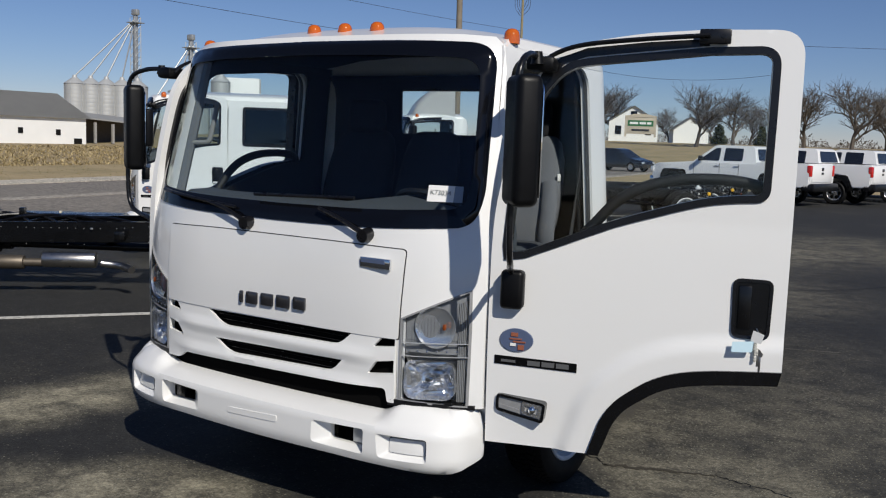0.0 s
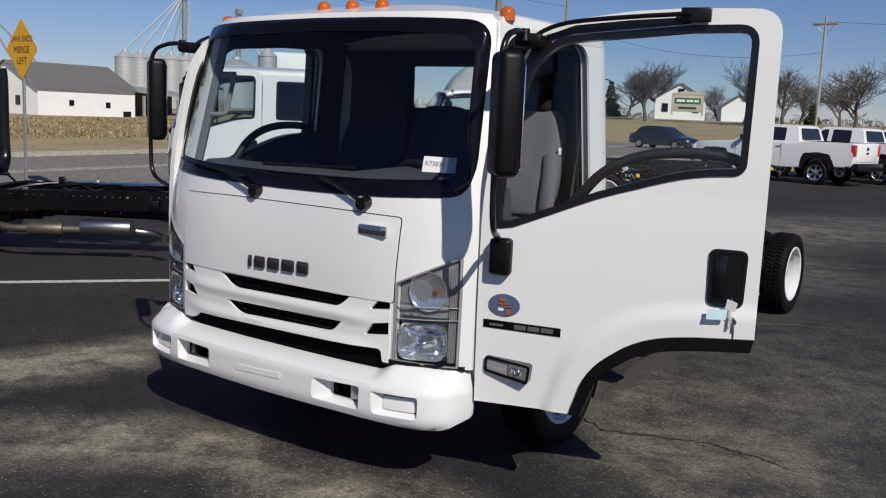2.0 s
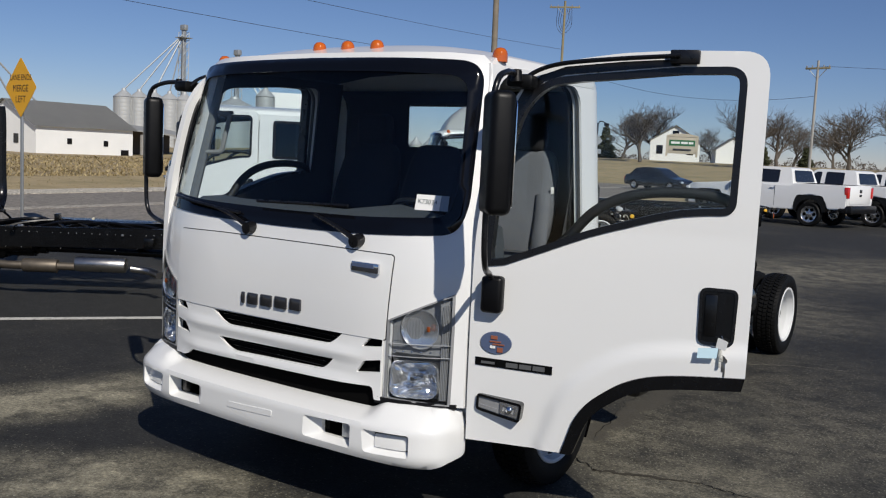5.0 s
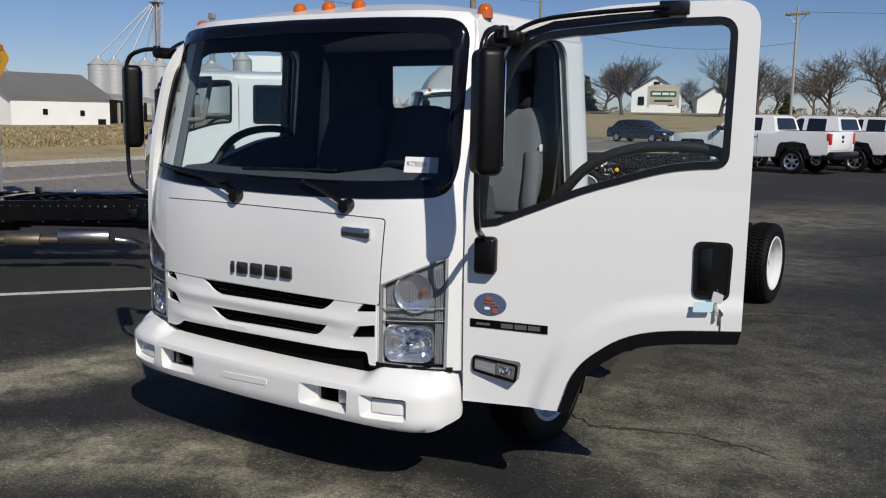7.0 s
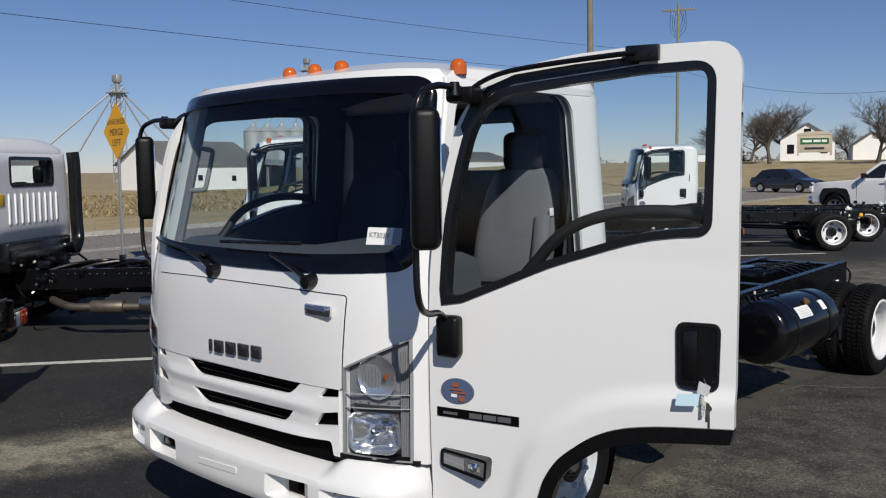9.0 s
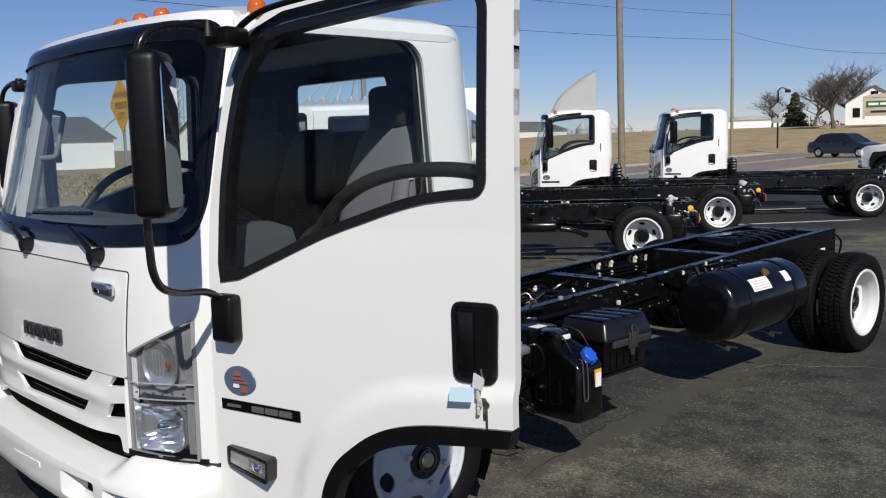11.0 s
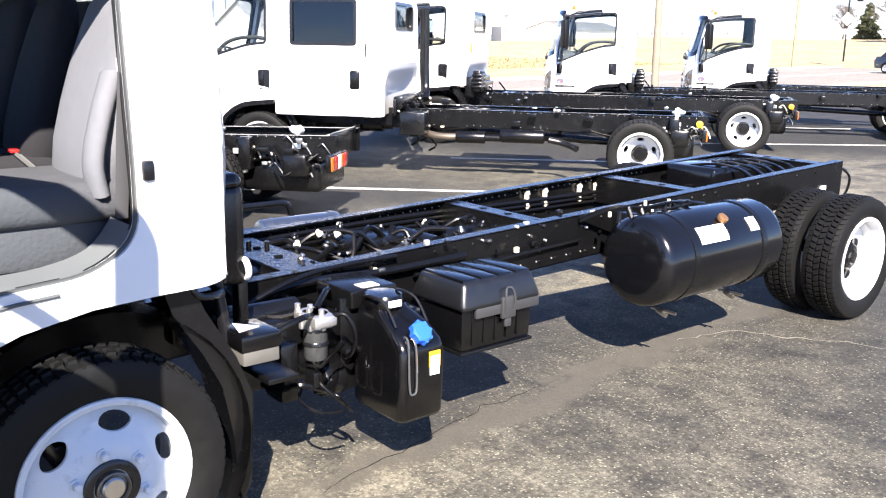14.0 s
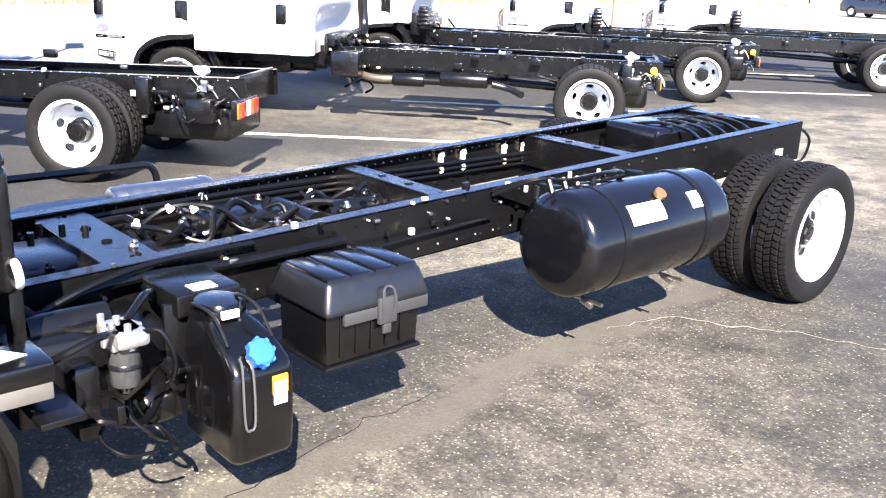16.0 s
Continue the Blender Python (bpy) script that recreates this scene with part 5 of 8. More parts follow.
    part("bumper_beam", bm, CHASSIS, bmp, "black steel beam behind the bumper")


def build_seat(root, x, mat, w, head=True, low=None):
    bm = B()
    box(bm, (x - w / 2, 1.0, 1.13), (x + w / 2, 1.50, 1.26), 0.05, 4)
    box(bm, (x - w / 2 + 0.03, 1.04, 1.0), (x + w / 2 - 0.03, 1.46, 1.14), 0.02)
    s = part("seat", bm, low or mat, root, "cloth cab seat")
    bm = B()
    secs = [(1.21, 0.36, 1.44, 0.12), (1.27, 0.42, 1.45, 0.16), (1.36, 0.46, 1.47, 0.17), (1.48, 0.475, 1.50, 0.16), (1.60, 0.465, 1.53, 0.14), (1.71, 0.44, 1.56, 0.12), (1.79, 0.39, 1.58, 0.10), (1.83, 0.32, 1.59, 0.07), (1.84, 0.20, 1.592, 0.04)]
    prev = None
    for z, ww, y, d in secs:
        ww *= w / 0.47
        k = [bm.verts.new((x + math.copysign(abs(math.cos(a)) ** 0.6, math.cos(a)) * ww / 2, y + math.copysign(abs(math.sin(a)) ** 0.6, math.sin(a)) * d / 2, z)) for a in np.linspace(0, 2 * math.pi, 20, endpoint=False)]
        if prev:
            for i in range(20):
                bm.faces.new([prev[i], prev[(i + 1) % 20], k[(i + 1) % 20], k[i]])
        prev = k
    bm.faces.new(prev)
    part("backrest", bm, mat, s, "cloth backrest", None, 60)
    if low:
        bm = B()
        tube(bm, curve([(x + 0.225, 1.40, 1.22), (x + 0.235, 1.385, 1.32), (x + 0.228, 1.42, 1.46), (x + 0.20, 1.47, 1.58)], 5), 0.038, 12, sq=(0.8, 1.3))
        part("side_bolster", bm, mat, s, "padded side bolster", None, 60)
        bm = B()
        box(bm, (x + 0.245, 1.47, 1.59), (x + 0.252, 1.50, 1.63), 0.002)
        part("seat_tag", bm, PAPER, s, "small white tag")
    if head:
        bm = B()
        box(bm, (x - 0.135, 1.535, 1.82), (x + 0.135, 1.635, 2.03), 0.045, 4)
        part("headrest", bm, DARKCLOTH, s, "dark headrest", None, 60)


def rounded3(pts, r, n=4):
    p = [Vector(q) for q in pts]
    out = [p[0]]
    for a, b, c in zip(p, p[1:], p[2:]):
        u, v = b + (a - b).normalized() * r, b + (c - b).normalized() * r
        out += [u * (1 - t) ** 2 + b * 2 * t * (1 - t) + v * t * t for t in np.linspace(0, 1, n + 1)]
    return [*out, p[-1]]


def build_interior(root, detail, L):
    # dashboard
    prof = [(0.24, 1.42), (0.34, 1.47), (0.50, 1.475), (0.60, 1.44), (0.63, 1.34), (0.60, 1.10), (0.40, 0.99), (0.34, 1.2)]
    bm = B()
    xs = [-0.97, -0.7, 0, 0.15, 0.5, 0.8, 0.97]
    rows = []
    for x in xs:
        lift = 0.05 if 0.2 < x < 0.75 else 0
        k = 0.14 * (abs(x) / 0.97) ** 4
        rows.append([bm.verts.new((x, y + k, z + (lift if 0.45 < y < 0.62 and z > 1.3 else 0))) for y, z in prof])
    for a, b in zip(rows, rows[1:]):
        for i in range(len(prof)):
            j = (i + 1) % len(prof)
            bm.faces.new([a[i], a[j], b[j], b[i]])
    bm.faces.new(rows[0])
    bm.faces.new(rows[-1][::-1])
    bmesh.ops.recalc_face_normals(bm, faces=bm.faces)
    part("dashboard", bm, DASH, root, "grey moulded dashboard", None, 50)
    # steering wheel on the left
    c, ax = Vector((0.47, 0.80, 1.43)), Vector((0, 0.55, 0.83)).normalized()
    a, b, d = basis(ax)
    bm = B()
    tube(bm, [c + (a * math.cos(t) + b * math.sin(t)) * 0.20 for t in np.linspace(0, 2 * math.pi, 32, endpoint=False)], 0.016, 8, True)
    sw = part("steering_wheel", bm, TRIM, root, "black four-spoke steering wheel")
    bm = B()
    cyl(bm, c - ax * 0.05, c + ax * 0.0, 0.065, 16, 0.05)
    for t in (0.5, 2.6, 3.9, 5.5):
        tube(bm, [c - ax * 0.02, c + (a * math.cos(t) + b * math.sin(t)) * 0.195], 0.012, 6)
    part("wheel_spokes", bm, TRIM, sw)
    bm = B()
    tube(bm, [c - ax * 0.04, c - ax * 0.40 + Vector((0, -0.05, 0))], 0.04, 10)
    part("steering_column", bm, TRIM, sw)
    # driver's seat: plain cloth on the backrest, shade-darkened cloth on the cushion
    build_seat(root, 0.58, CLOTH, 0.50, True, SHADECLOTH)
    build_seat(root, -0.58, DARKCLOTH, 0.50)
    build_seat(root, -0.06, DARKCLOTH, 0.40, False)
    if detail:
        for x in (-0.93,):
            bm = B()
            tube(bm, rounded3([(x - 0.04, 0.47, 1.73), (x + 0.055, 0.53, 1.735), (x + 0.062, 0.585, 1.955), (x - 0.035, 0.53, 1.975)], 0.022), 0.014, 8)
            part("pillar_grab_handle", bm, LIGHTTRIM, root, "light grey pillar grab handle")
        bm = B()
        tube(bm, [(0.985, 1.45, 2.02), (0.975, 1.44, 1.62), (0.955, 1.43, 1.42), (0.93, 1.42, 1.16)], 0.020, 6, sq=(1, 0.12))
        part("seat_belt", bm, BELT, root, "dark seat belt")
        bm = B()
        tube(bm, [(0.26, 1.36, 1.24), (0.27, 1.30, 1.30)], 0.02, 6, sq=(1, 0.5))
        bk = part("belt_buckle", bm, LIGHTTRIM, root, "grey belt buckle with a red button")
        bm = B()
        box(bm, (0.25, 1.285, 1.298), (0.29, 1.315, 1.312), 0.005)
        part("buckle_button", bm, REDLENS, bk, "red release button")
        bm = B()
        box(bm, (1.045, 1.435, 1.29), (1.085, 1.47, 1.35), 0.008)
        part("door_striker", bm, SATIN, root, "black door latch striker")
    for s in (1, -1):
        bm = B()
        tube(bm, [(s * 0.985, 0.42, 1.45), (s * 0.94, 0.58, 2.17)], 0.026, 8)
        # left pillar takes the shade-darkened trim, the right one stays mid grey
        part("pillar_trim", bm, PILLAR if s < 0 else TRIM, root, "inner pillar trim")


def rise(y):
    """The frame stands higher at the rear."""
    return 0.033 * (y - 2.6) - 0.078


def build_chassis(root, rear, end, detail, side_gear=True, back=0.0):
    """Ladder frame, axles and what hangs on it. rear: the rear axle's y; end: the frame's end."""
    for s in (1, -1):
        x0, x1 = s * 0.425, s * 0.355
        bm = B()
        a, b = min(x0, x0 - s * 0.008), max(x0, x0 - s * 0.008)
        box(bm, (a, 1.0, 0.60), (b, end, 0.82))
        lo, hi = min(x0, x1), max(x0, x1)
        box(bm, (lo, 1.0, 0.812), (hi, end, 0.822), 0.003, 1)
        box(bm, (lo, 1.0, 0.598), (hi, end, 0.608), 0.003, 1)
        rail = part("frame_rail", bm, CHASSIS, root, "black painted channel rail")
        bm = B()
        rnd = random.Random(5)
        for y in np.arange(1.9, end - 0.1, 0.115):
            for z in (0.635, 0.785) if detail else (0.785,):
                if rnd.random() < 0.75:
                    cyl(bm, (x0 - s * 0.02, y, z), (x0 + s * 0.007, y, z), 0.009, 6)
        for y in np.arange(2.4, end - 0.3, 0.055 if detail else 0.2):
            cyl(bm, (x1 - s * 0.0, y, 0.822), (x1, y, 0.8245), 0.006, 5) if s < 0 else None
            cyl(bm, (x0 - s * 0.012, y, 0.66 + 0.02 * (int(y * 10) % 3)), (x0 - s * 0.016, y, 0.66 + 0.02 * (int(y * 10) % 3)), 0.008, 5)
        fb = part("frame_bolt", bm, CHASSIS if not detail else CHASSIS, rail)
        fb["kind"] = "stuff"
    ys = [2.40, 3.80, 5.12, end - 0.12] if detail else [2.3, 3.8, rear - 1.0, end - 0.1]
    for k, y in enumerate(ys):
        bm = B()
        w = 0.10 if k else 0.20
        box(bm, (-0.415, y - w / 2, 0.795), (0.415, y + w / 2, 0.809), 0.003, 1)
        box(bm, (-0.415, y - w / 2, 0.64), (0.415, y - w / 2 + 0.008, 0.80))
        if k:
            box(bm, (-0.415, y - w / 2, 0.64), (0.415, y + w / 2, 0.65))
        cm = part("crossmember", bm, CHASSIS, root, "black pressed crossmember")
        for x in (-0.32, -0.1, 0.1, 0.32):
            bm = B()
            cyl(bm, (x, y + 0.01, 0.808), (x, y + 0.01, 0.814), 0.010 if abs(x) > 0.2 else 0.02, 8)
            part("bolt", bm, DARKVOID if k == 0 else CHASSIS, cm)
    if detail:
        for ob in root.children:
            if ob.name.split(".")[0] in ("frame_rail", "crossmember"):
                for q in (ob, *ob.children):
                    for v in q.data.vertices:
                        v.co.z += rise(v.co.y) + (0.017 if v.co.z > 0.75 else 0.0)
    # rear axle, springs, propeller shaft
    bm = B()
    cyl(bm, (-0.80, rear, 0.40), (0.80, rear, 0.40), 0.065, 16)
    lathe(bm, [(0, -0.18), (0.10, -0.17), (0.19, -0.08), (0.20, 0.02), (0.15, 0.12), (0.07, 0.22), (0, 0.23)], (0, rear, 0.40), (0, -1, 0), 20)
    part("rear_axle", bm, CHASSIS, root, "black rear axle casing")
    for s in (1, -1):
        bm = B()
        for k in range(5):
            hl = 0.62 - 0.09 * k
            tube(bm, [(s * 0.46, rear + hl * t, 0.53 - 0.03 * k + 0.09 * t * t) for t in np.linspace(-1, 1, 9)], 0.035, 4, sq=(1.0, 0.28))
        part("leaf_spring", bm, CHASSIS, root, "black leaf spring pack")
    bm = B()
    cyl(bm, (0, 2.7, 0.58), (0, rear - 0.2, 0.43), 0.048, 14)
    cyl(bm, (0, 2.6, 0.58), (0, 2.75, 0.58), 0.075, 12)
    part("propeller_shaft", bm, CHASSIS, root, "black propeller shaft")
    bm = B()
    box(bm, (-0.26, 0.75, 0.42), (0.26, 1.75, 0.86), 0.05, 2)
    box(bm, (-0.19, 1.7, 0.45), (0.19, 2.35, 0.72), 0.05, 2)
    cyl(bm, (0, 2.3, 0.58), (0, 2.62, 0.58), 0.11, 14)
    part("engine_block", bm, CHASSIS, root, "black engine and gearbox")
    bm = B()
    box(bm, (-0.8, 1.2, 0.33), (0.8, 1.34, 0.43), 0.03)
    part("front_axle", bm, CHASSIS, root, "black front beam axle")
    # wheels
    FLIPZ = Matrix.Rotation(math.pi, 4, "Z")
    T = Matrix.Translation
    build_wheel(root, "front_wheel", T((0.968, 1.28, TYRE_R - 0.004)) @ Matrix.Rotation(0.35, 4, "X"), True, detail)
    build_wheel(root, "front_wheel", T((-0.925, 1.28, TYRE_R - 0.002)) @ FLIPZ, True, detail)
    for s in (1, -1):
        build_wheel(root, "rear_wheel", T((s * 0.885, rear, TYRE_R - 0.002)) @ (Matrix.Identity(4) if s > 0 else FLIPZ), False, detail)
        build_wheel(root, "inner_rear_wheel", T((s * 0.615, rear, TYRE_R - 0.002)) @ (FLIPZ if s > 0 else Matrix.Identity(4)), False, detail)
        bm = lathe(B(), [(0.0, 0.0), (0.205, 0.0), (0.214, 0.02), (0.214, 0.15), (0.20, 0.17), (0.0, 0.17)], (s * 0.44, rear, 0.40), (s, 0, 0), 28)
        part("brake_drum", bm, CHASSIS, root, "black brake drum inside the wheel")
        # inner arch and splash guard behind the front wheel
        bm = B()
        a, b = sorted((s * 0.78, s * 1.04))
        pts = [(1.28 + 0.49 * math.cos(t), 0.42 + 0.49 * math.sin(t)) for t in np.linspace(-0.55, math.pi * 0.95, 20)]
        rows = [[bm.verts.new((x, y, z)) for y, z in pts] for x in (a, b)]
        for i in range(19):
            bm.faces.new([rows[0][i], rows[0][i + 1], rows[1][i + 1], rows[1][i]])
        bmesh.ops.solidify(bm, geom=bm.faces[:], thickness=0.012)
        part("wheel_arch_liner", bm, PLASTIC, root, "black wheel arch liner")
        flap = [(1.50, 0.955), (1.535, 0.85), (1.63, 0.70), (1.69, 0.58), (1.735, 0.38), (1.752, 0.20), (1.765, 0.135), (1.80, 0.19), (1.803, 0.40), (1.80, 0.53), (1.745, 0.67), (1.64, 0.85), (1.60, 0.955)]
        bm = sheet(B(), flap, [], lambda y, z: (s * (1.0 - 0.03 * ease(0.6, 0.2, z)), y, z), (-s * 0.16, 0, 0), 0.1)
        part("splash_guard", bm, PLASTIC, root, "black rubber splash guard")
    # muffler on the right
    if detail:
        bm = B()
        cyl(bm, (-0.70, 2.74, 0.645), (-0.70, 3.24, 0.645), 0.095, 32, bev=0.025)
        for q in (2.80, 3.17):
            cyl(bm, (-0.70, q, 0.645), (-0.70, q + 0.03, 0.645), 0.099, 32)
        ex = part("muffler", bm, STEEL, root, "silver exhaust canister")
        bm = B()
        tube(bm, curve([(-0.72, 3.25, 0.66), (-0.72, 3.5, 0.66), (-0.78, 3.65, 0.62), (-0.85, 3.7, 0.5)], 4), 0.05, 12)
        part("tail_pipe", bm, STEEL, ex)
        bm = B()
        tube(bm, curve([(-0.71, 2.76, 0.65), (-0.72, 2.4, 0.65), (-0.6, 2.1, 0.62), (-0.35, 1.8, 0.6)], 4), 0.05, 12)
        part("exhaust_pipe", bm, STEEL, ex)
        bm = B()
        tube(bm, rounded3([(-0.44, 2.15, 0.775), (-0.92, 2.15, 0.775), (-0.92, 3.05, 0.775), (-0.92, 3.07, 0.68)], 0.05), 0.018, 8)
        part("muffler_guard", bm, CHASSIS, ex, "black guard rail")
    else:
        bm = B()
        cyl(bm, (0.60, 2.9 + back, 0.53), (0.60, 3.45 + back, 0.53), 0.085, 20, bev=0.02)
        ex = part("muffler", bm, CHASSIS if rear > 5.5 else STEEL, root, "black muffler" if rear > 5.5 else "bare steel muffler")
        bm = B()
        cyl(bm, (0.62, 2.35 + back, 0.50), (0.62, 2.72 + back, 0.50), 0.075, 16, bev=0.015)
        tube(bm, curve([(0.62, 2.7 + back, 0.50), (0.62, 2.95 + back, 0.50)], 2), 0.045, 10)
        part("catalyst", bm, CHASSIS if rear > 5.5 else DULLSTEEL, ex)
        bm = B()
        tube(bm, curve([(0.62, 3.5 + back, 0.50), (0.62, 3.7 + back, 0.46), (0.80, 3.85 + back, 0.42)], 4), 0.04, 10)
        part("tail_pipe", bm, SATIN if rear > 5.5 else STEEL, ex)
        bm = B()
        tube(bm, curve([(0.62, 2.4 + back, 0.50), (0.6, 2.1 + back, 0.5), (0.4, 1.8 + back, 0.55)], 4), 0.045, 10)
        part("exhaust_pipe", bm, DULLSTEEL, ex)
    if not side_gear:
        return
    # fuel tank
    bm = B()
    lathe(bm, [(0, 0), (0.155, 0.004), (0.208, 0.018), (0.231, 0.045), (0.238, 0.08), (0.238, 1.00), (0.231, 1.035), (0.208, 1.062), (0.155, 1.076), (0, 1.08)], (0.735, 4.09, 0.598), (0, 1, 0), 40)
    tank = part("fuel_tank", bm, GLOSSBLACK, root, "gloss black cylindrical fuel tank")
    for y in (4.32, 4.93):
        bm = lathe(B(), [(0.238, -0.022), (0.243, -0.02), (0.243, 0.02), (0.238, 0.022)], (0.735, y, 0.598), (0, 1, 0), 40)
        box(bm, (0.41, y - 0.03, 0.54), (0.55, y + 0.03, 0.80), 0.005)
        part("tank_strap", bm, CHASSIS, tank, "black steel strap")
        bm = B()
        cyl(bm, (0.74, y, 0.31), (0.80, y, 0.29), 0.014, 8)
        cyl(bm, (0.70, y, 0.315), (0.86, y, 0.315), 0.009, 6)
        part("strap_bolt", bm, STEEL, tank)

    def on_tank(y, a):
        return (0.735 + 0.2395 * math.cos(a), y, 0.598 + 0.2395 * math.sin(a))
    for y0, y1, a0, a1, nm in ((4.37, 4.61, 0.42, 0.82, "tank_label"), (4.82, 4.90, 0.5, 0.85, "tank_label")):
        bm = sheet(B(), [(y0, a0), (y1, a0), (y1, a1), (y0, a1)], [], on_tank, (0.0015, 0, 0.0015), 0.08)
        part(nm, bm, PAPER, tank, "white printed tank label")
    bm = B()
    for k in range(4):
        sheet(bm, [(4.40, 0.47 + 0.08 * k), (4.58, 0.47 + 0.08 * k), (4.58, 0.485 + 0.08 * k), (4.40, 0.485 + 0.08 * k)], [], lambda y, a: tuple(Vector(on_tank(y, a)) + Vector((0.002, 0, 0.002))), (0.001, 0, 0.001), 0.1)
    part("label_bar", bm, LAMPGREY, tank)
    bm = B()
    cyl(bm, on_tank(4.62, 0.90), tuple(Vector((0.735, 4.62, 0.598)) + Vector((math.cos(0.90), 0, math.sin(0.90))) * 0.268), 0.03, 18, bev=0.006)
    part("filler_cap", bm, material("brass_filler_cap", (0.24, 0.13, 0.06), 0.5, metal=0.6, vary=0.2, scale=30), tank, "brown filler cap")
    rnd = random.Random(9)
    bm = B()
    for k in range(7):
        y = 4.05 + 0.09 * k
        cyl(bm, (0.64 + 0.05 * rnd.random(), y, 0.80), (0.64 + 0.05 * rnd.random(), y + 0.01, 0.85 + 0.03 * rnd.random()), 0.014, 8)
    tube(bm, curve([(0.45, 4.0, 0.80), (0.6, 4.08, 0.87), (0.66, 4.25, 0.86), (0.68, 4.45, 0.87), (0.6, 4.7, 0.84), (0.44, 4.8, 0.8)], 5), 0.009, 6)
    tube(bm, curve([(0.45, 4.0, 0.78), (0.62, 4.1, 0.87), (0.66, 4.35, 0.83), (0.7, 4.6, 0.85)], 5), 0.008, 6)
    part("tank_fitting", bm, CHASSIS, tank, "black pipes and sender fittings")
    for y, z in ((4.02, 0.86), (4.3, 0.89), (4.5, 0.88)):
        bm = B()
        cyl(bm, (0.63, y, z - 0.03), (0.63, y, z - 0.005), 0.009, 8)
        part("pipe_clip", bm, CREAM, tank, "cream pipe clip")
    # battery box
    bm = B()
    box(bm, (0.60, 2.855, 0.42), (0.885, 3.25, 0.62), 0.012, taper=(1.04, 1.03))
    bb = part("battery_box", bm, GLOSSPLASTIC, root, "black ribbed battery box")
    for k in range(5):
        y = 2.905 + 0.065 * k
        bm = B()
        box(bm, (0.884, y, 0.445), (0.893, y + 0.022, 0.60), 0.003)
        part("box_rib", bm, GLOSSPLASTIC, bb)
    bm = B()
    box(bm, (0.555, 2.825, 0.606), (0.925, 3.285, 0.724), 0.022, 3, (0.80, 0.86))
    lid = part("battery_lid", bm, LIDPLASTIC, bb, "black ribbed lid")
    for k in range(4):
        y = 2.905 + 0.100 * k
        bm = B()
        box(bm, (0.610, y - 0.043, 0.70), (0.880, y + 0.043, 0.7315), 0.005, 2, (0.96, 0.92))
        part("lid_rib", bm, GLOSSPLASTIC, lid)
    strap = material("dark_grey_strap", (0.03, 0.031, 0.033), 0.45)
    bm = B()
    box(bm, (0.896, 2.91, 0.566), (0.914, 3.275, 0.612), 0.004)
    lt = part("lid_latch", bm, strap, bb, "grey latch strap")
    bm = B()
    box(bm, (0.908, 3.045, 0.545), (0.928, 3.125, 0.640), 0.006)
    box(bm, (0.908, 3.068, 0.505), (0.922, 3.105, 0.55), 0.006)
    part("latch_plate", bm, strap, lt)
    bm = B()
    tube(bm, curve([(0.925, 3.06, 0.565), (0.934, 3.058, 0.62), (0.926, 3.065, 0.668), (0.918, 3.085, 0.678), (0.926, 3.105, 0.668), (0.934, 3.112, 0.62), (0.925, 3.11, 0.565)], 4), 0.005, 6)
    part("latch_bail", bm, strap, lt, "grey wire bail")
    for y in (2.90, 3.14):
        bm = B()
        box(bm, (0.42, y, 0.53), (0.62, y + 0.05, 0.59), 0.004)
        part("battery_bracket", bm, CHASSIS, bb)
    bm = B()
    box(bm, (0.58, 2.845, 0.408), (0.895, 3.26, 0.422), 0.004)
    part("battery_tray", bm, CHASSIS, bb)
    for ob in (bb, *bb.children_recursive):
        for v in ob.data.vertices:
            v.co.y -= 0.033
    # fluid tank with blue cap
    prof = rounded([(0.82, 0.275), (1.045, 0.275), (1.066, 0.34), (1.062, 0.575), (1.0, 0.655), (0.945, 0.69), (0.82, 0.69)], [0.02, 0.04, 0.03, 0.05, 0.04, 0.04, 0.02])
    bm = B()
    prev = None
    for z, xa, xb, ya, yb, r in ((0.272, 0.760, 1.035, 2.40, 2.585, 0.03), (0.277, 0.745, 1.05, 2.385, 2.60, 0.035), (0.295, 0.732, 1.06, 2.376, 2.609, 0.04), (0.43, 0.730, 1.066, 2.375, 2.61, 0.04), (0.555, 0.730, 1.064, 2.375, 2.61, 0.04), (0.585, 0.730, 1.052, 2.378, 2.607, 0.045), (0.635, 0.735, 0.985, 2.380, 2.596, 0.05), (0.668, 0.745, 0.930, 2.385, 2.57, 0.05), (0.682, 0.75, 0.912, 2.388, 2.555, 0.05), (0.694, 0.755, 0.905, 2.390, 2.550, 0.05)):
        k = [bm.verts.new((q[0], q[1], z)) for q in rounded([(xa, ya), (xb, ya), (xb, yb), (xa, yb)], r, 5)]
        if prev:
            for i in range(len(k)):
                j = (i + 1) % len(k)
                bm.faces.new([prev[i], prev[j], k[j], k[i]])
        else:
            bm.faces.new(k[::-1])
        prev = k
    bm.faces.new(prev)
    ft = part("urea_tank", bm, GLOSSPLASTIC, root, "black moulded fluid tank with a blue cap", None, 50)
    for k in range(2):
        bm = B()
        tube(bm, rounded3([(0.77 + 0.10 * k, 2.374, 0.55), (0.77 + 0.10 * k, 2.374, 0.36), (0.84 + 0.10 * k, 2.374, 0.36), (0.84 + 0.10 * k, 2.374, 0.50)], 0.02), 0.005, 6)
        part("moulded_rib", bm, GLOSSPLASTIC, ft, "raised rib of the moulding")
    bm = lathe(B(), [(0.042, 0), (0.042, 0.028), (0.037, 0.033), (0, 0.035)], (1.043, 2.483, 0.616), (0.75, 0, 0.66), 24)
    for k in range(8):
        a, b2, d = basis((0.75, 0, 0.66))
        t = 2 * math.pi * k / 8
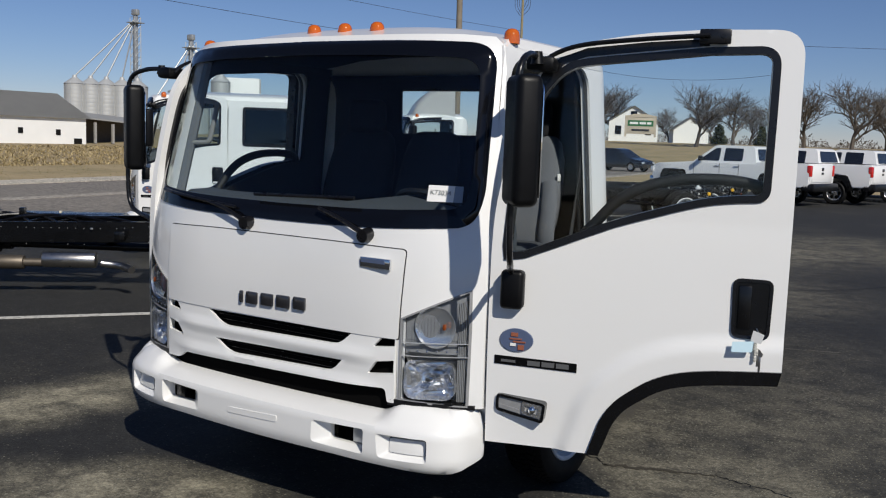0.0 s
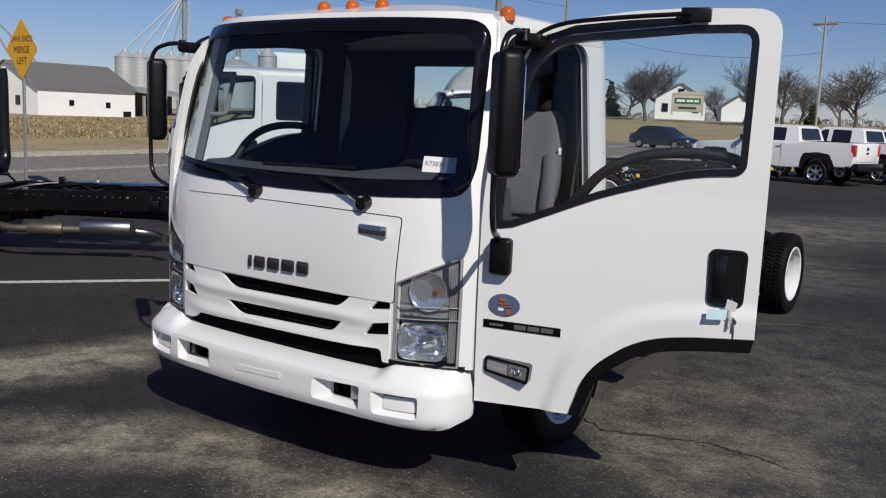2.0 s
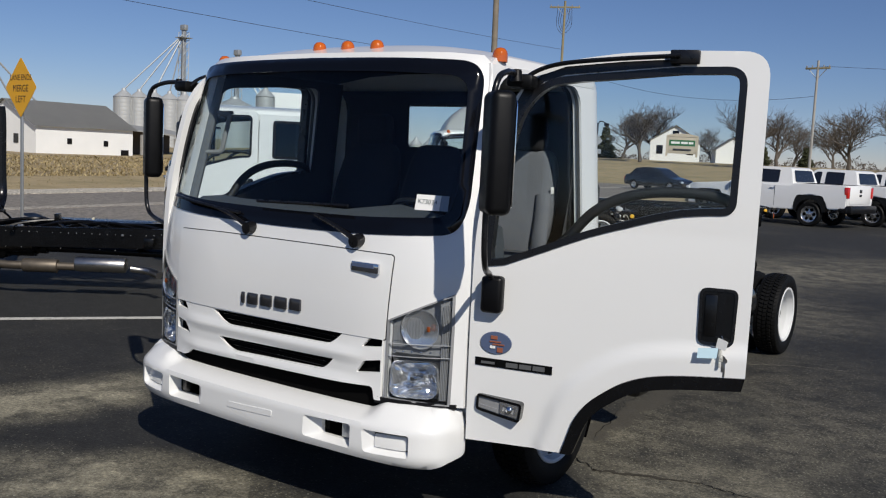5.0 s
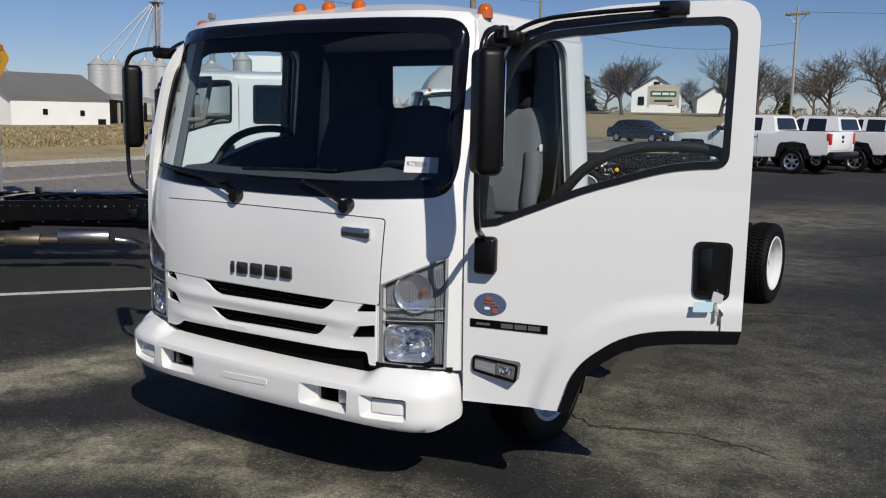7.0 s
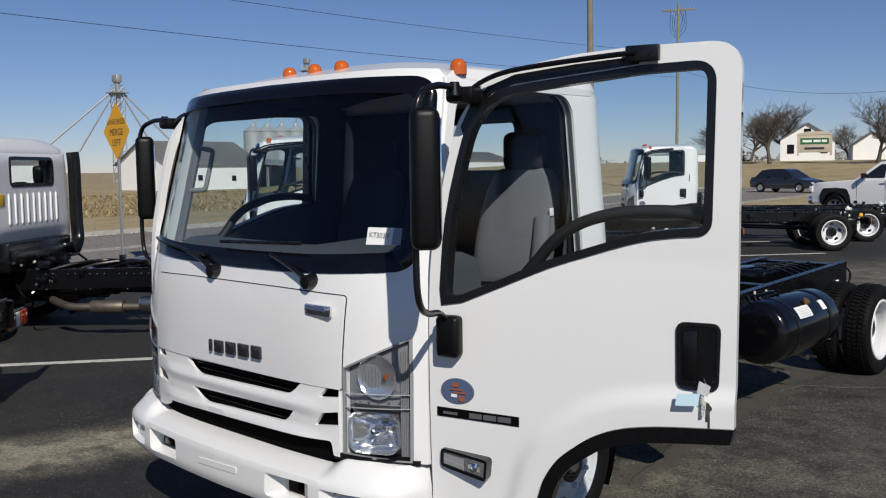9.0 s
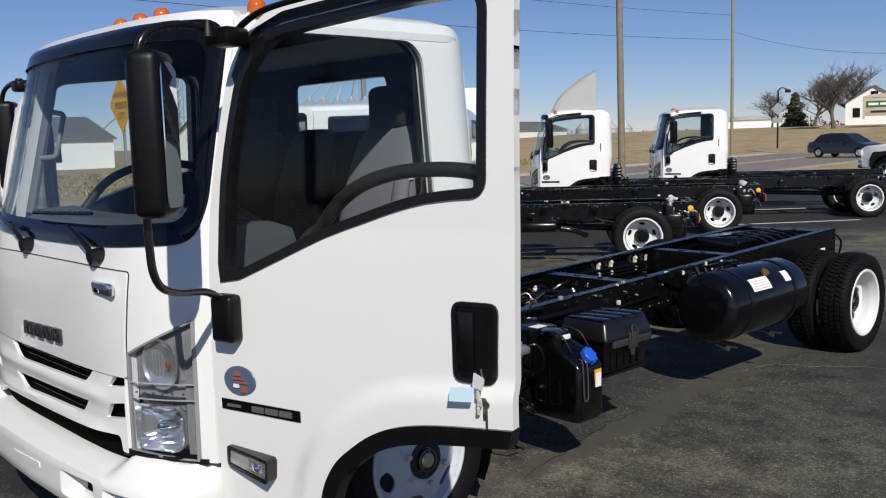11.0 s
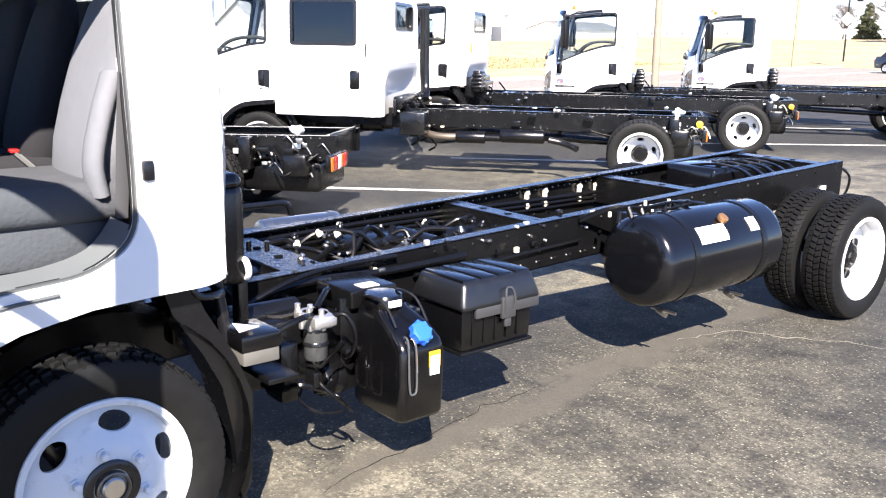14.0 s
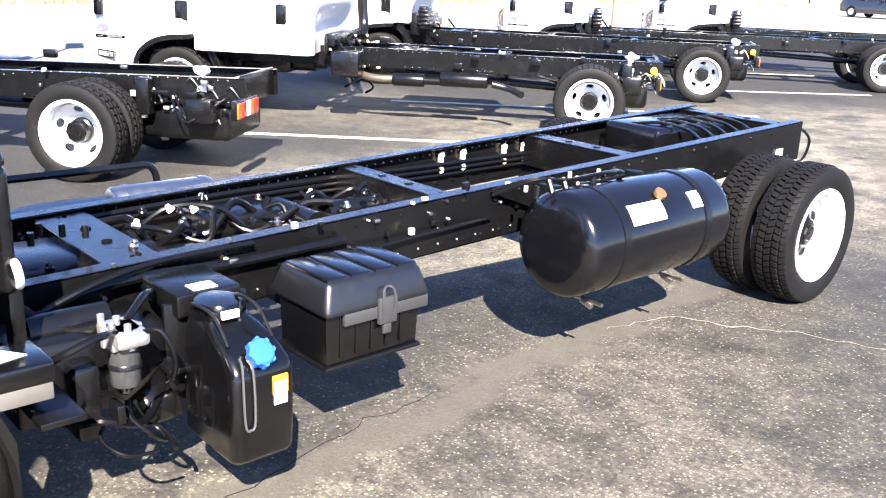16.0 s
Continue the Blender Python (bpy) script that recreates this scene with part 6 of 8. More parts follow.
        o = Vector((1.043, 2.483, 0.616)) + (a * math.cos(t) + b2 * math.sin(t)) * 0.040
        cyl(bm, o, o + d * 0.028, 0.009, 8)
    part("filler_cap", bm, BLUECAP, ft, "bright blue screw cap")
    bm = lathe(B(), [(0.084, 0), (0.088, 0.012), (0.088, 0.030), (0.078, 0.048), (0.03, 0.052), (0, 0.052)], (0.84, 2.462, 0.688), (0, 0, 1), 10)
    part("sender_cover", bm, GLOSSPLASTIC, ft)
    bm = B()
    box(bm, (0.918, 2.425, 0.700), (0.931, 2.485, 0.724), 0.001)
    part("sender_label", bm, PAPER, ft, "white sticker")
    bm = B()
    tube(bm, curve([(1.04, 2.415, 0.615), (1.066, 2.41, 0.59), (1.073, 2.412, 0.42), (1.073, 2.43, 0.395), (1.073, 2.448, 0.42), (1.068, 2.446, 0.58), (1.045, 2.44, 0.61)], 4), 0.0045, 6)
    part("level_tube", bm, TUBECLEAR, ft, "clear level tube")
    for dy in (0.0, 0.16):
        bm = B()
        tube(bm, curve([(0.80, 2.40 + dy, 0.70), (0.86, 2.36 + dy, 0.745), (0.95, 2.38 + dy, 0.73), (1.0, 2.40 + dy, 0.645)], 5), 0.006, 8)
        part("tank_hose", bm, SATIN, ft, "black hose over the tank")
    bm = B()
    box(bm, (1.060, 2.518, 0.485), (1.070, 2.573, 0.545))
    part("warning_label", bm, YELLOW, ft, "yellow and white warning label")
    bm = B()
    box(bm, (1.061, 2.522, 0.452), (1.071, 2.570, 0.528))
    part("label_field", bm, PAPER, ft)
    for lo, hi, bv in (((0.42, 2.30, 0.50), (0.80, 2.60, 0.52), 0.004), ((0.70, 2.33, 0.32), (0.72, 2.64, 0.70), 0.004), ((0.50, 2.36, 0.66), (0.755, 2.60, 0.735), 0.01)):
        bm = B()
        box(bm, lo, hi, bv)
        part("tank_bracket", bm, CHASSIS, ft, "black steel bracket")
    bm = B()
    box(bm, (0.68, 2.43, 0.7365), (0.74, 2.52, 0.739))
    part("bracket_label", bm, PAPER, ft, "white sticker")
    for ob in (ft, *ft.children):
        for v in ob.data.vertices:
            v.co.y = 2.375 + (v.co.y - 2.375) * 0.92
    # service battery with a pale tray
    bm = B()
    box(bm, (0.84, 1.755, 0.680), (1.02, 1.905, 0.738), 0.010)
    sb = part("junction_box", bm, GLOSSPLASTIC, root, "black box with a white label")
    bm = B()
    box(bm, (0.85, 1.763, 0.632), (1.015, 1.898, 0.682), 0.006)
    part("box_tray", bm, material("beige_tray", (0.075, 0.073, 0.065), 0.7, vary=0.3, scale=30), sb, "beige lower tray")
    bm = sheet(B(), [(0.865, 1.80), (0.965, 1.775), (0.945, 1.86)], [], lambda x, y: (x, y, 0.741), (0, 0, -0.002), 0.1)
    part("box_label", bm, PAPER, sb, "white label")
    bm = B()
    box(bm, (0.42, 1.86, 0.54), (1.0, 1.98, 0.56), 0.004)
    part("box_bracket", bm, CHASSIS, sb)
    # fuel filter
    bm = lathe(B(), [(0, 0.20), (0.05, 0.20), (0.055, 0.19), (0.055, 0.145), (0.04, 0.14), (0, 0.14)], (0.80, 2.17, 0.50), (0, 0, 1), 22)
    box(bm, (0.72, 2.12, 0.655), (0.88, 2.22, 0.70), 0.012)
    ff = part("fuel_filter", bm, ALLOY, root, "cast aluminium fuel filter head")
    for k in range(4):
        bm = B()
        cyl(bm, (0.74 + 0.04 * k, 2.13 + 0.03 * (k % 2), 0.69), (0.74 + 0.04 * k, 2.13 + 0.03 * (k % 2), 0.725), 0.011, 8)
        part("filter_stud", bm, ALLOY, ff)
    for k in range(7):
        t = 2 * math.pi * k / 7
        bm = B()
        box(bm, (0.80 + 0.052 * math.cos(t) - 0.01, 2.17 + 0.052 * math.sin(t) - 0.01, 0.64), (0.80 + 0.052 * math.cos(t) + 0.01, 2.17 + 0.052 * math.sin(t) + 0.01, 0.695), 0.004)
        part("filter_lug", bm, ALLOY, ff)
    bm = lathe(B(), [(0.046, 0.145), (0.046, 0.03), (0.042, 0.018), (0.022, 0.008), (0.012, -0.012), (0, -0.012)], (0.80, 2.17, 0.50), (0, 0, 1), 22)
    part("filter_bowl", bm, MILKGLASS, ff, "cloudy clear filter bowl")
    bm = lathe(B(), [(0.049, 0.075), (0.049, 0.085), (0.046, 0.09)], (0.80, 2.17, 0.50), (0, 0, 1), 22)
    part("bowl_ring", bm, SATIN, ff, "black ring")
    for pts, r in ((((0.72, 2.16, 0.68), (0.66, 2.08, 0.66), (0.60, 2.02, 0.68), (0.56, 1.95, 0.74), (0.50, 1.92, 0.78)), 0.014),
                   (((0.80, 2.17, 0.48), (0.86, 2.15, 0.44), (0.90, 2.20, 0.38), (0.86, 2.26, 0.33), (0.80, 2.24, 0.36), (0.84, 2.14, 0.40)), 0.007),
                   (((0.82, 2.12, 0.45), (0.86, 2.06, 0.40), (0.93, 2.10, 0.36), (0.93, 2.2, 0.34)), 0.006),
                   (((0.78, 2.2, 0.44), (0.74, 2.25, 0.36), (0.80, 2.3, 0.30), (0.88, 2.28, 0.30)), 0.007),
                   (((0.86, 2.20, 0.69), (0.90, 2.24, 0.70), (0.92, 2.27, 0.62), (0.88, 2.28, 0.54), (0.82, 2.29, 0.50)), 0.009),
                   (((0.84, 2.13, 0.70), (0.90, 2.05, 0.72), (0.88, 1.95, 0.68), (0.80, 1.88, 0.62)), 0.012),
                   (((0.76, 2.20, 0.70), (0.70, 2.28, 0.74), (0.62, 2.34, 0.72), (0.52, 2.36, 0.70)), 0.012),
                   (((0.60, 1.95, 0.50), (0.75, 2.0, 0.42), (0.88, 2.06, 0.46), (0.84, 2.2, 0.40), (0.72, 2.32, 0.44)), 0.013)):
        bm = B()
        tube(bm, curve(pts, 5), r, 8)
        part("filter_hose", bm, HOSE, ff, "black rubber hose")
    bm = B()
    box(bm, (0.46, 1.88, 0.40), (0.72, 2.34, 0.66), 0.03)
    box(bm, (0.66, 2.02, 0.36), (0.80, 2.10, 0.60), 0.02)
    cyl(bm, (0.70, 2.24, 0.38), (0.70, 2.34, 0.38), 0.07, 14, bev=0.012)
    cyl(bm, (0.60, 1.96, 0.66), (0.60, 2.2, 0.66), 0.05, 12)
    part("valve_bank", bm, CHASSIS, root, "black valves and brackets beside the rail")
    # hoses and pipe clips along the outer face of the rail
    for pts, r in ((((0.47, 1.95, 0.60), (0.48, 2.15, 0.70), (0.465, 2.4, 0.715), (0.46, 2.75, 0.70), (0.46, 3.2, 0.71)), 0.017),
                   (((0.50, 2.0, 0.66), (0.52, 2.2, 0.74), (0.47, 2.45, 0.76), (0.455, 2.8, 0.76)), 0.011),
                   (((0.46, 2.9, 0.66), (0.47, 3.2, 0.65), (0.455, 3.6, 0.665), (0.45, 4.0, 0.68)), 0.009)):
        bm = B()
        tube(bm, curve(pts, 5), r, 8)
        part("rail_hose", bm, HOSE, root, "black hose along the frame rail")
    clips = random.Random(31)
    for k in range(26):
        bm = B()
        y, z = clips.uniform(1.95, 4.2), clips.uniform(-0.10, 0.06)
        p = Vector((0.428 + 0.03 * (k % 3 == 0), y, 0.745 + z + 0.02 * (y - 2.6)))
        if k % 2:
            cyl(bm, p, p + Vector((0.016, 0, 0)), clips.uniform(0.005, 0.010), 8)
        else:
            box(bm, p, p + Vector((0.02, clips.uniform(0.015, 0.035), clips.uniform(0.012, 0.03))), 0.003)
        part("rail_clip", bm, (LAMPGREY, STEEL, CHASSIS, CREAM, CHASSIS)[k % 5], root, "small clip on the frame rail")
    bm = B()
    box(bm, (0.83, 2.10, 0.44), (0.90, 2.125, 0.50), 0.006)
    tube(bm, [(0.78, 2.1, 0.5), (0.9, 2.13, 0.52), (0.92, 2.22, 0.60)], 0.018, 5, sq=(1, 0.3))
    part("filter_bracket", bm, CHASSIS, ff)


def frame_clutter(root):
    """Hoses, harness clips, valves and the inner tank between the rails of the near truck."""
    bm = B()
    box(bm, (-0.335, 5.72, 0.70), (0.08, 6.45, 0.875), 0.035, 3)
    t = part("inner_tank", bm, GLOSSBLACK, root, "black tank between the frame rails")
    bm = B()
    rnd = random.Random(3)
    for k in range(5):
        y = 5.8 + 0.14 * k
        tube(bm, curve([(-0.2 + 0.1 * rnd.random(), y, 0.87), (0.0, y + 0.05, 0.895), (0.15, y + 0.1, 0.87), (0.3, y + 0.02, 0.84)], 4), 0.010, 6)
        cyl(bm, (-0.05 + 0.1 * rnd.random(), y + 0.08, 0.86), (-0.05 + 0.1 * rnd.random(), y + 0.08, 0.90), 0.02, 10)
    part("tank_pipe", bm, CHASSIS, t)
    for y in (4.44, 4.60, 4.92, 5.08):
        bm = B()
        box(bm, (-0.412, y - 0.012, 0.685), (-0.386, y + 0.012, 0.765), 0.005)
        cyl(bm, (-0.405, y, 0.765), (-0.385, y, 0.775), 0.016, 8)
        cyl(bm, (-0.405, y, 0.69), (-0.385, y, 0.685), 0.016, 8)
        part("cable_clip", bm, CREAM, root, "cream cable clip on the inner rail")
    bm = B()
    for z, r in ((0.72, 0.016), (0.69, 0.012), (0.66, 0.010)):
        tube(bm, curve([(-0.39, 2.4, z - 0.02), (-0.395, 3.0, z), (-0.39, 3.6, z + 0.01), (-0.395, 4.4, z), (-0.39, 5.1, z), (-0.39, 5.5, z - 0.02)], 5), r, 7)
    part("harness", bm, HOSE, root, "black wiring harness")
    # rivet heads along both webs, their glints put in as a pale tone
    for x, z, d in ((-0.414, 0.795, 0.006), (0.424, 0.640, 0.006)):
        bm = B()
        for y in np.arange(2.5, 5.6, 0.052 if x < 0 else 0.11):
            cyl(bm, (x, y, z + rise(y)), (x + d * 0.6, y, z + rise(y)), 0.0042, 6)
        rr = part("rivet_row", bm, LAMPGREY, root, "row of rivet heads with glints painted pale")
        rr["kind"] = "stuff"
    # hoses and valves behind the gearbox
    for k in range(11):
        bm = B()
        y0 = 2.45 + 0.10 * k
        xs = -0.30 + 0.3 * rnd.random()
        p = [(xs, y0, 0.66 + 0.08 * rnd.random())]
        for q in range(4):
            p.append((p[-1][0] + 0.18 * (rnd.random() - 0.35), p[-1][1] + 0.14 * (rnd.random() + 0.2), 0.64 + 0.14 * rnd.random()))
        tube(bm, curve(p, 5), 0.007 + 0.010 * rnd.random(), 8)
        part("hose", bm, HOSE, root, "black rubber hose")
    for k in range(26):
        bm = B()
        x, y, z = -0.36 + 0.62 * rnd.random(), 2.1 + 1.6 * rnd.random(), 0.68 + 0.11 * rnd.random()
        lathe(bm, [(0, 0), (0.017, 0), (0.018, 0.013), (0.011, 0.02), (0.011, 0.03), (0.006, 0.034), (0, 0.034)], (x, y, z - 0.02), (rnd.random() - 0.5, rnd.random() - 0.5, 0.8), 10)
        part("pipe_fitting", bm, (CREAM, CHASSIS, STEEL, CHASSIS)[k % 4], root, "small pipe fitting")
    bm = B()
    box(bm, (-0.32, 2.9, 0.62), (-0.05, 3.25, 0.72), 0.03)
    cyl(bm, (-0.2, 3.3, 0.68), (0.12, 3.3, 0.68), 0.05, 14)
    cyl(bm, (-0.05, 3.45, 0.66), (-0.05, 3.75, 0.66), 0.06, 14)
    part("brake_booster", bm, CHASSIS, root, "black valve block and booster")
    # what sits just behind the cab: struts, stays, brackets
    bm = B()
    box(bm, (-0.9, 1.70, 0.86), (0.55, 1.78, 0.99), 0.012)
    box(bm, (0.50, 1.70, 0.60), (0.58, 1.80, 1.0), 0.01)
    box(bm, (-0.60, 1.74, 0.60), (-0.50, 1.86, 1.35), 0.02)
    box(bm, (-0.85, 1.72, 1.0), (-0.55, 1.84, 1.32), 0.03)
    part("cab_rear_mount", bm, CHASSIS, root, "black cab mount beam")
    air_cleaner(root, 1.77, 0.80, 0.12, 1.22, False)
    bm = B()
    tube(bm, [(0.62, 1.76, 0.88), (0.82, 1.70, 0.62)], 0.022, 8)
    cyl(bm, (0.88, 1.74, 0.90), (0.90, 1.77, 0.64), 0.022, 10)
    tube(bm, curve([(0.98, 1.60, 0.97), (1.0, 1.62, 0.90), (0.96, 1.72, 0.885), (0.80, 1.74, 0.89), (0.76, 1.72, 0.95)], 4), 0.012, 8)
    part("cab_strut", bm, SATIN, root, "black strut and step loop")
    bm = B()
    box(bm, (0.70, 1.88, 0.62), (0.76, 1.92, 0.90), 0.008)
    part("lever_post", bm, CHASSIS, root, "black post of the cab release")
    bm = B()
    tube(bm, curve([(0.72, 1.90, 0.925), (0.775, 1.90, 0.935), (0.80, 1.90, 0.915), (0.795, 1.905, 0.885), (0.77, 1.91, 0.865)], 5), 0.012, 10, sq=(1.0, 0.8))
    part("release_lever", bm, PAPER, root, "white cab release lever")
    for k in range(6):
        y = 2.0 + 0.06 * k
        bm = B()
        cyl(bm, (0.10 + 0.05 * (k % 3), y, 0.80), (0.10 + 0.05 * (k % 3), y, 0.845), 0.012, 8)
        part("pipe_stub", bm, CHASSIS, root, "black pipe stub on the gearbox")
    bm = B()
    tube(bm, curve([(0.36, 6.66, 0.80), (0.38, 6.80, 0.84), (0.40, 6.92, 0.76), (0.36, 6.93, 0.62), (0.30, 6.80, 0.60)], 5), 0.010, 7)
    tube(bm, curve([(0.30, 6.66, 0.78), (0.32, 6.78, 0.80), (0.30, 6.84, 0.70)], 5), 0.008, 7)
    part("rear_cable", bm, SATIN, root, "black cable loop at the frame end")
    bm = B()
    box(bm, (0.428, 6.46, 0.70), (0.436, 6.53, 0.745))
    part("rail_sticker", bm, PAPER, root, "white sticker on the rail end")
    for k, (y, z) in enumerate(((2.30, 0.76), (2.72, 0.78), (3.66, 0.74), (3.72, 0.66))):
        bm = B()
        cyl(bm, (0.424, y, z), (0.436, y, z), 0.008, 10)
        part("plug", bm, STEEL, root, "bright plug on the rail")


def tail_lamps(root, end, sides=(1, -1)):
    for s in sides:
        a, b = sorted((s * 0.40, s * 0.88))
        bm = B()
        box(bm, (a, end - 0.05, 0.55), (b, end, 0.70), 0.008)
        t = part("tail_lamp", bm, PLASTIC, root, "red, white and amber tail lamp")
        for k, mt in enumerate((REDLENS, AMBER, PAPER, REDLENS, AMBER)):
            bm = B()
            c = a + (b - a) * (k + 0.06) / 5
            box(bm, (c, end - 0.002, 0.565), (c + (b - a) * 0.18, end + 0.012, 0.685), 0.004)
            part("lamp_lens", bm, mt, t)


def air_cleaner(root, L, x1=0.86, d=0.15, top=1.17, ribs=True):
    """The black air cleaner behind a cab: a stack of ribbed sections, a cap and a bellows."""
    bm = B()
    box(bm, (0.34, L + 0.03, 0.84), (x1 - 0.02, L + 0.02 + d, top - 0.02), 0.03, 3)
    ac = part("air_cleaner", bm, PLASTIC, root, "black air cleaner housing")
    z = 0.90
    while ribs and z < top - 0.03:
        bm = B()
        box(bm, (0.42, L + 0.025, z), (x1, L + 0.035 + d, z + 0.045), 0.014, 2)
        part("housing_rib", bm, PLASTIC, ac)
        z += 0.062
    bm = B()
    box(bm, (0.40, L + 0.03, top - 0.03), (x1 - 0.015, L + 0.02 + d, top + 0.02), 0.022, 3, (0.9, 0.85))
    part("intake_hood", bm, PLASTIC, ac, "black intake hood")
    for k in range(4):
        bm = lathe(B(), [(0.045, 0), (0.055, 0.012), (0.045, 0.024)], (0.34 - 0.024 * k, L + 0.03 + d * 0.5, 1.0), (-1, 0, 0), 16)
        part("bellows_ring", bm, RUBBER, ac)


hero = thing("cab_chassis_truck", "white cab-over chassis truck with its driver door standing open on asphalt", "truck")
build_cab(hero, True, True)
build_chassis(hero, 6.05, 6.75, True)
frame_clutter(hero)


def place(hub, angle, rear):
    """Where a truck stands whose left rear hub is at hub and whose rear points to that angle."""
    r = Matrix.Rotation(radians(angle - 90), 4, "Z")
    return Matrix.Translation(Vector((hub[0], hub[1], 0)) - (r @ Vector((0.95, rear, 0)))) @ r


def bm_bag(rnd, c, r):
    """A crumpled little bag."""
    bm = B()
    bmesh.ops.create_icosphere(bm, subdivisions=2, radius=r)
    for v in bm.verts:
        v.co *= rnd.uniform(0.7, 1.25)
        v.co.y *= 1.3
        v.co += Vector(c)
    return bm


def fleet_truck(label, m, rear, end, crew=False, fairing=False, stack=False, drop=0.0):
    t = thing("cab_chassis_truck", label, "truck", "row of white trucks")
    build_cab(t, False, False, crew, fairing)
    for ob in t.children:
        ob.matrix_basis = Matrix.Translation((0, 0, -drop)) @ ob.matrix_basis
    cab_parts = set(t.children)
    build_chassis(t, rear, end, False, False, 1.35 if crew else 0.34 if stack else 0.0)
    if drop:
        for ob in t.children:
            if ob not in cab_parts and "wheel" not in ob.name:
                for q in (ob, *ob.children):
                    for v in q.data.vertices:
                        v.co.z -= (drop + (0.05 if ob.name.startswith("muffler") else 0.0)) * ease(5.0, 3.8, v.co.y)
    tail_lamps(t, end + 0.10 if stack and not crew else end - 0.05, (1,) if stack and not crew else (1, -1))
    if crew:
        bm = B()
        box(bm, (0.50, 3.02, 0.52), (0.84, 3.34, 0.80), 0.02)
        part("battery_box", bm, PLASTIC, t, "black battery box")
    L = 1.79 + (1.12 if crew else 0)
    if stack:
        bm = B()
        tube(bm, curve([(-0.90, L + 0.06, 2.10), (-0.91, L + 0.07, 1.9), (-0.91, L + 0.07, 1.3), (-0.88, L + 0.09, 1.0), (-0.7, L + 0.12, 0.86)], 5), 0.062 if not crew else 0.05, 12, sq=(1.35, 0.85))
        part("air_intake", bm, PLASTIC, t, "black air intake stack")
    bm = B()
    box(bm, (-0.78, L - (0.0 if crew else 0.13), 0.74), (0.74, L + 0.05, 0.96 if crew else 1.07), 0.03)
    part("engine_cover", bm, PLASTIC, t, "black engine cover behind the cab")
    bm = B()
    box(bm, (-0.7, L, 0.84), (0.7, L + 0.12, 0.98), 0.02)
    part("rear_mount", bm, PLASTIC, t, "black cab mount beam")
    # unseen tank, added so that the frame throws a wider ground shadow
    bm = B()
    box(bm, (-0.98, L + 0.75, 0.36), (-0.46, L + 2.05, 0.76), 0.06, 3)
    part("fuel_tank", bm, PLASTIC, t, "black fuel tank added on the far side to widen the shadow")
    bm = B()
    box(bm, (-0.30, L + 0.1, 0.45), (0.34, L + 0.9, 0.70), 0.04, 2)
    part("gearbox", bm, CHASSIS, t, "black gearbox under the frame")
    if not crew:
        bm = B()
        box(bm, (0.66, L - 0.022, 1.48), (0.80, L - 0.009, 1.61), 0.003)
        part("yellow_label", bm, YELLOW, t, "yellow label on the rear wall")
        if not stack:
            air_cleaner(t, L)
    rnd = random.Random(int(rear * 10))
    for k in range(26):
        bm = B()
        y, z = L + 0.1 + rnd.random() ** 1.5 * (end - L - 0.2), 0.55 + 0.32 * rnd.random()
        x = rnd.choice((0.44, 0.44, 0.2, -0.1, -0.3)) + 0.06 * rnd.random()
        g = 0.45 if k % 5 in (2, 3) else 1.0
        box(bm, (x, y, z), (x + g * (0.05 + 0.05 * rnd.random()), y + g * (0.04 + 0.10 * rnd.random()), z + g * (0.03 + 0.06 * rnd.random())), 0.004)
        part("chassis_fitting", bm, (CHASSIS, CHASSIS, STEEL, CREAM, CHASSIS)[k % 5], t, "small frame fitting")
    for k in range(30 if stack else 12):
        bm = B()
        d = drop * ease(5.0, 3.8, end - 0.6)
        p = Vector((0.432 + 0.05 * rnd.random() * (k % 4 == 0), rnd.uniform(rear + 0.25, end - 0.06), rnd.uniform(0.50, 0.80) - d))
        if k % 3 == 0:
            box(bm, p, p + Vector((0.03, rnd.uniform(0.02, 0.06), rnd.uniform(0.015, 0.05))), 0.003)
        elif k % 3 == 1:
            cyl(bm, p, p + Vector((0.02, 0, 0)), rnd.uniform(0.008, 0.014), 6)
        else:
            tube(bm, curve([p, p + Vector((0.03, 0.05, 0.03)), p + Vector((0.02, 0.10, -0.03)), p + Vector((0.0, 0.13, -0.09))], 4), 0.006, 6)
        part("frame_clip", bm, (STEEL, LAMPGREY, CREAM, CHASSIS, ALLOY)[k % 5], t, "small bright clip or bracket")
    # hoses behind the cab, and pale bits that stand in for glints
    for k in range(22):
        bm = B()
        p = Vector((rnd.uniform(-0.7, 0.80), L + rnd.uniform(0.02, 0.30), rnd.uniform(0.48, 1.0)))
        if k % 3:
            cyl(bm, p, p + Vector((rnd.uniform(-0.02, 0.02), 0.02, rnd.uniform(-0.03, 0.03))), rnd.uniform(0.008, 0.016), 8)
            part("pipe_clip", bm, (LAMPGREY, STEEL, CREAM)[k % 3], t, "small pale bit put in for a glint")
        else:
            tube(bm, curve([p, p + Vector((0.08, 0.10, -0.10)), p + Vector((-0.05, 0.16, -0.22)), p + Vector((-0.12, 0.05, -0.30))], 4), 0.014, 7)
            part("hose", bm, HOSE, t, "black rubber hose")
    for k in range(5):
        bm = B()
        y = L + 0.2 + 0.3 * k
        tube(bm, curve([(0.30 - 0.1 * k, y, 0.70), (0.1, y + 0.3, 0.78), (-0.1 + 0.1 * k, y + 0.7, 0.80), (0.36, y + 1.1, 0.72)], 5), 0.02, 7)
        part("hose", bm, HOSE, t, "black rubber hose")
    bm = B()
    box(bm, (-0.40, max(rear + 0.14, end - 0.95), 0.29), (0.42, end - 0.14, 0.59), 0.06, 3)
    box(bm, (0.36, end - 0.45, 0.46), (0.60, end - 0.22, 0.66), 0.03, 2)
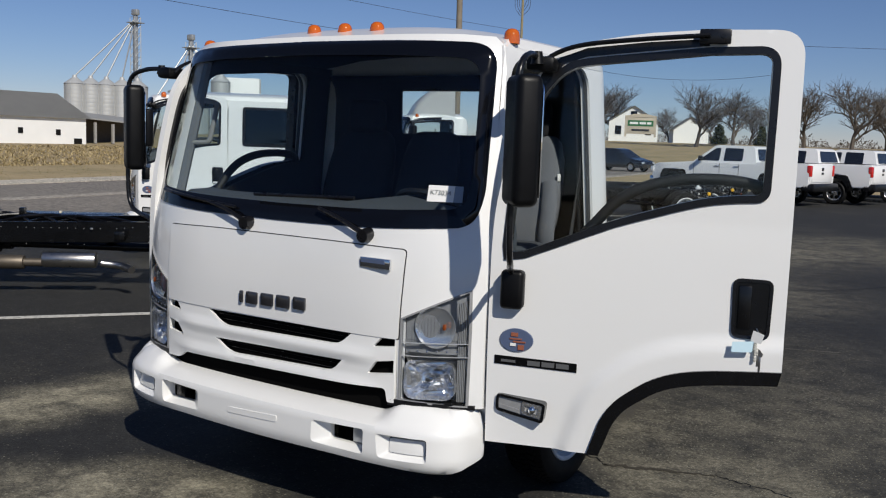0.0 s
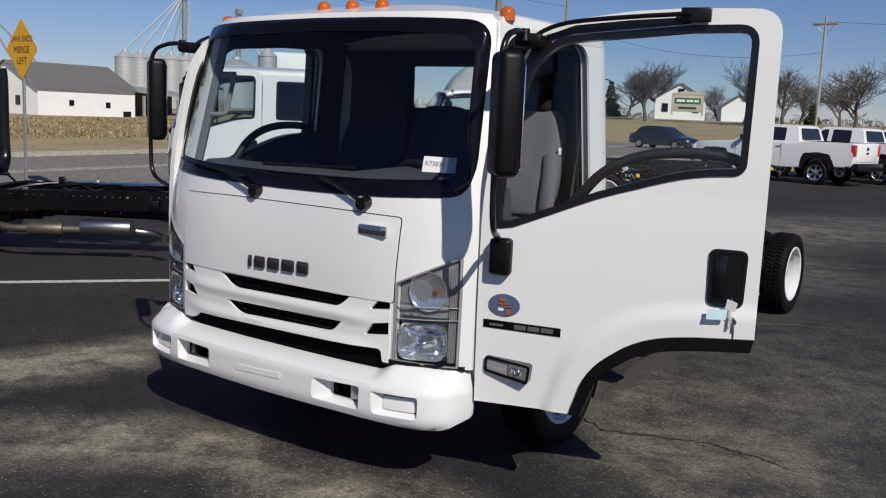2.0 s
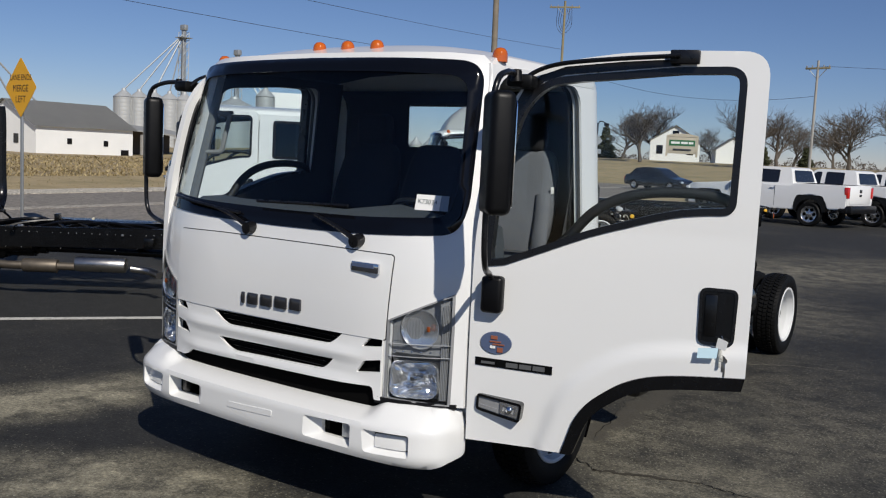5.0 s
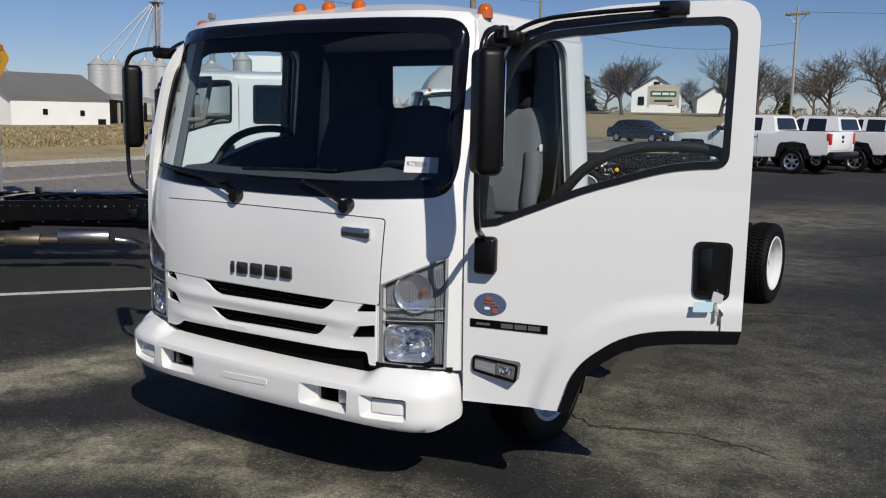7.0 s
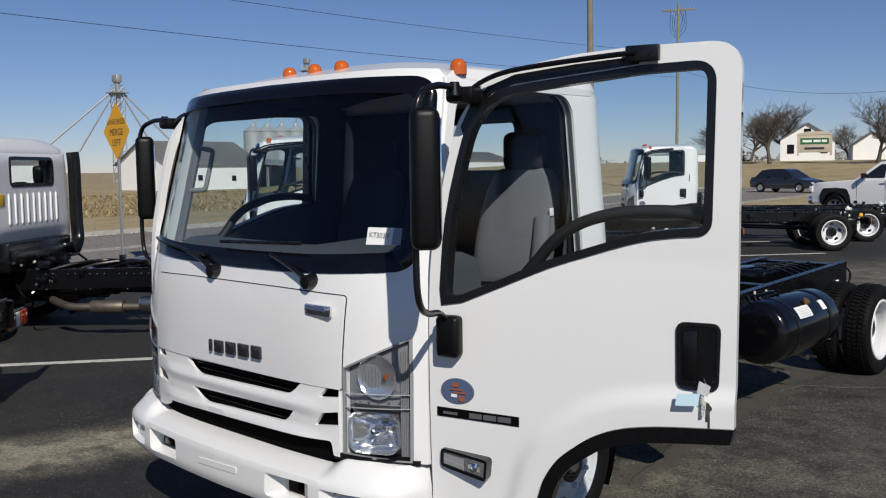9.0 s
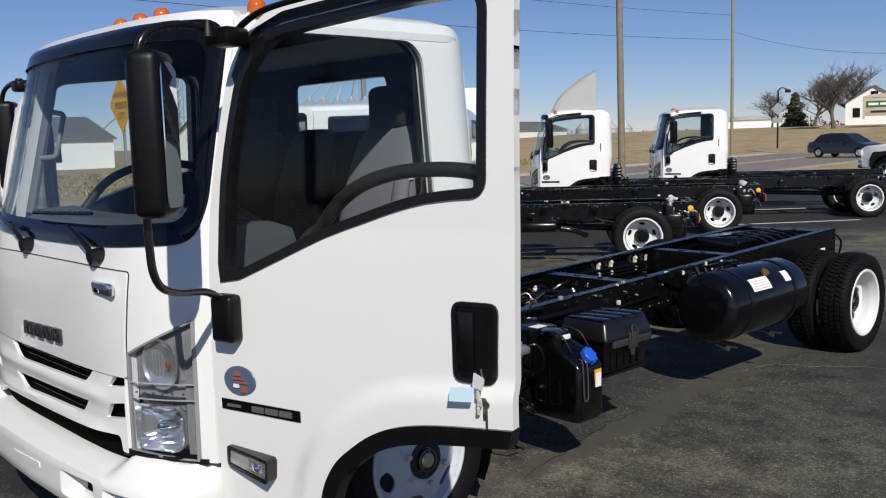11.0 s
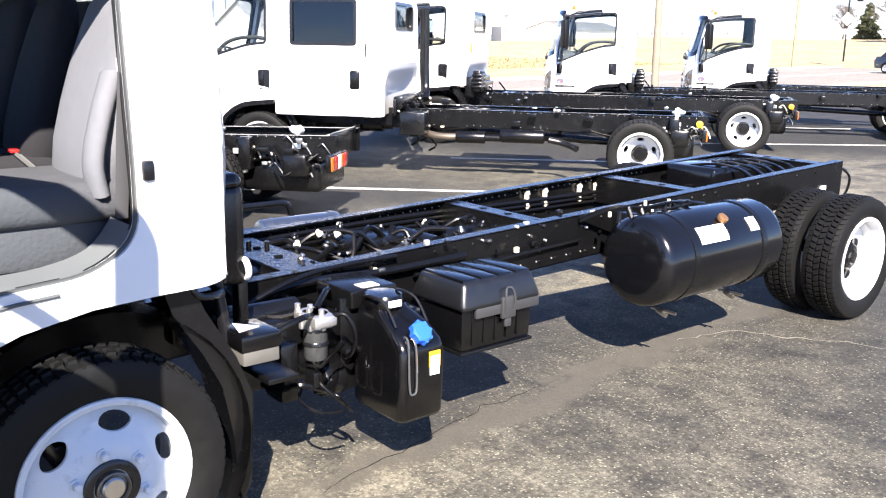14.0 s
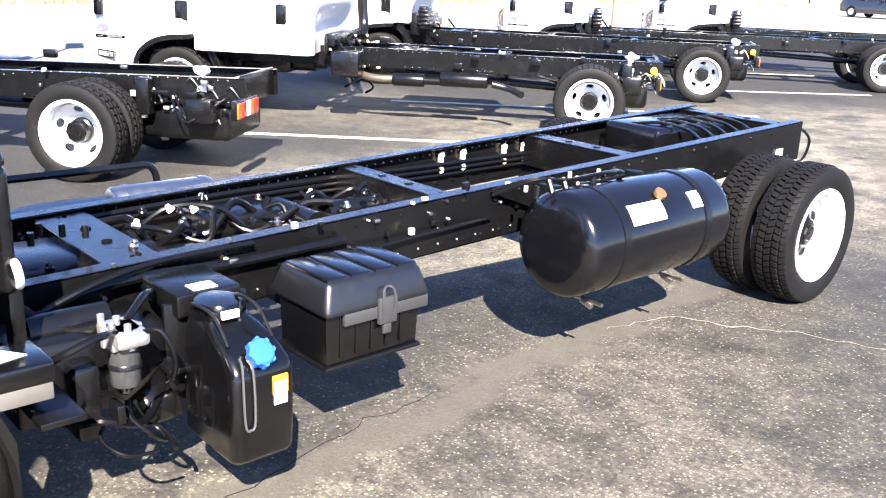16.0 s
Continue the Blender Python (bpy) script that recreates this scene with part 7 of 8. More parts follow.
    part("rear_air_tank", bm, CHASSIS, t, "black tank under the frame end")
    for k in range(5):
        bm = B()
        x0 = 0.30 + 0.06 * k
        tube(bm, curve([(x0, end - 0.60, 0.72), (x0 + 0.08, end - 0.45, 0.60 - 0.03 * k), (x0 + 0.02, end - 0.30, 0.55), (x0 - 0.06, end - 0.15, 0.66)], 5), 0.008, 7)
        part("rear_hose", bm, HOSE, t, "black looped hose")
    # rivet heads on the web, pale all over to show as glints
    bm = B()
    for y in np.arange(L + 0.3, end - 0.1, 0.085):
        for z, q in ((0.80, 1.0), (0.625, 0.55)):
            if rnd.random() < 0.75 * q:
                d = drop * ease(5.0, 3.8, y)
                cyl(bm, (0.42, y, z - d), (0.430, y, z - d), 0.0042, 6)
    rv = part("rivet_row", bm, LAMPGREY, t, "rows of rivet heads with glints painted pale")
    rv["kind"] = "stuff"
    # rear gear: spring hangers and a light bracket on the frame end
    bm = B()
    box(bm, (-0.40, end - 0.06, 0.60), (0.40, end - 0.03, 0.84), 0.01)
    part("frame_end_plate", bm, CHASSIS, t, "black rear crossmember plate")
    bm = B()
    box(bm, (0.44, rear + 0.34, 0.50), (0.56, rear + 0.46, 0.80), 0.02)
    part("spring_hanger", bm, CHASSIS, t, "black spring hanger")
    low = drop * ease(5.0, 3.8, end)
    bm = bm_bag(rnd, (0.43, end - 0.36, 0.865 - low), 0.05)
    part("wiring_plug", bm, FILMBAG, t, "wiring plug in a clear plastic bag")
    bm = B()
    box(bm, (0.43, end - 0.40, 0.70 - low), (0.437, end - 0.32, 0.745 - low), 0.002)
    part("paper_tag", bm, PAPER, t, "small white paper tag")
    if stack and not crew:
        bm = B()
        cyl(bm, (0.50, rear + 0.38, 0.47 - low), (0.50, rear + 0.38, 0.70 - low), 0.032, 14, bev=0.01)
        cyl(bm, (0.50, rear + 0.38, 0.70 - low), (0.50, rear + 0.38, 0.77 - low), 0.016, 10)
        part("height_valve", bm, ALLOY, t, "silver brake chamber on the frame")
    else:
        bm = B()
        cyl(bm, (0.43, end - 0.10, 0.73), (0.475, end - 0.10, 0.73), 0.042, 16, bev=0.008)
        part("yellow_plug", bm, YELLOW, t, "round yellow plug on the frame end")
        for y, z in ((0.62, 0.68), (0.72, 0.70), (0.62, 0.56)):
            bm = B()
            cyl(bm, (0.43, end - y, z), (0.46, end - y, z), 0.026, 10, bev=0.005)
            part("air_fitting", bm, LAMPGREY, t, "pale round air fitting")
    t.matrix_basis = m
    return t


fleet_truck("white cab-over truck with bare black frame and steel muffler", place((-4.0, 3.775), 40.5, 5.26), 5.26, 6.48, stack=True, drop=0.10)
fleet_truck("white crew-cab truck with four doors and bare frame", place((-3.24, 9.09), 40.5, 5.95), 5.95, 6.75, True, stack=True)
plain = fleet_truck("white regular-cab truck with bare black frame", place((-4.44, 13.07), 38, 6.12), 6.12, 6.95)
fleet_truck("white cab-over truck with a tall roof fairing", place((-3.65, 17.35), 40.5, 6.8), 6.8, 7.65, False, True)
fleet_truck("white regular-cab truck with a shorter black frame", place((-3.918, 20.137), 38.5, 5.65), 5.65, 6.5)
copy_thing(plain, place((-3.55, -1.0), 50, 5.95))


# ---- ground, road, field ----
def flat(name, pts, z, mat, label, category, t=0.2):
    bm = B()
    top = [bm.verts.new((x, y, z)) for x, y in pts]
    bot = [bm.verts.new((x, y, z - t)) for x, y in pts]
    bm.faces.new(top)
    bm.faces.new(bot[::-1])
    for i in range(len(pts)):
        j = (i + 1) % len(pts)
        bm.faces.new([top[j], top[i], bot[i], bot[j]])
    bmesh.ops.recalc_face_normals(bm, faces=bm.faces)
    return tagged(finish(name, bm, mat, None, "", None, 0), label, category, "", "structure")


flat("ground", [(-3000, -3000), (3000, -3000), (3000, 3000), (-3000, 3000)], -0.06, STUBBLE, "tan stubble field reaching the horizon", "ground", 0.5)


def near(y):
    return -11.9 - 0.125 * y


def far(y):
    return -20.6 - 0.165 * y


flat("pavement", [(60, -60), (60, 46), (10, 52), (-8.5, 36), (near(30) + 3.0, 30), (near(20) + 0.6, 20), (near(-60) + 0.6, -60)], 0.0, ASPHALT, "worn dark asphalt parking lot with pale aggregate", "pavement", 0.3)
ys = [-140, -60, 0, 30, 60, 120, 260]
flat("road", [*[(near(y), y) for y in ys], *[(far(y), y) for y in reversed(ys)]], -0.02, ROADTAR, "grey two-lane road beside the lot", "road", 0.3)
flat("kerb_near", [*[(near(y) + 0.6, y) for y in ys], *[(near(y) - 0.02, y) for y in reversed(ys)]], 0.012, CONCRETE, "pale concrete road edge", "kerb", 0.3)
flat("kerb_far", [*[(far(y) + 0.02, y) for y in ys], *[(far(y) - 1.6, y) for y in reversed(ys)]], 0.012, KERBSTONE, "pale concrete road edge", "kerb", 0.3)
flat("road_stripe", [*[((near(y) * 0.52 + far(y) * 0.48), y) for y in ys], *[((near(y) * 0.45 + far(y) * 0.55), y) for y in reversed(ys)]], -0.012, CONCRETE, "tan centre lane of the road", "road", 0.02)
flat("verge", [*[(far(y) - 1.6, y) for y in ys], *[(far(y) - 10.0, y) for y in reversed(ys)]], -0.01, DRYGRASS, "dormant grass verge", "grass", 0.3)
flat("lawn", [(near(20) + 0.6, 20), (near(30) + 3.0, 30), (-8.5, 36), (10, 52), (60, 46), (200, 120), (near(260) + 0.6, 260)], -0.03, DRYGRASS, "dormant brown and green grass", "grass", 0.3)


def stubble():
    """Cut stalks and lying leaves on the field beyond the road, and tufts on the verge."""
    rnd = random.Random(77)
    for name, mat, label, n, d0, d1, h, w in (("field_stubble", STALK, "broken dry corn stalks on the field", 24000, 9.6, 42.0, 0.12, 0.022), ("verge_grass", TUFT, "short dormant grass tufts on the verge", 9000, 1.7, 10.2, 0.06, 0.022)):
        verts, faces = [], []
        for k in range(n):
            y = rnd.uniform(-8, 60)
            x = far(y) - d0 - (d1 - d0) * rnd.random() ** 1.5
            a = rnd.uniform(0, math.pi)
            c, q = math.cos(a), math.sin(a)
            hh, ww = h * rnd.uniform(0.3, 1.3), w * rnd.uniform(0.5, 1.8) * (1 + 0.02 * (far(y) - x))
            lx, ly = rnd.gauss(0, h * 0.8), rnd.gauss(0, h * 0.8)
            i = len(verts)
            verts += [(x - c * ww, y - q * ww, -0.08), (x + c * ww, y + q * ww, -0.08), (x + lx + c * ww * 0.5, y + ly + q * ww * 0.5, -0.06 + hh), (x + lx - c * ww * 0.5, y + ly - q * ww * 0.5, -0.06 + hh)]
            faces.append((i, i + 1, i + 2, i + 3))
        me = bpy.data.meshes.new(name)
        me.from_pydata(verts, [], faces)
        me.materials.append(mat)
        tagged(new(name, me), label, "stubble" if "field" in name else "grass", "", "stuff")


stubble()
for k, (a, b) in enumerate((((-6.4, -0.2), (-4.0, 3.0)), ((-6.0, 5.3), (-3.4, 8.1)), ((-6.6, 9.0), (-3.2, 12.6)), ((-6.6, 12.8), (-3.6, 16.8)), ((-7.0, 17.5), (-4.0, 21.0)))):
    a, b = Vector(a), Vector(b)
    n = Vector((-(b - a).y, (b - a).x)).normalized() * 0.055
    flat(f"parking_line_{k + 1}", [tuple(a + n), tuple(a - n), tuple(b - n), tuple(b + n)], 0.004, LINEPAINT, "worn white parking line", "marking", 0.003)


def crack(pts, w, mat, label, seed):
    """A thin jagged line in the asphalt."""
    rnd = random.Random(seed)
    line = [Vector((q.x + rnd.gauss(0, 0.012), q.y + rnd.gauss(0, 0.012))) for q in curve([(*p, 0) for p in pts], 8)]
    bm = B()
    prev = None
    for i, q in enumerate(line):
        d = (line[min(i + 1, len(line) - 1)] - line[max(i - 1, 0)]).normalized()
        n = Vector((-d.y, d.x)) * w * (0.25 + 0.75 * math.sin(math.pi * i / (len(line) - 1))) * rnd.uniform(0.6, 1.3)
        k = [bm.verts.new((*(q + n), 0.003)), bm.verts.new((*(q - n), 0.003))]
        if prev:
            bm.faces.new([prev[0], prev[1], k[1], k[0]])
        prev = k
    bmesh.ops.recalc_face_normals(bm, faces=bm.faces)
    tagged(finish("pavement_crack", bm, mat, None, "", None, 0), label, "crack", "", "structure")


crack([(1.12, 1.645), (1.22, 1.67), (1.42, 1.76), (1.68, 1.87)], 0.020, SILTFILL, "wide silted crack in the asphalt", 1)
crack([(0.90, 1.78), (0.98, 1.72), (1.14, 1.64)], 0.005, RUBBER, "thin dark crack in the asphalt", 8)
crack([(1.66, 1.865), (1.81, 1.85), (1.96, 1.82), (2.2, 1.77)], 0.005, RUBBER, "thin dark crack in the asphalt", 9)
crack([(0.86, 2.15), (0.77, 2.6), (0.64, 3.2), (0.60, 3.7)], 0.0022, RUBBER, "thin dark seam in the asphalt", 2)
crack([(0.56, 4.75), (0.66, 5.18), (0.98, 5.37), (1.24, 5.57), (1.7, 5.75)], 0.007, DUSTPALE, "pale dusty crack in the asphalt", 3)
crack([(0.2, 9.0), (0.8, 9.6), (1.4, 10.6), (1.5, 12.0)], 0.012, RUBBER, "long dark crack in the asphalt", 4)
EYE0 = Vector((3.3, -3.1))


def away(az, d, z=0.0):
    """A place d metres off, az degrees to the left of the truck's rearward line."""
    a = radians(az)
    return Vector((EYE0.x - d * math.sin(a), EYE0.y + d * math.cos(a), z))


# gentle rise beyond the road
bm = B()
prof = [(62, -0.25), (75, 0.4), (92, 1.5), (108, 2.2), (170, 2.5), (500, 2.6), (500, -1)]
rows = [[bm.verts.new((x, y + 0.12 * (x + 40), z)) for y, z in prof] for x in (-150, -110, -80, -50, -20, 20, 80, 200)]
for v in rows[0]:
    v.co.z = min(v.co.z, -0.2)
for v in rows[1]:
    v.co.z = min(v.co.z * 0.4, 0.6)
for a, b in zip(rows, rows[1:]):
    for i in range(len(prof)):
        j = (i + 1) % len(prof)
        bm.faces.new([a[i], a[j], b[j], b[i]])
bmesh.ops.recalc_face_normals(bm, faces=bm.faces)
tagged(finish("ground_rise", bm, DRYGRASS, None, "", None, 60), "low grassy rise beyond the road", "ground", "", "structure")


# ---- pickups ----
def pickup(label, paint, m):
    t = thing("pickup_truck", label, "pickup", "row of white pickups")
    low = rounded([(0.02, 0.50), (0.02, 0.95), (0.06, 1.13), (0.25, 1.20), (1.45, 1.29), (1.75, 1.32), (3.95, 1.32), (4.02, 1.38), (5.78, 1.40), (5.82, 1.0), (5.80, 0.62), (5.2, 0.60), (5.12, 0.80), (4.95, 0.98), (4.62, 1.04), (4.30, 0.98), (4.12, 0.80), (4.05, 0.52), (1.52, 0.50), (1.46, 0.80), (1.28, 0.97), (0.97, 1.02), (0.66, 0.97), (0.48, 0.80), (0.44, 0.50)], 0.05, 2)
    bm = sheet(B(), low, [], lambda y, z: (0.99 - 0.10 * max(0, z - 1.05) - 0.10 * ease(0.5, 0.0, y), y, z), lambda p: (-2 * p.x, 0, 0), 0.25)
    bmesh.ops.bevel(bm, geom=[e for e in bm.edges if len(e.link_faces) == 2 and e.calc_face_angle() > 1.1], offset=0.03, segments=2, affect="EDGES")
    part("body", bm, paint, t)
    bm = B()
    top = rounded([(1.62, 1.28), (3.98, 1.32), (3.82, 1.83), (3.68, 1.895), (2.55, 1.90), (2.38, 1.87)], 0.05, 2)
    sheet(bm, top, [], lambda y, z: (0.93 - 0.30 * (z - 1.3), y, z), lambda p: (-2 * p.x, 0, 0), 0.3)
    part("cab", bm, paint, t)
    for s in (1, -1):
        F2 = Matrix.Diagonal((s, 1, 1, 1))
        for w, nm in (([(1.86, 1.36), (2.62, 1.36), (2.62, 1.80), (2.44, 1.80)], "front_window"), ([(2.78, 1.37), (3.46, 1.38), (3.44, 1.80), (2.78, 1.81)], "rear_window")):
            part(nm, sheet(B(), rounded(w, 0.04, 2), [], lambda y, z: (0.938 - 0.30 * (z - 1.3), y, z), (-0.006, 0, 0), 0.3), CARPAINT_DARK, t, "dark side window", F2)
        for y in (0.95, 4.6):
            bm = B()
            lathe(bm, [(0.27, -0.10), (0.36, -0.12), (0.40, -0.08), (0.405, 0.0), (0.40, 0.08), (0.36, 0.12), (0.27, 0.10)], (0.88, y, 0.40), (1, 0, 0), 30)
            w = part("wheel", bm, RUBBER, t, "black tyre on a bright rim", F2)
            bm = lathe(B(), [(0.27, 0.10), (0.26, 0.07), (0.22, 0.05), (0.08, 0.06), (0.05, 0.08), (0, 0.08)], (0.86, y, 0.40), (1, 0, 0), 30)
            part("rim", bm, RIM, w, "", F2)
            # black discs drawn as the shaded gaps of the rim
            bm = B()
            for k in range(6):
                a = 2 * math.pi * k / 6
                cyl(bm, (0.915, y + 0.16 * math.cos(a), 0.40 + 0.16 * math.sin(a)), (0.925, y + 0.16 * math.cos(a), 0.40 + 0.16 * math.sin(a)), 0.055, 8)
            part("rim_gaps", bm, DARKVOID, w, "", F2)
            bm = B()
            pts = rounded([(y + 0.53, 0.50), (y + 0.53, 0.80), (y + 0.44, 0.99), (y + 0.36, 1.02), (y - 0.36, 1.02), (y - 0.44, 0.99), (y - 0.53, 0.80), (y - 0.53, 0.50)], 0.03, 2)
            inn = [(y + 0.44 * math.cos(q), 0.44 + 0.46 * math.sin(q)) for q in np.linspace(0.05, math.pi - 0.05, 14)]
            sheet(bm, [*pts, *reversed(inn)], [], lambda a2, b2: (0.99, a2, b2), (-0.3, 0, 0), 0.12)
            part("wheel_arch", bm, PLASTIC, t, "dark wheel arch", F2)
        bm = B()
        box(bm, (0.82, 5.70, 0.98), (0.985, 5.845, 1.34), 0.03, 2)
        part("tail_light", bm, REDLENS, t, "tall red tail light", F2)
        bm = B()
        box(bm, (0.95, 1.95, 1.34), (1.17, 2.05, 1.52), 0.03)
        part("door_mirror", bm, SATIN, t, "black door mirror", F2)
        for y in (2.5, 3.2):
            bm = B()
            box(bm, (0.985, y, 1.17), (1.005, y + 0.17, 1.20), 0.008)
            part("door_handle", bm, CHROME, t, "chrome door handle", F2)
        for y in (1.72, 2.68, 3.38):
            bm = B()
            box(bm, (0.984, y, 0.62), (0.990, y + 0.012, 1.28))
            part("door_gap", bm, INK, t, "", F2)
        bm = B()
        box(bm, (0.70, -0.01, 0.88), (0.96, 0.10, 1.08), 0.02)
        part("headlight", bm, REFLECTOR, t, "clear headlight", F2)
    bm = B()
    box(bm, (-0.97, 5.76, 0.50), (0.97, 6.0, 0.76), 0.05, 3)
    box(bm, (-0.99, 5.55, 0.52), (0.99, 5.85, 0.72), 0.04, 2)
    part("rear_bumper", bm, SATIN, t, "black rear bumper")
    for zz, hh in ((1.22, 0.05), (1.08, 0.035)):
        bm = B()
        box(bm, (-0.09, 5.825, zz - hh), (0.09, 5.84, zz + hh), 0.01)
        part("tailgate_latch" if hh > 0.04 else "tailgate_badge", bm, SATIN, t, "black tailgate pull" if hh > 0.04 else "plain dark badge")
    bm = B()
    box(bm, (-0.80, 5.815, 0.80), (0.80, 5.83, 1.36), 0.012)
    part("tailgate", bm, paint, t)
    bm = B()
    box(bm, (-0.68, -0.02, 0.78), (0.68, 0.05, 1.08), 0.02)
    part("grille", bm, CHROME, t, "chrome grille")
    bm = B()
    box(bm, (-0.95, -0.05, 0.48), (0.95, 0.12, 0.74), 0.05)
    part("front_bumper", bm, CHROME, t, "chrome front bumper")
    # flat black plate stands in for the bed's shaded hollow
    bm = B()
    box(bm, (-0.80, 4.06, 1.392), (0.80, 5.70, 1.402))
    part("bed_well", bm, DARKVOID, t, "black plate for the shaded load bed")
    part("windscreen", sheet(B(), rounded([(-0.76, 0.0), (0.76, 0.0), (0.66, 1.0), (-0.66, 1.0)], 0.05, 2), [], lambda x, q: (x, 1.70 + 0.72 * q, 1.34 + 0.50 * q + 0.01), (0, -0.01, 0.008), 0.4), CARPAINT_DARK, t, "dark windscreen")
    part("back_window", sheet(B(), rounded([(-0.7, 1.42), (0.7, 1.42), (0.62, 1.80), (-0.62, 1.80)], 0.05, 2), [], lambda x, z: (x, 3.975 - 0.30 * (z - 1.36), z), (0, 0.006, 0), 0.4), CARPAINT_DARK, t, "dark back window")
    t.matrix_basis = m
    return t


def park(hub, angle):
    r = Matrix.Rotation(radians(angle - 90), 4, "Z")
    return Matrix.Translation(Vector((hub[0], hub[1], 0)) - (r @ Vector((0.98, 4.6, 0)))) @ r


pk = pickup("white four-door pickup with a red tail light", FLEET, park((-4.36, 28.2), -11))
for hub, ang in (((-2.95, 31.0), -13), ((-1.5, 33.9), -13), ((0.0, 36.8), -13)):
    copy_thing(pk, park(hub, ang))


def road_car(label, paint, m, tall=0.0):
    """A four-door car: y to its rear."""
    t = thing("car", label, "car")
    k = 1.0 + tall
    low = rounded([(0.05, 0.30), (0.0, 0.55), (0.10, 0.72), (1.25, 0.92 * k), (3.95, 0.96 * k), (4.62, 0.94 * k), (4.72, 0.62), (4.66, 0.32), (4.14, 0.30), (4.06, 0.52), (3.82, 0.64), (3.56, 0.52), (3.48, 0.26), (1.22, 0.26), (1.14, 0.52), (0.90, 0.64), (0.64, 0.52), (0.56, 0.28)], 0.06, 3)
    bm = sheet(B(), low, [], lambda y, z: (0.90 - 0.12 * max(0, z - 0.6) - 0.14 * ease(0.7, 0.0, y) - 0.08 * ease(4.2, 4.75, y), y, z), lambda p: (-2 * p.x, 0, 0), 0.14)
    bmesh.ops.bevel(bm, geom=[e for e in bm.edges if len(e.link_faces) == 2 and e.calc_face_angle() > 1.1], offset=0.04, segments=2, affect="EDGES")
    part("body", bm, paint, t)
    top = rounded([(1.20, 0.90 * k), (4.30, 0.93 * k), (3.75 + tall * 2, 1.38 * k), (3.2, 1.46 * k), (2.35, 1.46 * k), (2.0, 1.40 * k)], 0.10, 4)
    side = lambda off: (lambda y, z: (0.84 + off - 0.42 * (z - 0.9 * k), y, z))
    part("cabin", sheet(B(), top, [], side(0.0), lambda p: (-2 * p.x, 0, 0), 0.12), paint, t)
    for s in (1, -1):
        F2 = Matrix.Diagonal((s, 1, 1, 1))
        for w, nm in (([(1.60, 0.98 * k), (2.55, 0.99 * k), (2.55, 1.38 * k), (2.14, 1.35 * k)], "front_window"), ([(2.65, 0.99 * k), (3.75, 1.0 * k), (3.50, 1.33 * k), (3.15, 1.38 * k), (2.65, 1.38 * k)], "rear_window")):
            part(nm, sheet(B(), rounded(w, 0.04, 2), [], side(0.006), (-0.006, 0, 0), 0.3), CARPAINT_DARK, t, "dark side window", F2)
        for y in (0.90, 3.81):
            bm = lathe(B(), [(0.20, -0.09), (0.29, -0.10), (0.325, -0.06), (0.33, 0.0), (0.325, 0.06), (0.29, 0.10), (0.20, 0.09)], (0.80, y, 0.33), (1, 0, 0), 28)
            w = part("wheel", bm, RUBBER, t, "black tyre on a bright rim", F2)
            bm = lathe(B(), [(0.21, 0.09), (0.20, 0.06), (0.16, 0.05), (0.05, 0.06), (0, 0.07)], (0.80, y, 0.33), (1, 0, 0), 24)
            part("rim", bm, RIM, w, "", F2)
        bm = B()
        box(bm, (0.58, 4.60, 0.66), (0.80, 4.73, 0.82), 0.03)
        part("tail_light", bm, REDLENS, t, "red tail light", F2)
        bm = B()
        box(bm, (0.50, 0.02, 0.56), (0.76, 0.16, 0.68), 0.03)
        part("headlight", bm, REFLECTOR, t, "clear headlight", F2)
        bm = B()
        box(bm, (0.86, 1.66, 0.94 * k), (1.0, 1.78, 1.05 * k), 0.03)
        part("door_mirror", bm, paint, t, "door mirror", F2)
    t.matrix_basis = m
    return t


road_car("dark four-door car on the road by the lot", CARPAINT_DARK, Matrix.Translation((-21.6, 57.5, -0.02)) @ Matrix.Rotation(radians(78), 4, "Z") @ Matrix.Translation((0, -2.3, 0)), 0.06)


# ---- poles, wires, signs ----
def pole(name, p, top, r, mat, label, lean=(0, 0)):
    t = thing(name, label, "pole")
    bm = B()
    tube(bm, [(lean[0] * q * top, lean[1] * q * top, q * top) for q in np.linspace(0, 1, 6)], r, 12, r2=r * 0.72)
    part("shaft", bm, mat, t)
    t.matrix_basis = Matrix.Translation(p)
    return t


pole("wooden_pole", (-11.14, 19.43, -0.05), 9.5, 0.10, GREYPOLE, "plain weathered wooden pole at the edge of the lot", (-0.012, 0.0))


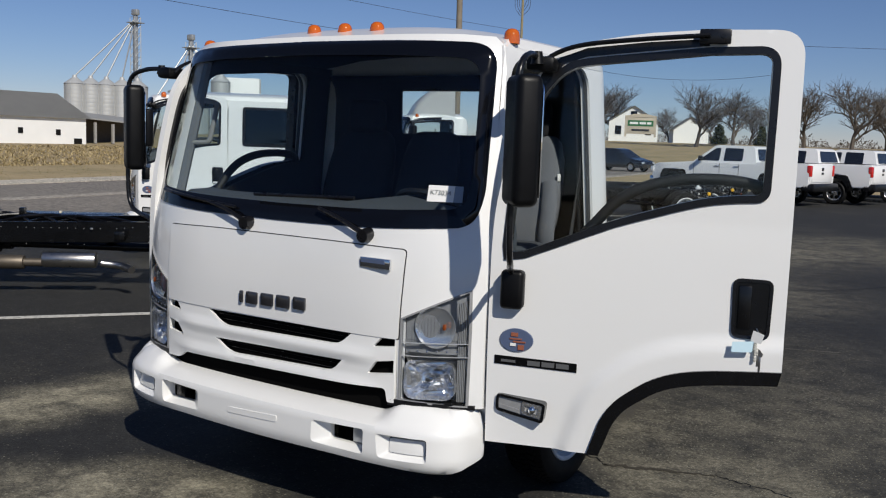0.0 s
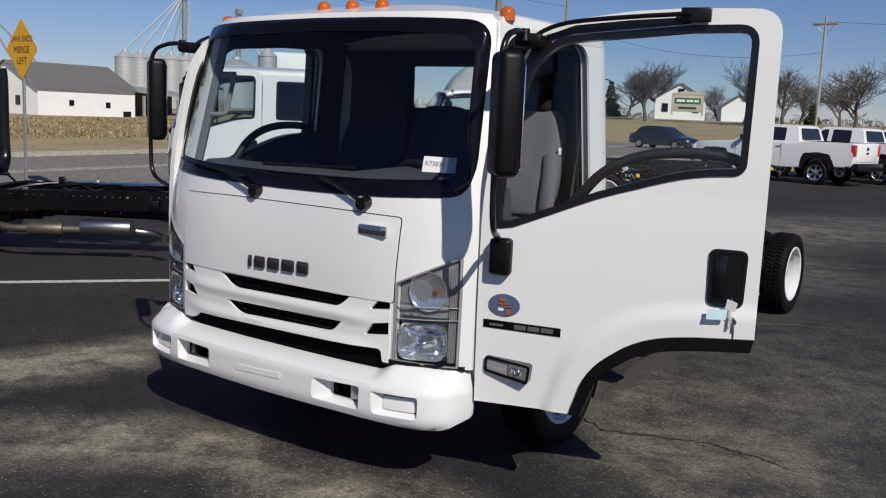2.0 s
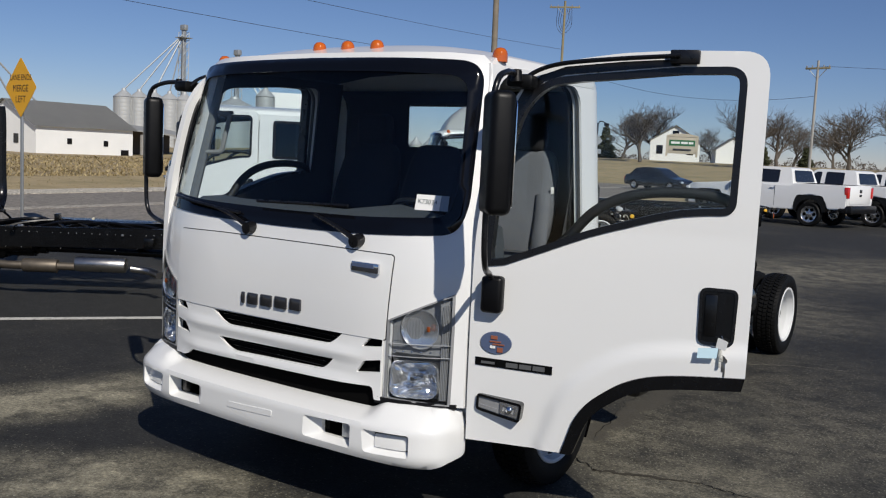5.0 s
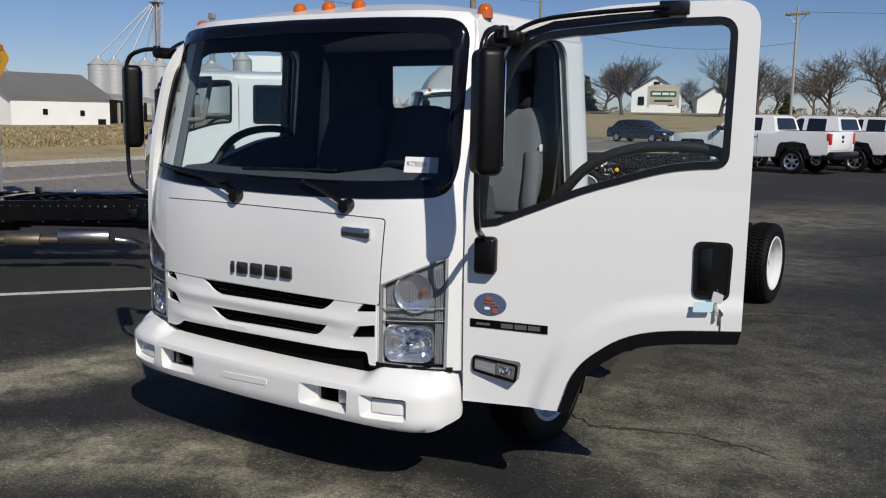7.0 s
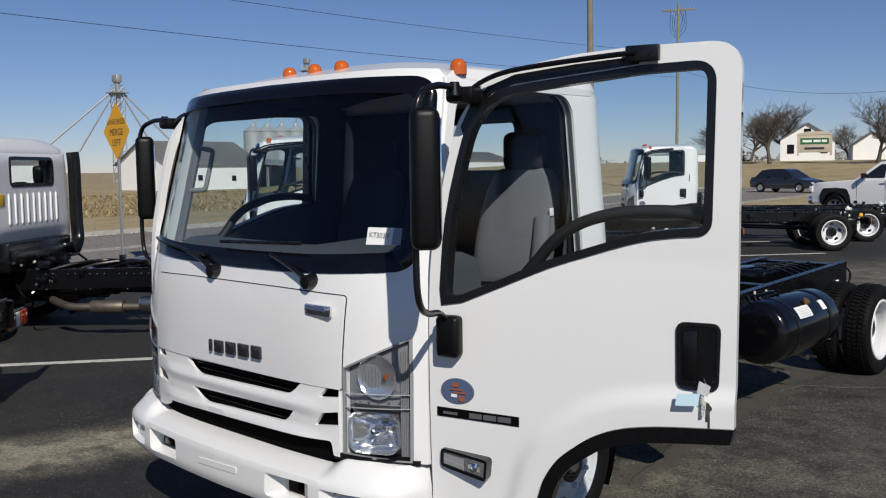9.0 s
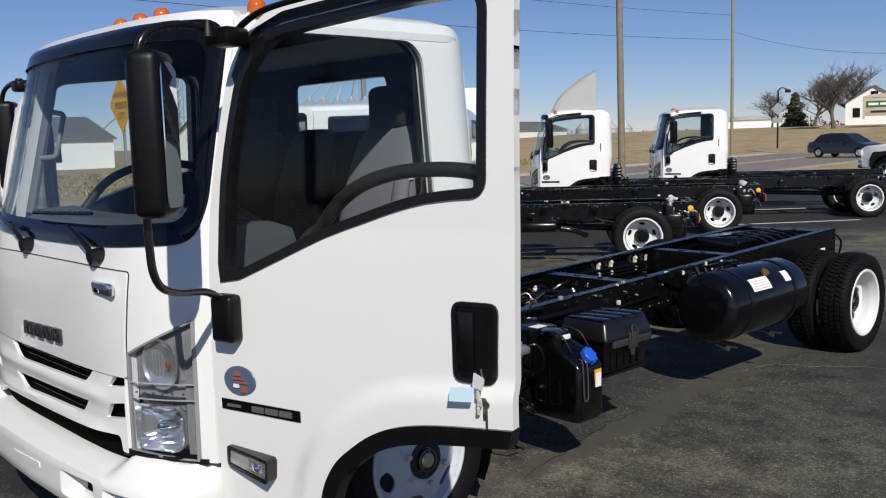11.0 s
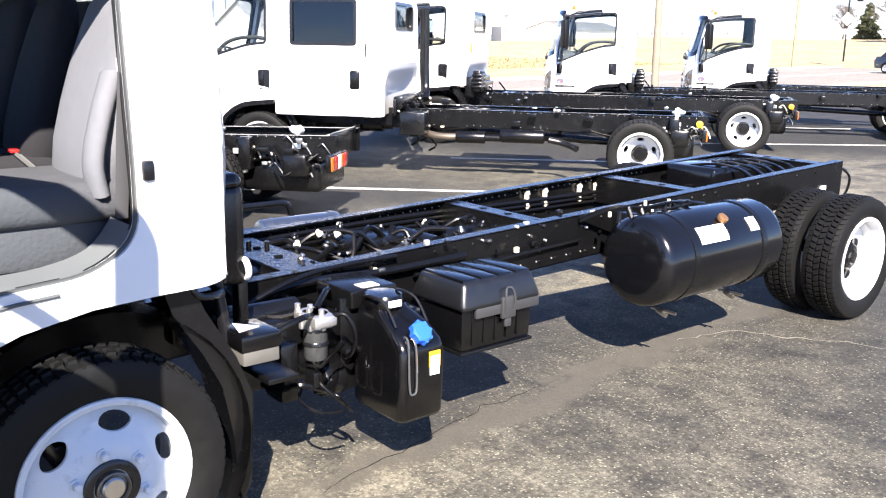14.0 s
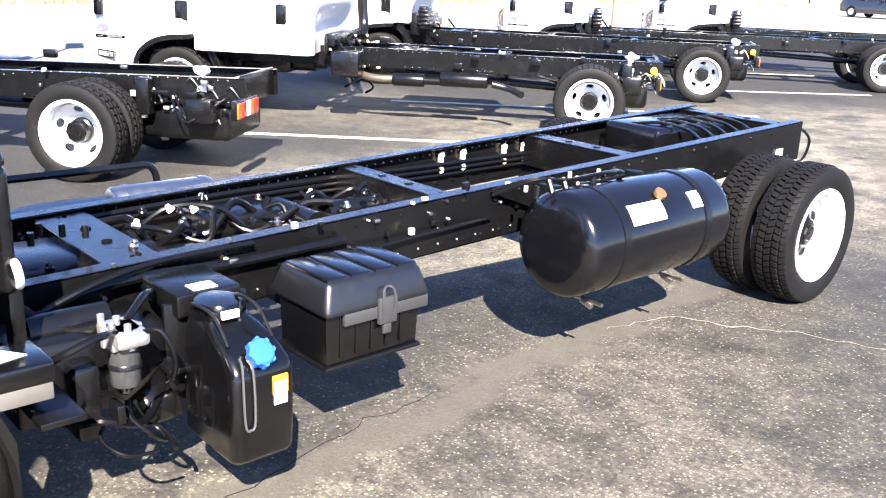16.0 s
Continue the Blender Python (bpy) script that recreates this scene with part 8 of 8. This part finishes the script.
def utility_pole(p, h, turn, label, mat=POLEWOOD, cables=True):
    t = pole("utility_pole", p, h, 0.125 if cables else 0.10, mat, label)
    bm = B()
    w = 1.2 if cables else 0.8
    box(bm, (-w, -0.06, h - 0.55), (w, 0.06, h - 0.43), 0.01)
    a = part("crossarm", bm, POLEWOOD, t, "weathered wooden crossarm")
    for x in (-0.92 * w, -0.46 * w, 0.46 * w, 0.92 * w):
        bm = lathe(B(), [(0.03, 0), (0.05, 0.03), (0.03, 0.06), (0.05, 0.09), (0.02, 0.14), (0, 0.15)], (x, 0, h - 0.43), (0, 0, 1), 10)
        part("insulator", bm, LAMPGREY, a)
    bm = B()
    tube(bm, [(-0.6, 0, h - 0.5), (0, 0, h - 1.2), (0.6, 0, h - 0.5)], 0.025, 5)
    part("arm_brace", bm, GALV, a)
    bm = B()
    for k in range(3 if cables else 0):
        tube(bm, curve([(0.15 + 0.2 * k, 0, h - 0.6), (0.32 + 0.12 * k, 0.1, h - 1.2 - 0.35 * k), (0.12, 0, h - 1.9 - 0.3 * k)], 5), 0.018, 5)
        tube(bm, curve([(-0.15 - 0.2 * k, 0, h - 0.6), (-0.3 - 0.15 * k, 0.1, h - 1.5 - 0.2 * k), (-0.12, 0, h - 2.2 - 0.2 * k)], 5), 0.018, 5)
    if cables:
        part("jumper_cable", bm, WIRE, t)
    t.matrix_basis = Matrix.Translation(p) @ Matrix.Rotation(radians(turn), 4, "Z")
    return t


utility_pole((-32.4, 62.2, -0.05), 14.2, 20, "weathered utility pole with a crossarm beside the road")
utility_pole((-12.2, 59.2, -0.05), 8.9, -10, "grey utility pole with a crossarm", POLEGREY, False)
for k, (a, b, sag) in enumerate((((-32.4, 62.2, 8.6), (-22.6, -40, 7.6), 1.1), ((-32.4, 62.2, 10.4), (-22.6, -40, 8.8), 1.1), ((-32.4, 62.2, 9.2), (-12.2, 59.2, 6.6), 1.2), ((-12.2, 59.2, 8.5), (60, 62, 8.0), 1.0))):
    bm = B()
    tube(bm, [Vector(a).lerp(Vector(b), t) - Vector((0, 0, sag * 4 * t * (1 - t))) for t in np.linspace(0, 1, 24)], 0.011, 4)
    tagged(finish("power_line", bm, WIRE), "thin black overhead cable", "cable", "overhead cables")

sg = thing("road_sign", "yellow diamond lane sign on a galvanised post", "sign")
bm = B()
box(bm, (-0.035, 0.01, 0), (0.035, 0.045, 3.05), 0.004)
part("post", bm, GALV, sg, "perforated grey steel post")
d = 0.56
bm = sheet(B(), rounded([(0, -d), (d, 0), (0, d), (-d, 0)], 0.06), [], lambda x, z: (x, 0, z + 2.62), (0, 0.006, 0), 0.4)
part("panel", bm, SIGNYELLOW, sg, "yellow diamond panel")
for k, word in enumerate(("LANE ENDS", "MERGE", "LEFT")):
    c = bpy.data.curves.new("sign_text", "FONT")
    c.body, c.size, c.align_x, c.align_y = word, 0.18 if k else 0.15, "CENTER", "CENTER"
    c.materials.append(INK)
    o = new("sign_text", c)
    o.parent = sg
    o.matrix_basis = Matrix.Translation((0, -0.004, 2.80 - 0.20 * k)) @ Matrix.Rotation(radians(90), 4, "X")
sg.matrix_basis = Matrix.Translation((-13.1, 6.3, 0)) @ Matrix.Rotation(radians(-2), 4, "Z")

lp = thing("street_lamp", "dark street lamp beside a road sign", "lamp")
bm = B()
tube(bm, [(0, 0, 0), (0, 0, 4.6)], 0.07, 8)
part("post", bm, SATIN, lp)
bm = B()
tube(bm, curve([(0, 0, 4.5), (0.25, 0, 4.75), (0.7, 0, 4.6)], 4), 0.05, 6)
box(bm, (0.5, -0.15, 4.35), (0.95, 0.15, 4.6), 0.05)
part("lantern", bm, SATIN, lp)
bm = sheet(B(), [(0, -0.5), (0.5, 0), (0, 0.5), (-0.5, 0)], [], lambda x, z: (x, -0.1, z + 3.1), (0, 0.01, 0), 0.5)
box(bm, (-0.4, -0.11, 2.0), (0.4, -0.09, 2.4))
part("sign_back", bm, GALV, lp, "grey back of a road sign")
lp.matrix_basis = Matrix.Translation((-32.0, 68.5, 0.4)) @ Matrix.Rotation(radians(25), 4, "Z")


# ---- farm buildings ----
def gabled(name, label, p, w, ln, eave, ridge, turn, walls, roof, windows=(), category="barn"):
    """A long gabled building: its ridge along y, one corner at p."""
    t = thing(name, label, category)
    bm = B()
    v = [bm.verts.new(q) for q in ((0, 0, 0), (0, ln, 0), (0, 0, eave), (0, ln, eave), (-w, 0, 0), (-w, ln, 0), (-w, 0, eave), (-w, ln, eave), (-w / 2, 0, ridge), (-w / 2, ln, ridge))]
    for q in ((0, 1, 3, 2), (4, 6, 7, 5), (0, 2, 8, 6, 4), (1, 5, 7, 9, 3)):
        bm.faces.new([v[i] for i in q])
    bmesh.ops.recalc_face_normals(bm, faces=bm.faces)
    part("wall", bm, walls, t)
    bm = B()
    for s in (0, 1):
        x0, x1 = (0.35, -w / 2) if s == 0 else (-w - 0.35, -w / 2)
        z0 = eave - 0.35 * (ridge - eave) / (w / 2)
        q = [bm.verts.new(c) for c in ((x0, -0.4, z0), (x0, ln + 0.4, z0), (x1, ln + 0.4, ridge + 0.02), (x1, -0.4, ridge + 0.02))]
        bm.faces.new(q)
    bmesh.ops.solidify(bm, geom=bm.faces[:], thickness=0.12)
    part("roof", bm, roof, t)
    for face, a, z, ww, hh in windows:
        bm = B()
        if face == "side":
            box(bm, (-0.02, a, z), (0.05, a + ww, z + hh))
        else:
            box(bm, (-a - ww, -0.05, z), (-a, 0.02, z + hh))
        wn = part("window", bm, PLASTIC, t, "dark window")
    t.matrix_basis = Matrix.Translation(p) @ Matrix.Rotation(radians(turn), 4, "Z")
    return t


gabled("barn", "long white barn with a grey metal roof", (-78.3, 45.2, -0.1), 10.5, 10.6, 2.75, 5.1, 0, BARNWHITE, ROOFGREY, (("side", 3.2, 1.0, 0.5, 0.55), ("side", 7.2, 0.9, 0.5, 0.55), ("side", 9.2, 0.0, 0.9, 0.6), ("end", 3.0, 0.9, 0.8, 0.9)))
gabled("barn", "low white shed with a grey roof", (-90, 24, -0.1), 12, 16, 3.2, 5.6, 6, BARNWHITE, ROOFGREY, (("side", 4.0, 1.0, 1.0, 1.0), ("side", 9.0, 0.8, 1.2, 1.6)))
ln = thing("lean_to", "open-fronted grey lean-to beside the barn", "shed")
for k in range(5):
    bm = B()
    box(bm, (-0.12, 2.2 * k, 0), (0.12, 2.2 * k + 0.22, 2.3 - 0.12 * k))
    part("post", bm, POLEGREY, ln)
bm = sheet(B(), [(-0.4, -0.4), (9.4, -0.4), (9.4, 0.4), (-0.4, 0.4)], [], lambda y, q: (q * 5.0 - 2.4, y, 2.75 - 0.06 * y + 0.9 * (0.4 - q)), (0, 0, -0.14), 2.0)
part("roof", bm, ROOFGREY, ln, "grey metal roof")
bm = B()
box(bm, (-4.4, 0, 0), (-4.2, 9.2, 2.6))
part("back_wall", bm, BARK, ln, "dark weathered back wall")
ln.matrix_basis = Matrix.Translation((-80.5, 56.2, 0))
gabled("shed", "long pale storage shed far off", away(42.0, 170, 0), 10, 22, 3.4, 5.0, 15, BARNWHITE, ROOFGREY)
gabled("shed", "long pale building far off", away(26.6, 205, 1.0), 10, 15, 3.2, 3.9, 118, BARNWHITE, BARNWHITE)
hs = gabled("farmhouse", "white gabled farmhouse behind bare trees", away(20.15, 122, 2.2), 6.2, 8, 2.7, 4.6, 21, BARNWHITE, ROOFGREY, (("end", 2.7, 3.0, 0.8, 0.9), ("end", 4.6, 0.9, 0.8, 1.1), ("end", 0.8, 0.9, 0.8, 1.1), ("side", 2.0, 1.0, 0.8, 1.2), ("side", 5.0, 1.0, 0.8, 1.2)), "house")
gabled("farmhouse", "pale farm building with a grey roof", away(17.2, 130, 2.2), 4.6, 7, 2.0, 3.6, 24, BARNWHITE, ROOFGREY, (), "house")

bb = thing("billboard", "cream framed roadside billboard with a green panel", "billboard")
bm = B()
box(bm, (-3.0, 0, 0.6), (3.0, 0.25, 4.1), 0.03)
part("board", bm, BRICKTAN, bb, "cream board")
bm = B()
box(bm, (-2.6, -0.04, 2.2), (2.6, 0.0, 3.4))
part("green_panel", bm, SIGNGREEN, bb)
bm = B()
for a, b in ((-2.2, -0.5), (-0.2, 1.1), (1.3, 2.2)):
    box(bm, (a, -0.06, 2.6), (b, -0.04, 3.05))
part("sign_bars", bm, PAPER, bb, "white bars")
bm = B()
box(bm, (-1.8, -0.06, 1.2), (1.8, -0.02, 1.6))
part("lower_bars", bm, INK, bb)
bm = sheet(B(), [(-3.2, 4.05), (3.2, 4.05), (3.2, 4.3), (1.2, 4.7), (-1.2, 4.7), (-3.2, 4.3)], [], lambda x, z: (x, -0.1, z), (0, 0.45, 0), 0.6)
box(bm, (-3.2, -0.05, 0), (-2.8, 0.3, 4.1))
box(bm, (2.8, -0.05, 0), (3.2, 0.3, 4.1))
part("surround", bm, BRICKTAN, bb)
bb.matrix_basis = Matrix.Translation(away(21.2, 112, 2.75)) @ Matrix.Rotation(radians(22), 4, "Z") @ Matrix.Scale(0.57, 4)


def grain_bin(p, r, h, cone, label, mat=None):
    t = thing("grain_bin", label, "silo", "grain bins")
    prof = [(r, 0)]
    z = 0
    while z < h - 0.4:
        prof += [(r, z + 0.05), (r + 0.05, z + 0.4), (r, z + 0.75)]
        z += 0.8
    bm = lathe(B(), [*prof, (r, h)], (0, 0, 0), (0, 0, 1), 28)
    part("wall", bm, mat or BINSTEEL, t, "ribbed galvanised wall")
    bm = lathe(B(), [(r + 0.15, h - 0.05), (r * 0.25, h + cone), (r * 0.2, h + cone + 0.5), (0, h + cone + 0.55)], (0, 0, 0), (0, 0, 1), 28)
    part("roof", bm, mat or BINSTEEL, t, "conical steel roof")
    for k in range(6):
        a = 2 * math.pi * k / 6
        bm = B()
        tube(bm, [((r + 0.08) * math.cos(a), (r + 0.08) * math.sin(a), 0), ((r + 0.08) * math.cos(a), (r + 0.08) * math.sin(a), h)], 0.07, 4)
        part("stiffener", bm, GALV, t)
    t.matrix_basis = Matrix.Translation(p)
    return t


def leg_tower(p, h, spouts, label):
    """A lattice grain elevator with spouts that run down from its head."""
    t = thing("grain_elevator", label, "tower", "grain elevators")
    w = 0.75
    for x in (-w, w):
        for y in (-w, w):
            bm = B()
            tube(bm, [(x, y, 0), (x, y, h)], 0.10, 4)
            part("tower_leg", bm, GALV, t)
    bm = B()
    n = int(h / 1.6)
    for k in range(n):
        z0, z1 = k * h / n, (k + 1) * h / n
        for s in (-w, w):
            tube(bm, [(-w, s, z0), (w, s, z1)], 0.05, 4)
            tube(bm, [(s, -w, z0), (s, w, z1)], 0.05, 4)
            tube(bm, [(-w, s, z1), (w, s, z1)], 0.05, 4)
    part("lattice", bm, GALV, t)
    bm = B()
    box(bm, (-0.45, -0.3, 0), (0.45, 0.3, h + 0.8), 0.02)
    box(bm, (-1.3, -1.3, h - 1.2), (1.3, 1.3, h - 1.05))
    box(bm, (-0.8, -0.5, h + 0.4), (0.8, 0.5, h + 1.6), 0.2)
    part("elevator_head", bm, GALV, t, "grey steel head box")
    for q in spouts:
        bm = B()
        tube(bm, [(0, 0, h - 0.3), q], 0.16, 6)
        part("spout", bm, GALV, t, "long grey spout pipe")
    t.matrix_basis = Matrix.Translation(p)
    return t


for k in range(5):
    grain_bin(away(54.7 - 0.85 * k, 205, 0), 2.0, 10.3, 1.2, "tall galvanised grain bin in a row")
leg_tower(away(51.4, 207, 0), 24.6, [tuple(away(54.7 - 0.85 * k, 205, 11.8) - away(51.4, 207, 0)) for k in range(4)], "lattice grain elevator over a row of bins")
grain_bin(away(48.4, 200, 0), 4.2, 9.4, 1.5, "wide grain bin with a conical roof")
grain_bin(away(46.6, 196, 4), 1.9, 7.6, 1.6, "small grey steel hopper tank")
grain_bin(away(45.1, 190, 0), 3.6, 6.2, 1.0, "short grey grain bin")
leg_tower(away(48.3, 203, 0), 19.8, [tuple(away(a, 200, z) - away(48.3, 203, 0)) for a, z in ((48.4, 7.5), (50.2, 8.5), (46.6, 9.5), (45.2, 5.5), (49.4, 8.0))], "tall grain elevator with many spouts")
bm = B()
box(bm, (-3.4, -2.5, 0), (6.2, 2.5, 13.0), 0.1)
tagged(finish("hopper_house", bm, BARNWHITE, None, "", Matrix.Translation(away(46.0, 206, 0)) @ Matrix.Rotation(radians(40), 4, "Z")), "tall white metal hopper house", "building")
leg_tower(away(62.3, 150, 0), 15.0, [tuple(away(a, 150, z) - away(62.3, 150, 0)) for a, z in ((59.0, 5.4), (60.4, 5.6), (64.5, 5.0), (66.5, 5.0))], "grain elevator with spouts behind the barn")
for a, d2, h2 in ((59.0, 152, 4.4), (60.6, 153, 4.6)):
    grain_bin(away(a, d2, 0), 3.0, h2, 1.2, "short grain bin behind the barn")
for k in range(4):
    grain_bin(away(38.2 - 0.85 * k, 260, 0), 1.9, 3.8, 1.6, "small far galvanised grain bin")


# ---- trees ----
def bare_tree(label, seed, h=9.0, m=None):
    rnd = random.Random(seed)
    t = thing("bare_tree", label, "tree", "bare winter trees")
    trunk, twigs = B(), B()

    def grow(p, d, ln, r, level):
        n = 4 if level < 2 else 3
        pts = [p]
        for _ in range(n):
            d = (d + Vector((rnd.gauss(0, 0.12), rnd.gauss(0, 0.12), rnd.gauss(0.03, 0.07)))).normalized()
            pts.append(pts[-1] + d * ln / n)
        tube(trunk if level < 2 else twigs, pts, r, 6 if level < 2 else 3, r2=r * 0.55)
        if level >= 5:
            return
        kids = (5, 4, 4, 5, 4)[level]
        for k in range(kids):
            q = pts[-1] if k == 0 else pts[rnd.randint(max(1, n - 2), n)]
            a = 2 * math.pi * (k + rnd.random() * 0.7) / kids
            o = Vector((math.cos(a), math.sin(a), rnd.uniform(-0.25, 0.55)))
            nd = (d * rnd.uniform(0.6, 1.1) + o * rnd.uniform(0.5, 1.05)).normalized()
            grow(q, nd, ln * rnd.uniform(0.62, 0.90), r * rnd.uniform(0.5, 0.60), level + 1)
    grow(Vector((0, 0, -0.2)), Vector((0.03, 0.02, 1)), h * 0.24, h * 0.028, 0)
    part("trunk", trunk, BARK, t)
    part("crown", twigs, BARK, t, "fine bare twigs", None, 0)
    t.matrix_basis = m or Matrix.Identity(4)
    return t


protos = [bare_tree("bare grey tree with a spreading crown", 11, 9.0, Matrix.Translation(away(23.6, 112, 2.1))), bare_tree("bare grey tree with an upright crown", 23, 9.0, Matrix.Translation(away(17.9, 108, 2.0)))]
spots = [(22.7, 125, 2.2, 0.95), (24.7, 122, 2.2, 0.8), (27.0, 140, 2.2, 0.7), (19.4, 137, 2.3, 0.65), (15.8, 110, 2.0, 0.85), (14.9, 125, 2.2, 0.7), (11.9, 104, 1.9, 0.9), (12.7, 122, 2.2, 0.75), (9.4, 102, 1.8, 0.95), (7.6, 112, 2.0, 0.85), (17.0, 140, 2.3, 0.7), (5.5, 105, 2.0, 0.9)]
for k, (az, d2, z, s) in enumerate(spots):
    copy_thing(protos[k % 2], Matrix.Translation(away(az, d2, z)) @ Matrix.Rotation(k * 1.3, 4, "Z") @ Matrix.Scale(s * 1.14, 4))


def evergreen(p, h, seed, label):
    rnd = random.Random(seed)
    t = thing("evergreen_tree", label, "tree")
    bm = B()
    tube(bm, [(0, 0, -0.2), (0, 0, h * 0.95)], 0.16, 8, r2=0.03)
    part("trunk", bm, BARK, t)
    bm = B()
    for k in range(1500):
        z = h * (0.04 + 0.96 * (1 - math.sqrt(1 - rnd.random() * 0.995)))
        r = (1 - z / h) ** 0.8 * h * 0.40 * rnd.uniform(0.55, 1.08) * (0.8 + 0.2 * math.sin(z * 5))
        a = rnd.uniform(0, 6.283)
        o = Vector((r * math.cos(a), r * math.sin(a), z))
        s = rnd.uniform(0.14, 0.32)
        q = [o + Vector((rnd.uniform(-s, s), rnd.uniform(-s, s), rnd.uniform(-s * 0.6, s * 0.9))) for _ in range(4)]
        v = [bm.verts.new(c) for c in q]
        for f in ((0, 1, 2), (0, 2, 3), (0, 3, 1), (1, 3, 2)):
            bm.faces.new([v[i] for i in f])
    part("crown", bm, NEEDLE, t, "dark green needles", None, 0)
    t.matrix_basis = Matrix.Translation(p)
    return t


evergreen(Vector((-52.1, 111.9, 2.0)), 4.8, 4, "dark green cone-shaped evergreen")
evergreen(away(16.6, 118, 1.2), 3.6, 6, "round dark evergreen shrub")
evergreen(away(14.2, 118, 1.2), 3.4, 7, "dark evergreen shrub by the trees")
bm = B()
rnd = random.Random(2)
for k in range(15000):
    az = rnd.choice((rnd.uniform(2, 27), rnd.uniform(2, 27), rnd.uniform(27, 60)))
    d2 = rnd.uniform(300, 420)
    crest = 0.62 + 0.22 * math.sin(az * 2.3) + 0.16 * math.sin(az * 7.1 + 1.0)
    c = away(az, d2, 1.6 + (6.0 if az < 27 else 3.0) * crest * rnd.random() ** 1.2)
    s = rnd.uniform(0.18, 0.55)
    v = [bm.verts.new(c + Vector((rnd.uniform(-s, s), rnd.uniform(-s, s), rnd.uniform(-s, s) * 1.3))) for _ in range(3)]
    bm.faces.new(v)
tagged(finish("far_woods", bm, BARK, None, "", None, 0), "hazy line of far bare woods", "woods", "", "stuff")
